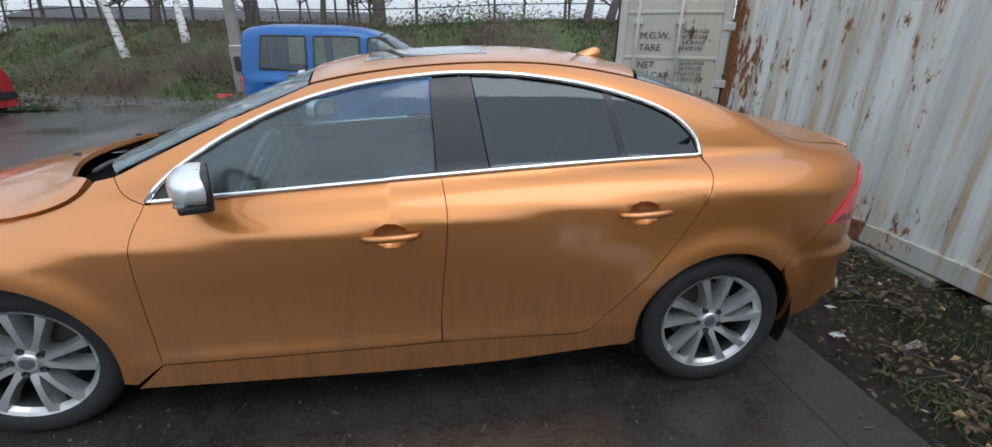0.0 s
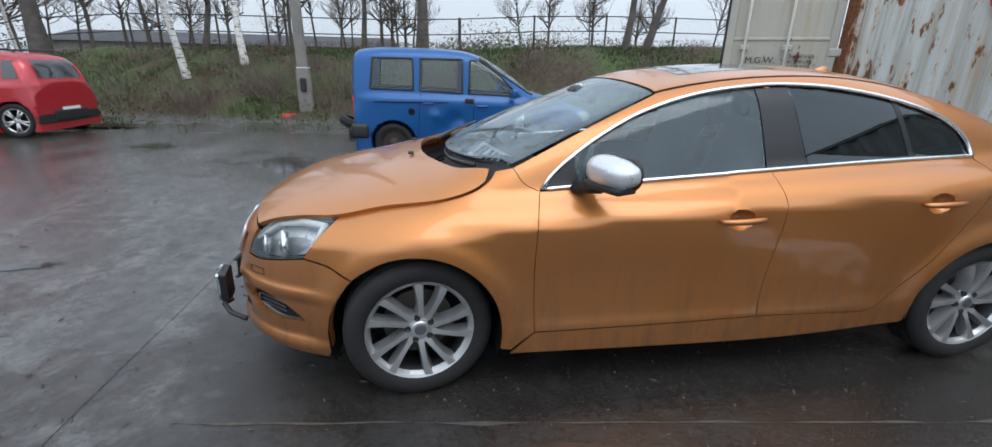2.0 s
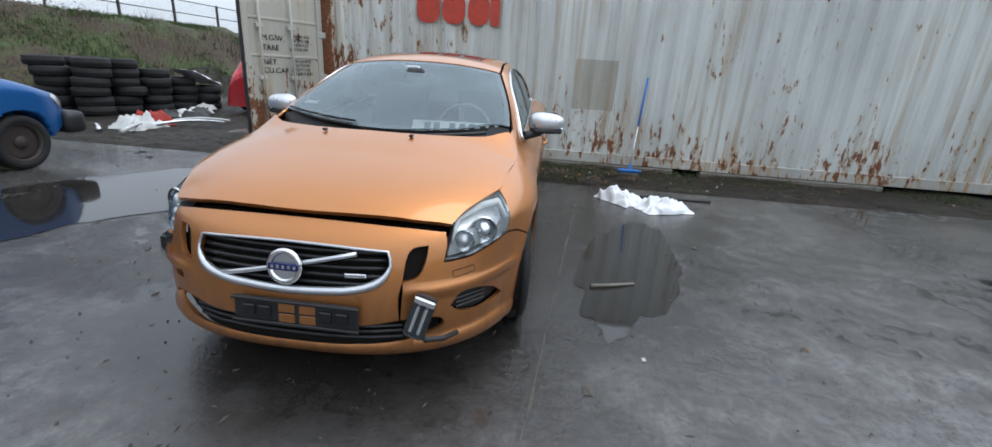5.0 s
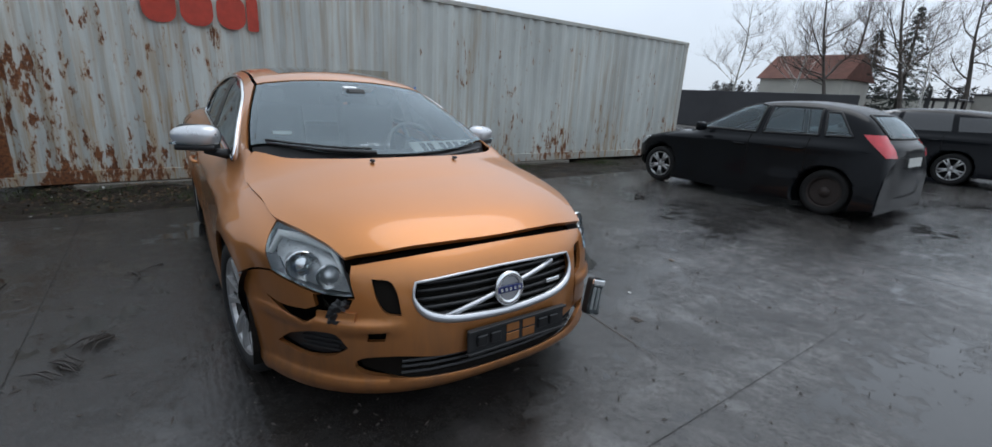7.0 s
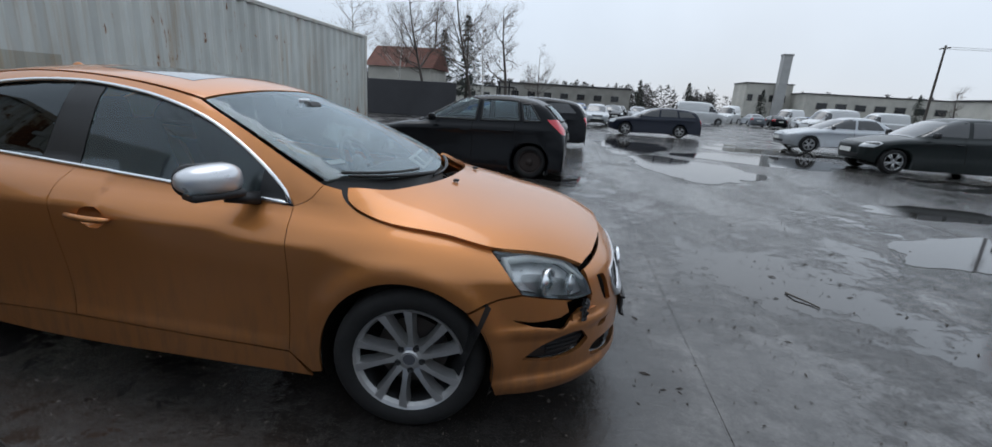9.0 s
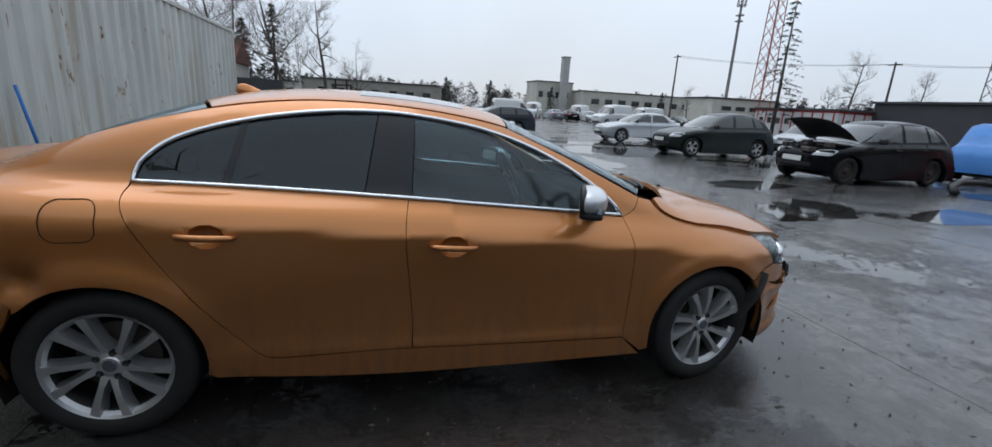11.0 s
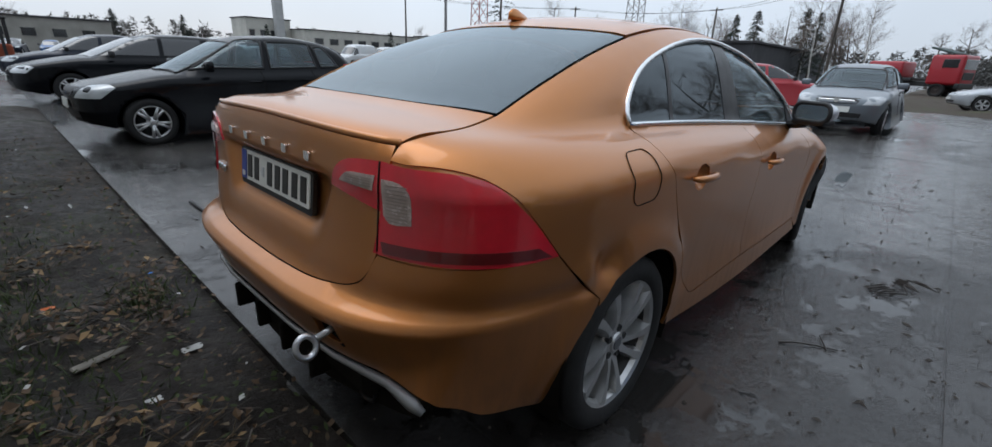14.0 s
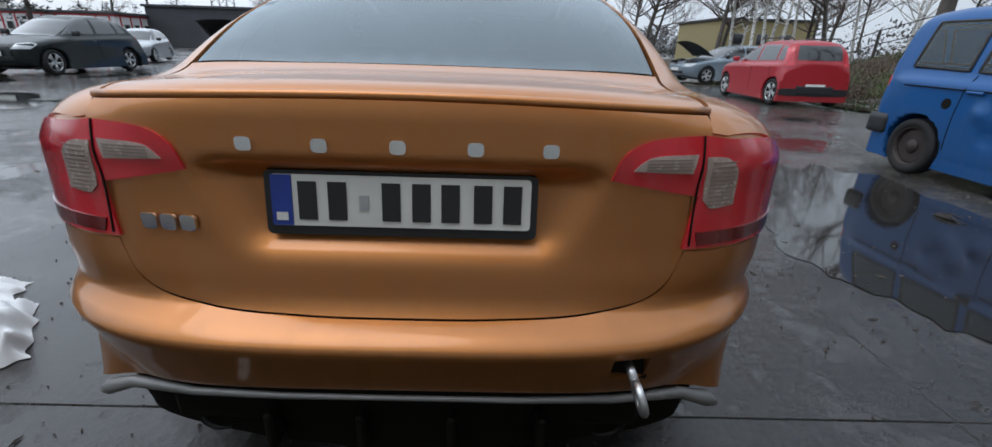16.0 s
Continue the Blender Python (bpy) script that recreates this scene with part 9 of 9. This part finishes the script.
for i in range(3600):
    x, y = rs.uniform(2.16, 3.5), rs.gauss(-0.6, 1.9)
    if noise.noise(Vector((x * 2.2, y * 2.2, 3.0))) < 0.08:
        continue
    z = 0.004 + 0.035 * min(1, (x - 2.1) / 0.4)
    a = rs.uniform(0, 6.28)
    if i % 4:  # curled leaves
        s = rs.uniform(0.012, 0.030)
        t, u = Vector((math.cos(a), math.sin(a), rs.gauss(0, 0.3))) * s, Vector((-math.sin(a), math.cos(a), rs.gauss(0, 0.3))) * s * rs.uniform(0.4, 0.75)
        c, curl = Vector((x, y, z + 0.012)), Vector((0, 0, rs.uniform(0.003, 0.012)))
        j = len(v)
        v += [c - t, c + u + curl, c + t, c - u + curl]
        f += [(j, j + 1, j + 2), (j, j + 2, j + 3)]
        k = rs.choice((0, 0, 0, 5, 5, 5, 1, 4))
        idx += [k, k]
    else:  # twigs
        L, r = rs.uniform(0.03, 0.16), rs.uniform(0.0015, 0.004)
        e, g = Vector((math.cos(a), math.sin(a), rs.gauss(0, 0.08))) * L, Vector((-math.sin(a), math.cos(a), 0)) * r
        c = Vector((x, y, z + 0.010))
        j = len(v)
        v += [c - e - g, c - e + g, c + e + g * 0.4, c + e - g * 0.4, c + Vector((0, 0, 2 * r))]
        f += [(j, j + 1, j + 4), (j + 1, j + 2, j + 4), (j + 2, j + 3, j + 4), (j + 3, j, j + 4)]
        idx += [rs.choice((1, 6))] * 4
me = mesh_of("leaf_litter", v, f, [M["leaf"], M["stalk"], M["moss"], M["litter"], plain("tan_leaf", (0.30, 0.19, 0.085), 0.7, var=0.4), plain("dark_leaf", (0.075, 0.040, 0.020), 0.5, var=0.4), M["bark"]], False, idx)
tagged(link("leaf_litter", me), "fallen leaves, moss and scraps on the dirt", "leaves", kind="stuff")
v, f, idx = [], [], []
for i in range(5200):
    cx, cy, sp = rs.choice(((3.22, -1.3, 0.45), (3.25, -2.6, 0.5), (3.1, -0.9, 0.3), (2.85, -0.3, 0.35), (3.0, -1.6, 0.25), (2.6, 0.7, 0.25), (3.25, -4.2, 0.35), (3.2, 0.3, 0.2), (3.1, -6.5, 0.3), (3.3, 2.0, 0.5), (2.4, -1.2, 0.12)))
    x, y = cx + rs.gauss(0, sp * 0.6), cy + rs.gauss(0, sp)
    if x < 2.13 or x > 3.75:
        continue
    h = rs.uniform(0.02, 0.09)
    b = Vector((x, y, 0.0))
    tip = b + Vector((rs.gauss(0, 0.5) * h, rs.gauss(0, 0.5) * h, h))
    w = Vector((rs.gauss(0, 1), rs.gauss(0, 1), 0)).normalized() * 0.004
    j = len(v)
    v += [b - w, b + w, tip]
    f.append((j, j + 1, j + 2))
tagged(link("grass_tufts", mesh_of("grass_tufts", v, f, M["grass"])), "green tufts of grass in the dirt", "grass", kind="stuff")
v, f = [], []
for i in range(4200):
    x, y = rs.uniform(-6, 2.1), rs.gauss(0.2, 3.6)
    if rs.random() < 0.06:
        x, y = rs.gauss(0.2, 0.7), rs.gauss(1.9, 0.5)
    s = abs(rs.gauss(0, 0.0035)) + 0.0015
    a = rs.uniform(0, 6.28)
    c = Vector((x, y, 0.003))
    j = len(v)
    L = s * rs.choice((1, 1, 1, 2, 4))
    t, u = Vector((math.cos(a), math.sin(a), 0)) * L, Vector((-math.sin(a), math.cos(a), 0)) * s * 0.7
    v += [c - t, c + u, c + t, c - u, c + Vector((0, 0, s * 1.1))]
    f += [(j, j + 1, j + 4), (j + 1, j + 2, j + 4), (j + 2, j + 3, j + 4), (j + 3, j, j + 4)]
tagged(link("grit", mesh_of("grit", v, f, M["bark"])), "grit, bark crumbs and twigs on the concrete", "grit", kind="stuff")


def stick(name, label, pts, r, mat, cat="twig"):
    return tagged(link(name, bm_mesh(name, tube(bmesh.new(), pts, [r * (1 - 0.5 * i / len(pts)) for i in range(len(pts))], 6), mat, True)), label, cat)


stick("twig", "dark curved twig on the wet concrete", [(-3.85, -1.36, 0.008), (-3.88, -1.26, 0.016), (-3.95, -1.18, 0.01), (-3.99, -1.10, 0.008)], 0.009, M["bark"])
stick("twig", "dark twig on the wet concrete", [(0.33, 1.20, 0.006), (0.29, 1.25, 0.014), (0.23, 1.33, 0.008), (0.20, 1.42, 0.008)], 0.005, M["wet_bark"])
stick("twig", "forked twig on the wet concrete", [(0.24, 1.38, 0.006), (0.12, 1.33, 0.014), (0.02, 1.36, 0.008)], 0.004, M["wet_bark"])
stick("wood_strip", "grey weathered lath on the concrete", [(-0.955, -1.34, 0.016), (-0.925, -1.46, 0.018), (-0.84, -1.645, 0.012)], 0.014, M["oldwood"], "wood")
stick("wood_strip", "long black strip lying on the slab", [(1.74, -2.95, 0.012), (1.73, -2.5, 0.014), (1.71, -2.05, 0.012)], 0.014, M["black"], "strip")
for k, (x, y, a) in enumerate(((-1.0, 1.62, 0.8), (-0.80, 1.50, 2.4), (-0.35, 3.73, 0.3))):
    r3 = random.Random(k)
    bark = tagged(empty("bark_piece", Matrix.Translation((x, y, 0)) @ Matrix.Rotation(a, 4, "Z") @ Matrix.Diagonal((0.65, 0.65, 0.8, 1))), "shredded strip of bark on wet concrete", "bark")
    for i in range(9):
        bm = bmesh.new()
        o = Vector((r3.gauss(0, 0.03), r3.gauss(0, 0.05), 0.012 + 0.012 * r3.random()))
        tube(bm, [o + Vector((-0.13, 0, 0)), o + Vector((0.0, r3.gauss(0, 0.02), 0.015)), o + Vector((0.13 * r3.uniform(0.5, 1.1), r3.gauss(0, 0.03), 0))], [0.004, 0.008, 0.003], 5)
        part("bark_strip", bm, M["wet_bark"], bark)
for x, y, sz, mt, nm, lb in ((3.02, -1.90, 0.05, "orange_bit", "orange_peel", "bright orange scrap in the dirt"), (2.75, -1.45, 0.035, "orange_bit", "orange_peel", "bright orange scrap in the dirt"), (-1.46, -2.47, 0.03, "leaf", "fallen_leaf", "rust-coloured leaf on wet concrete"),
                         (2.35, -0.62, 0.05, "litter", "paper_scrap", "white paper scrap in the dirt"), (2.95, -1.62, 0.06, "litter", "paper_scrap", "white paper scrap in the dirt"), (2.55, -0.35, 0.04, "litter", "paper_scrap", "white paper scrap in the dirt"), (2.2, 0.42, 0.045, "litter", "paper_scrap", "white paper scrap in the dirt"),
                         (2.3, -1.6, 0.03, "blue_plastic", "bottle_cap", "blue plastic cap in the dirt"), (-2.05, -1.25, 0.05, "bark", "bark_chip", "dark chip of bark on concrete"), (0.05, -2.3, 0.03, "bark", "bark_chip", "dark chip of bark on concrete"), (-1.75, -1.55, 0.02, "litter", "paper_scrap", "white paper scrap on concrete")):
    crumple(nm, lb, "litter", Matrix.Translation((x, y, 0.0)), sz * 0.75, sz * 0.45, sz * 0.4, M[mt], x * 3 + y, 8, 0.35)
for x, y, a in ((2.62, -0.78, 0.3), (2.45, 0.55, -0.4), (3.05, -2.2, 1.3)):
    tagged(link("slate_chip", bm_mesh("slate_chip", new_box((0, 0, 0.012), (0.24, 0.045, 0.016), 0.006), M["oldwood"]), None, Matrix.Translation((x, y, 0.0)) @ Matrix.Rotation(a, 4, "Z")), "flat grey offcut in the dirt", "offcut", "offcuts")
for i, (y, L) in enumerate(((-4.6, 2.6), (-1.7, 2.4), (0.9, 2.2))):
    tagged(link("sleeper", bm_mesh("sleeper", new_box((3.52, y, 0.0), (0.24, L, 0.12), 0.015), M["oldwood"])), "old timber bearer under the container", "timber", "timbers under the container")

# scrap by the tyre stack
M["scrap_white"] = plain("scrap_white", (0.58, 0.58, 0.56), 0.5, var=0.25)
crumple("white_sack", "torn white sack among scrap", "sack", Matrix.Translation((3.55, 6.05, 0)), 0.38, 0.26, 0.34, M["scrap_white"], 5.5, 18)
crumple("red_cushion", "crumpled red cloth among scrap", "cloth", Matrix.Translation((3.95, 6.15, 0)), 0.28, 0.24, 0.36, plain("red_cloth", (0.35, 0.03, 0.02), 0.8), 6.5, 16)
for k, (x, y, a, L) in enumerate(((3.3, 5.85, 0.3, 1.0), (4.1, 5.6, -0.5, 1.3), (4.5, 5.7, -0.7, 1.1), (3.0, 6.3, 0.9, 0.5))):
    pts = [(x + math.cos(a) * L * (s - 0.5), y + math.sin(a) * L * (s - 0.5), 0.05 + 0.06 * math.sin(s * 3.1)) for s in np.linspace(0, 1, 7)]
    stick("bumper_strip", "bent pale strip of car trim", pts, 0.035, M["scrap_white"] if k % 2 == 0 else M["matt_silver"], "car trim")
for k in range(7):
    x, y = 5.6 + 0.5 * rs.gauss(0, 1), 6.8 + 0.35 * rs.gauss(0, 1)
    crumple("scrap_piece", "broken dark car part on the ground", "scrap", Matrix.Translation((x, y, 0.0)) @ Matrix.Rotation(k, 4, "Z"), 0.25, 0.18, 0.2, M["black"] if k % 3 else M["scrap_white"], k * 2.3, 10, 0.3)
# pale ivy and brush hanging on the fence
v, f, idx = [], [], []
for k in range(2600):
    x = rs.triangular(-1.2, 6.5, 1.0)
    y, z = 15.6 + rs.gauss(0, 0.35), 1.75 + abs(rs.gauss(0, 0.45))
    c, e = Vector((x, y, z)), Vector((rs.gauss(0, 1), rs.gauss(0, 1), rs.gauss(0, 1))).normalized() * rs.uniform(0.03, 0.09)
    g = e.orthogonal().normalized() * rs.uniform(0.02, 0.05)
    j = len(v)
    v += [c - e, c + g, c + e, c - g]
    f.append((j, j + 1, j + 2, j + 3))
    idx.append(rs.choice((0, 0, 1, 2)))
tagged(link("fence_ivy", mesh_of("fence_ivy", v, f, [plain("pale_leaf", (0.20, 0.23, 0.15), 0.8), M["moss"], M["stalk"]], False, idx)), "pale dead ivy and brush along the fence", "ivy", kind="stuff")
# tarpaulin over the crossover and a torn-off bumper on the yard
wrap = vehicle("covered_crossover", "grey crossover with a blue tarpaulin over its front", at(-19.2, -7.6, 20, 1.05), P_GREY, BOXY, w_boxy, (-0.98, -0.36, 0.64, 0.58), ("r", 1.16, 1.44, 0.60, 0.52), 0.07)
v, f = [], []
for i in range(16):
    for j in range(20):
        a, b = i / 15, j / 19 * 2 - 1
        y = b * 1.45
        over = max(0.0, abs(y) - 0.80)
        z = float(np.interp(a, (0, 0.10, 0.28, 0.55, 1), (0.25, 0.92, 1.12, 1.66, 1.70))) - over * 1.9 - 0.05 * abs(noise.noise(Vector((a * 5, b * 5, 1))))
        x = float(np.interp(a, (0, 0.10, 0.28, 0.55, 1), (-2.20, -2.12, -1.3, -0.3, 0.9)))
        v.append((x + 0.05 * noise.noise(Vector((a * 4, b * 4, 5))), math.copysign(min(abs(y), 0.80 + over * 0.35), y) * 1.15, max(z, 0.12) + 0.02))
for i in range(15):
    for j in range(19):
        f.append((i * 20 + j, (i + 1) * 20 + j, (i + 1) * 20 + j + 1, i * 20 + j + 1))
tagged(link("tarpaulin", mesh_of("tarpaulin", v, f, plain("blue_tarp", (0.035, 0.20, 0.55), 0.45, var=0.25, scale=3, bump=0.3), True), None, at(-19.2, -7.6, 20, 1.05)), "bright blue tarpaulin thrown over a car", "tarpaulin")
stick("loose_bumper", "black car bumper lying on the yard", [(-12.75, -4.90, 0.07), (-12.95, -5.12, 0.17), (-13.5, -5.30, 0.26), (-14.2, -5.26, 0.27), (-14.75, -5.05, 0.20), (-14.95, -4.8, 0.10)], 0.10, M["black"], "bumper")

# a pale line of silt washed along the slab
silt = []
for i in range(60):
    x = -2.4 + i * 0.06
    silt.append((x, -1.0 - 0.103 * (x + 2.1) + 0.012 * noise.noise(Vector((x * 3, 0, 2))), max(0.0005, 0.004 + 0.016 * noise.noise(Vector((x * 4, 1, 2))))))
v = [(x, y + s * w, 0.0035) for x, y, w in silt for s in (-1, 1)]
f = [(2 * i, 2 * i + 2, 2 * i + 3, 2 * i + 1) for i in range(59)]
tagged(link("silt_line", mesh_of("silt_line", v, f, plain("pale_silt", (0.10, 0.085, 0.07), 0.7, var=0.6, scale=30))), "pale line of silt on the wet slab", "silt", kind="stuff")

# ---- puddles: still water in the hollows ----
kw = Nodes("still_water")
kw.put(Base_Color=(0.022, 0.020, 0.018, 1), Roughness=0.05, Specular_IOR_Level=0.5)
kw.bump(kw.noise(9, 4, world_space=True), 0.05, 0.003)
M["water"] = kw.m


def puddle(x, y, rx, ry, seed, turn=0.0, z=0.0045):
    bm = bmesh.new()
    ring = []
    for a in np.arange(120) * math.tau / 120:
        q = Vector((math.cos(a) * 1.4 + seed, math.sin(a) * 1.4, seed))
        r = max(0.45, 1 + 0.30 * noise.fractal(q, 0.9, 2.0, 5))
        ring.append(bm.verts.new((rx * r * math.cos(a), ry * r * math.sin(a), 0)))
    bm.faces.new(ring)
    tagged(link("puddle", bm_mesh("puddle", bm, M["water"]), None, Matrix.Translation((x, y, z)) @ Matrix.Rotation(turn, 4, "Z")), "shallow puddle mirroring the sky", "puddle", "puddles", "structure")


for k, pd in enumerate(((-0.1, 3.05, 2.0, 0.80, -0.33), (-0.50, -1.66, 1.05, 0.36, -0.22), (-5.0, -9.8, 1.6, 2.2, 0.2), (-8.0, -13.5, 2.4, 1.8, 0.0), (-4.2, -15.5, 1.4, 2.0, 0.1), (-9.5, -17.2, 2.6, 1.2, 0.0),
                        (-6.8, -3.4, 1.3, 0.7, 0.5), (-9.5, -2.8, 1.2, 0.5, 0.2), (-8.0, -6.0, 1.2, 0.6, 0.2), (-10.5, 5.0, 1.8, 0.5, 0.1), (-13.0, 6.0, 2.0, 0.5, 0.0), (-9.0, 9.0, 1.3, 0.35, 0.0), (-14.5, -4.5, 1.8, 0.7, 0.0), (-13.5, -9.8, 2.4, 0.7, 0.0), (-4.6, 0.75, 0.6, 0.07, 0.05))):
    puddle(*pd[:4], 1.7 * k + 0.4, pd[4])
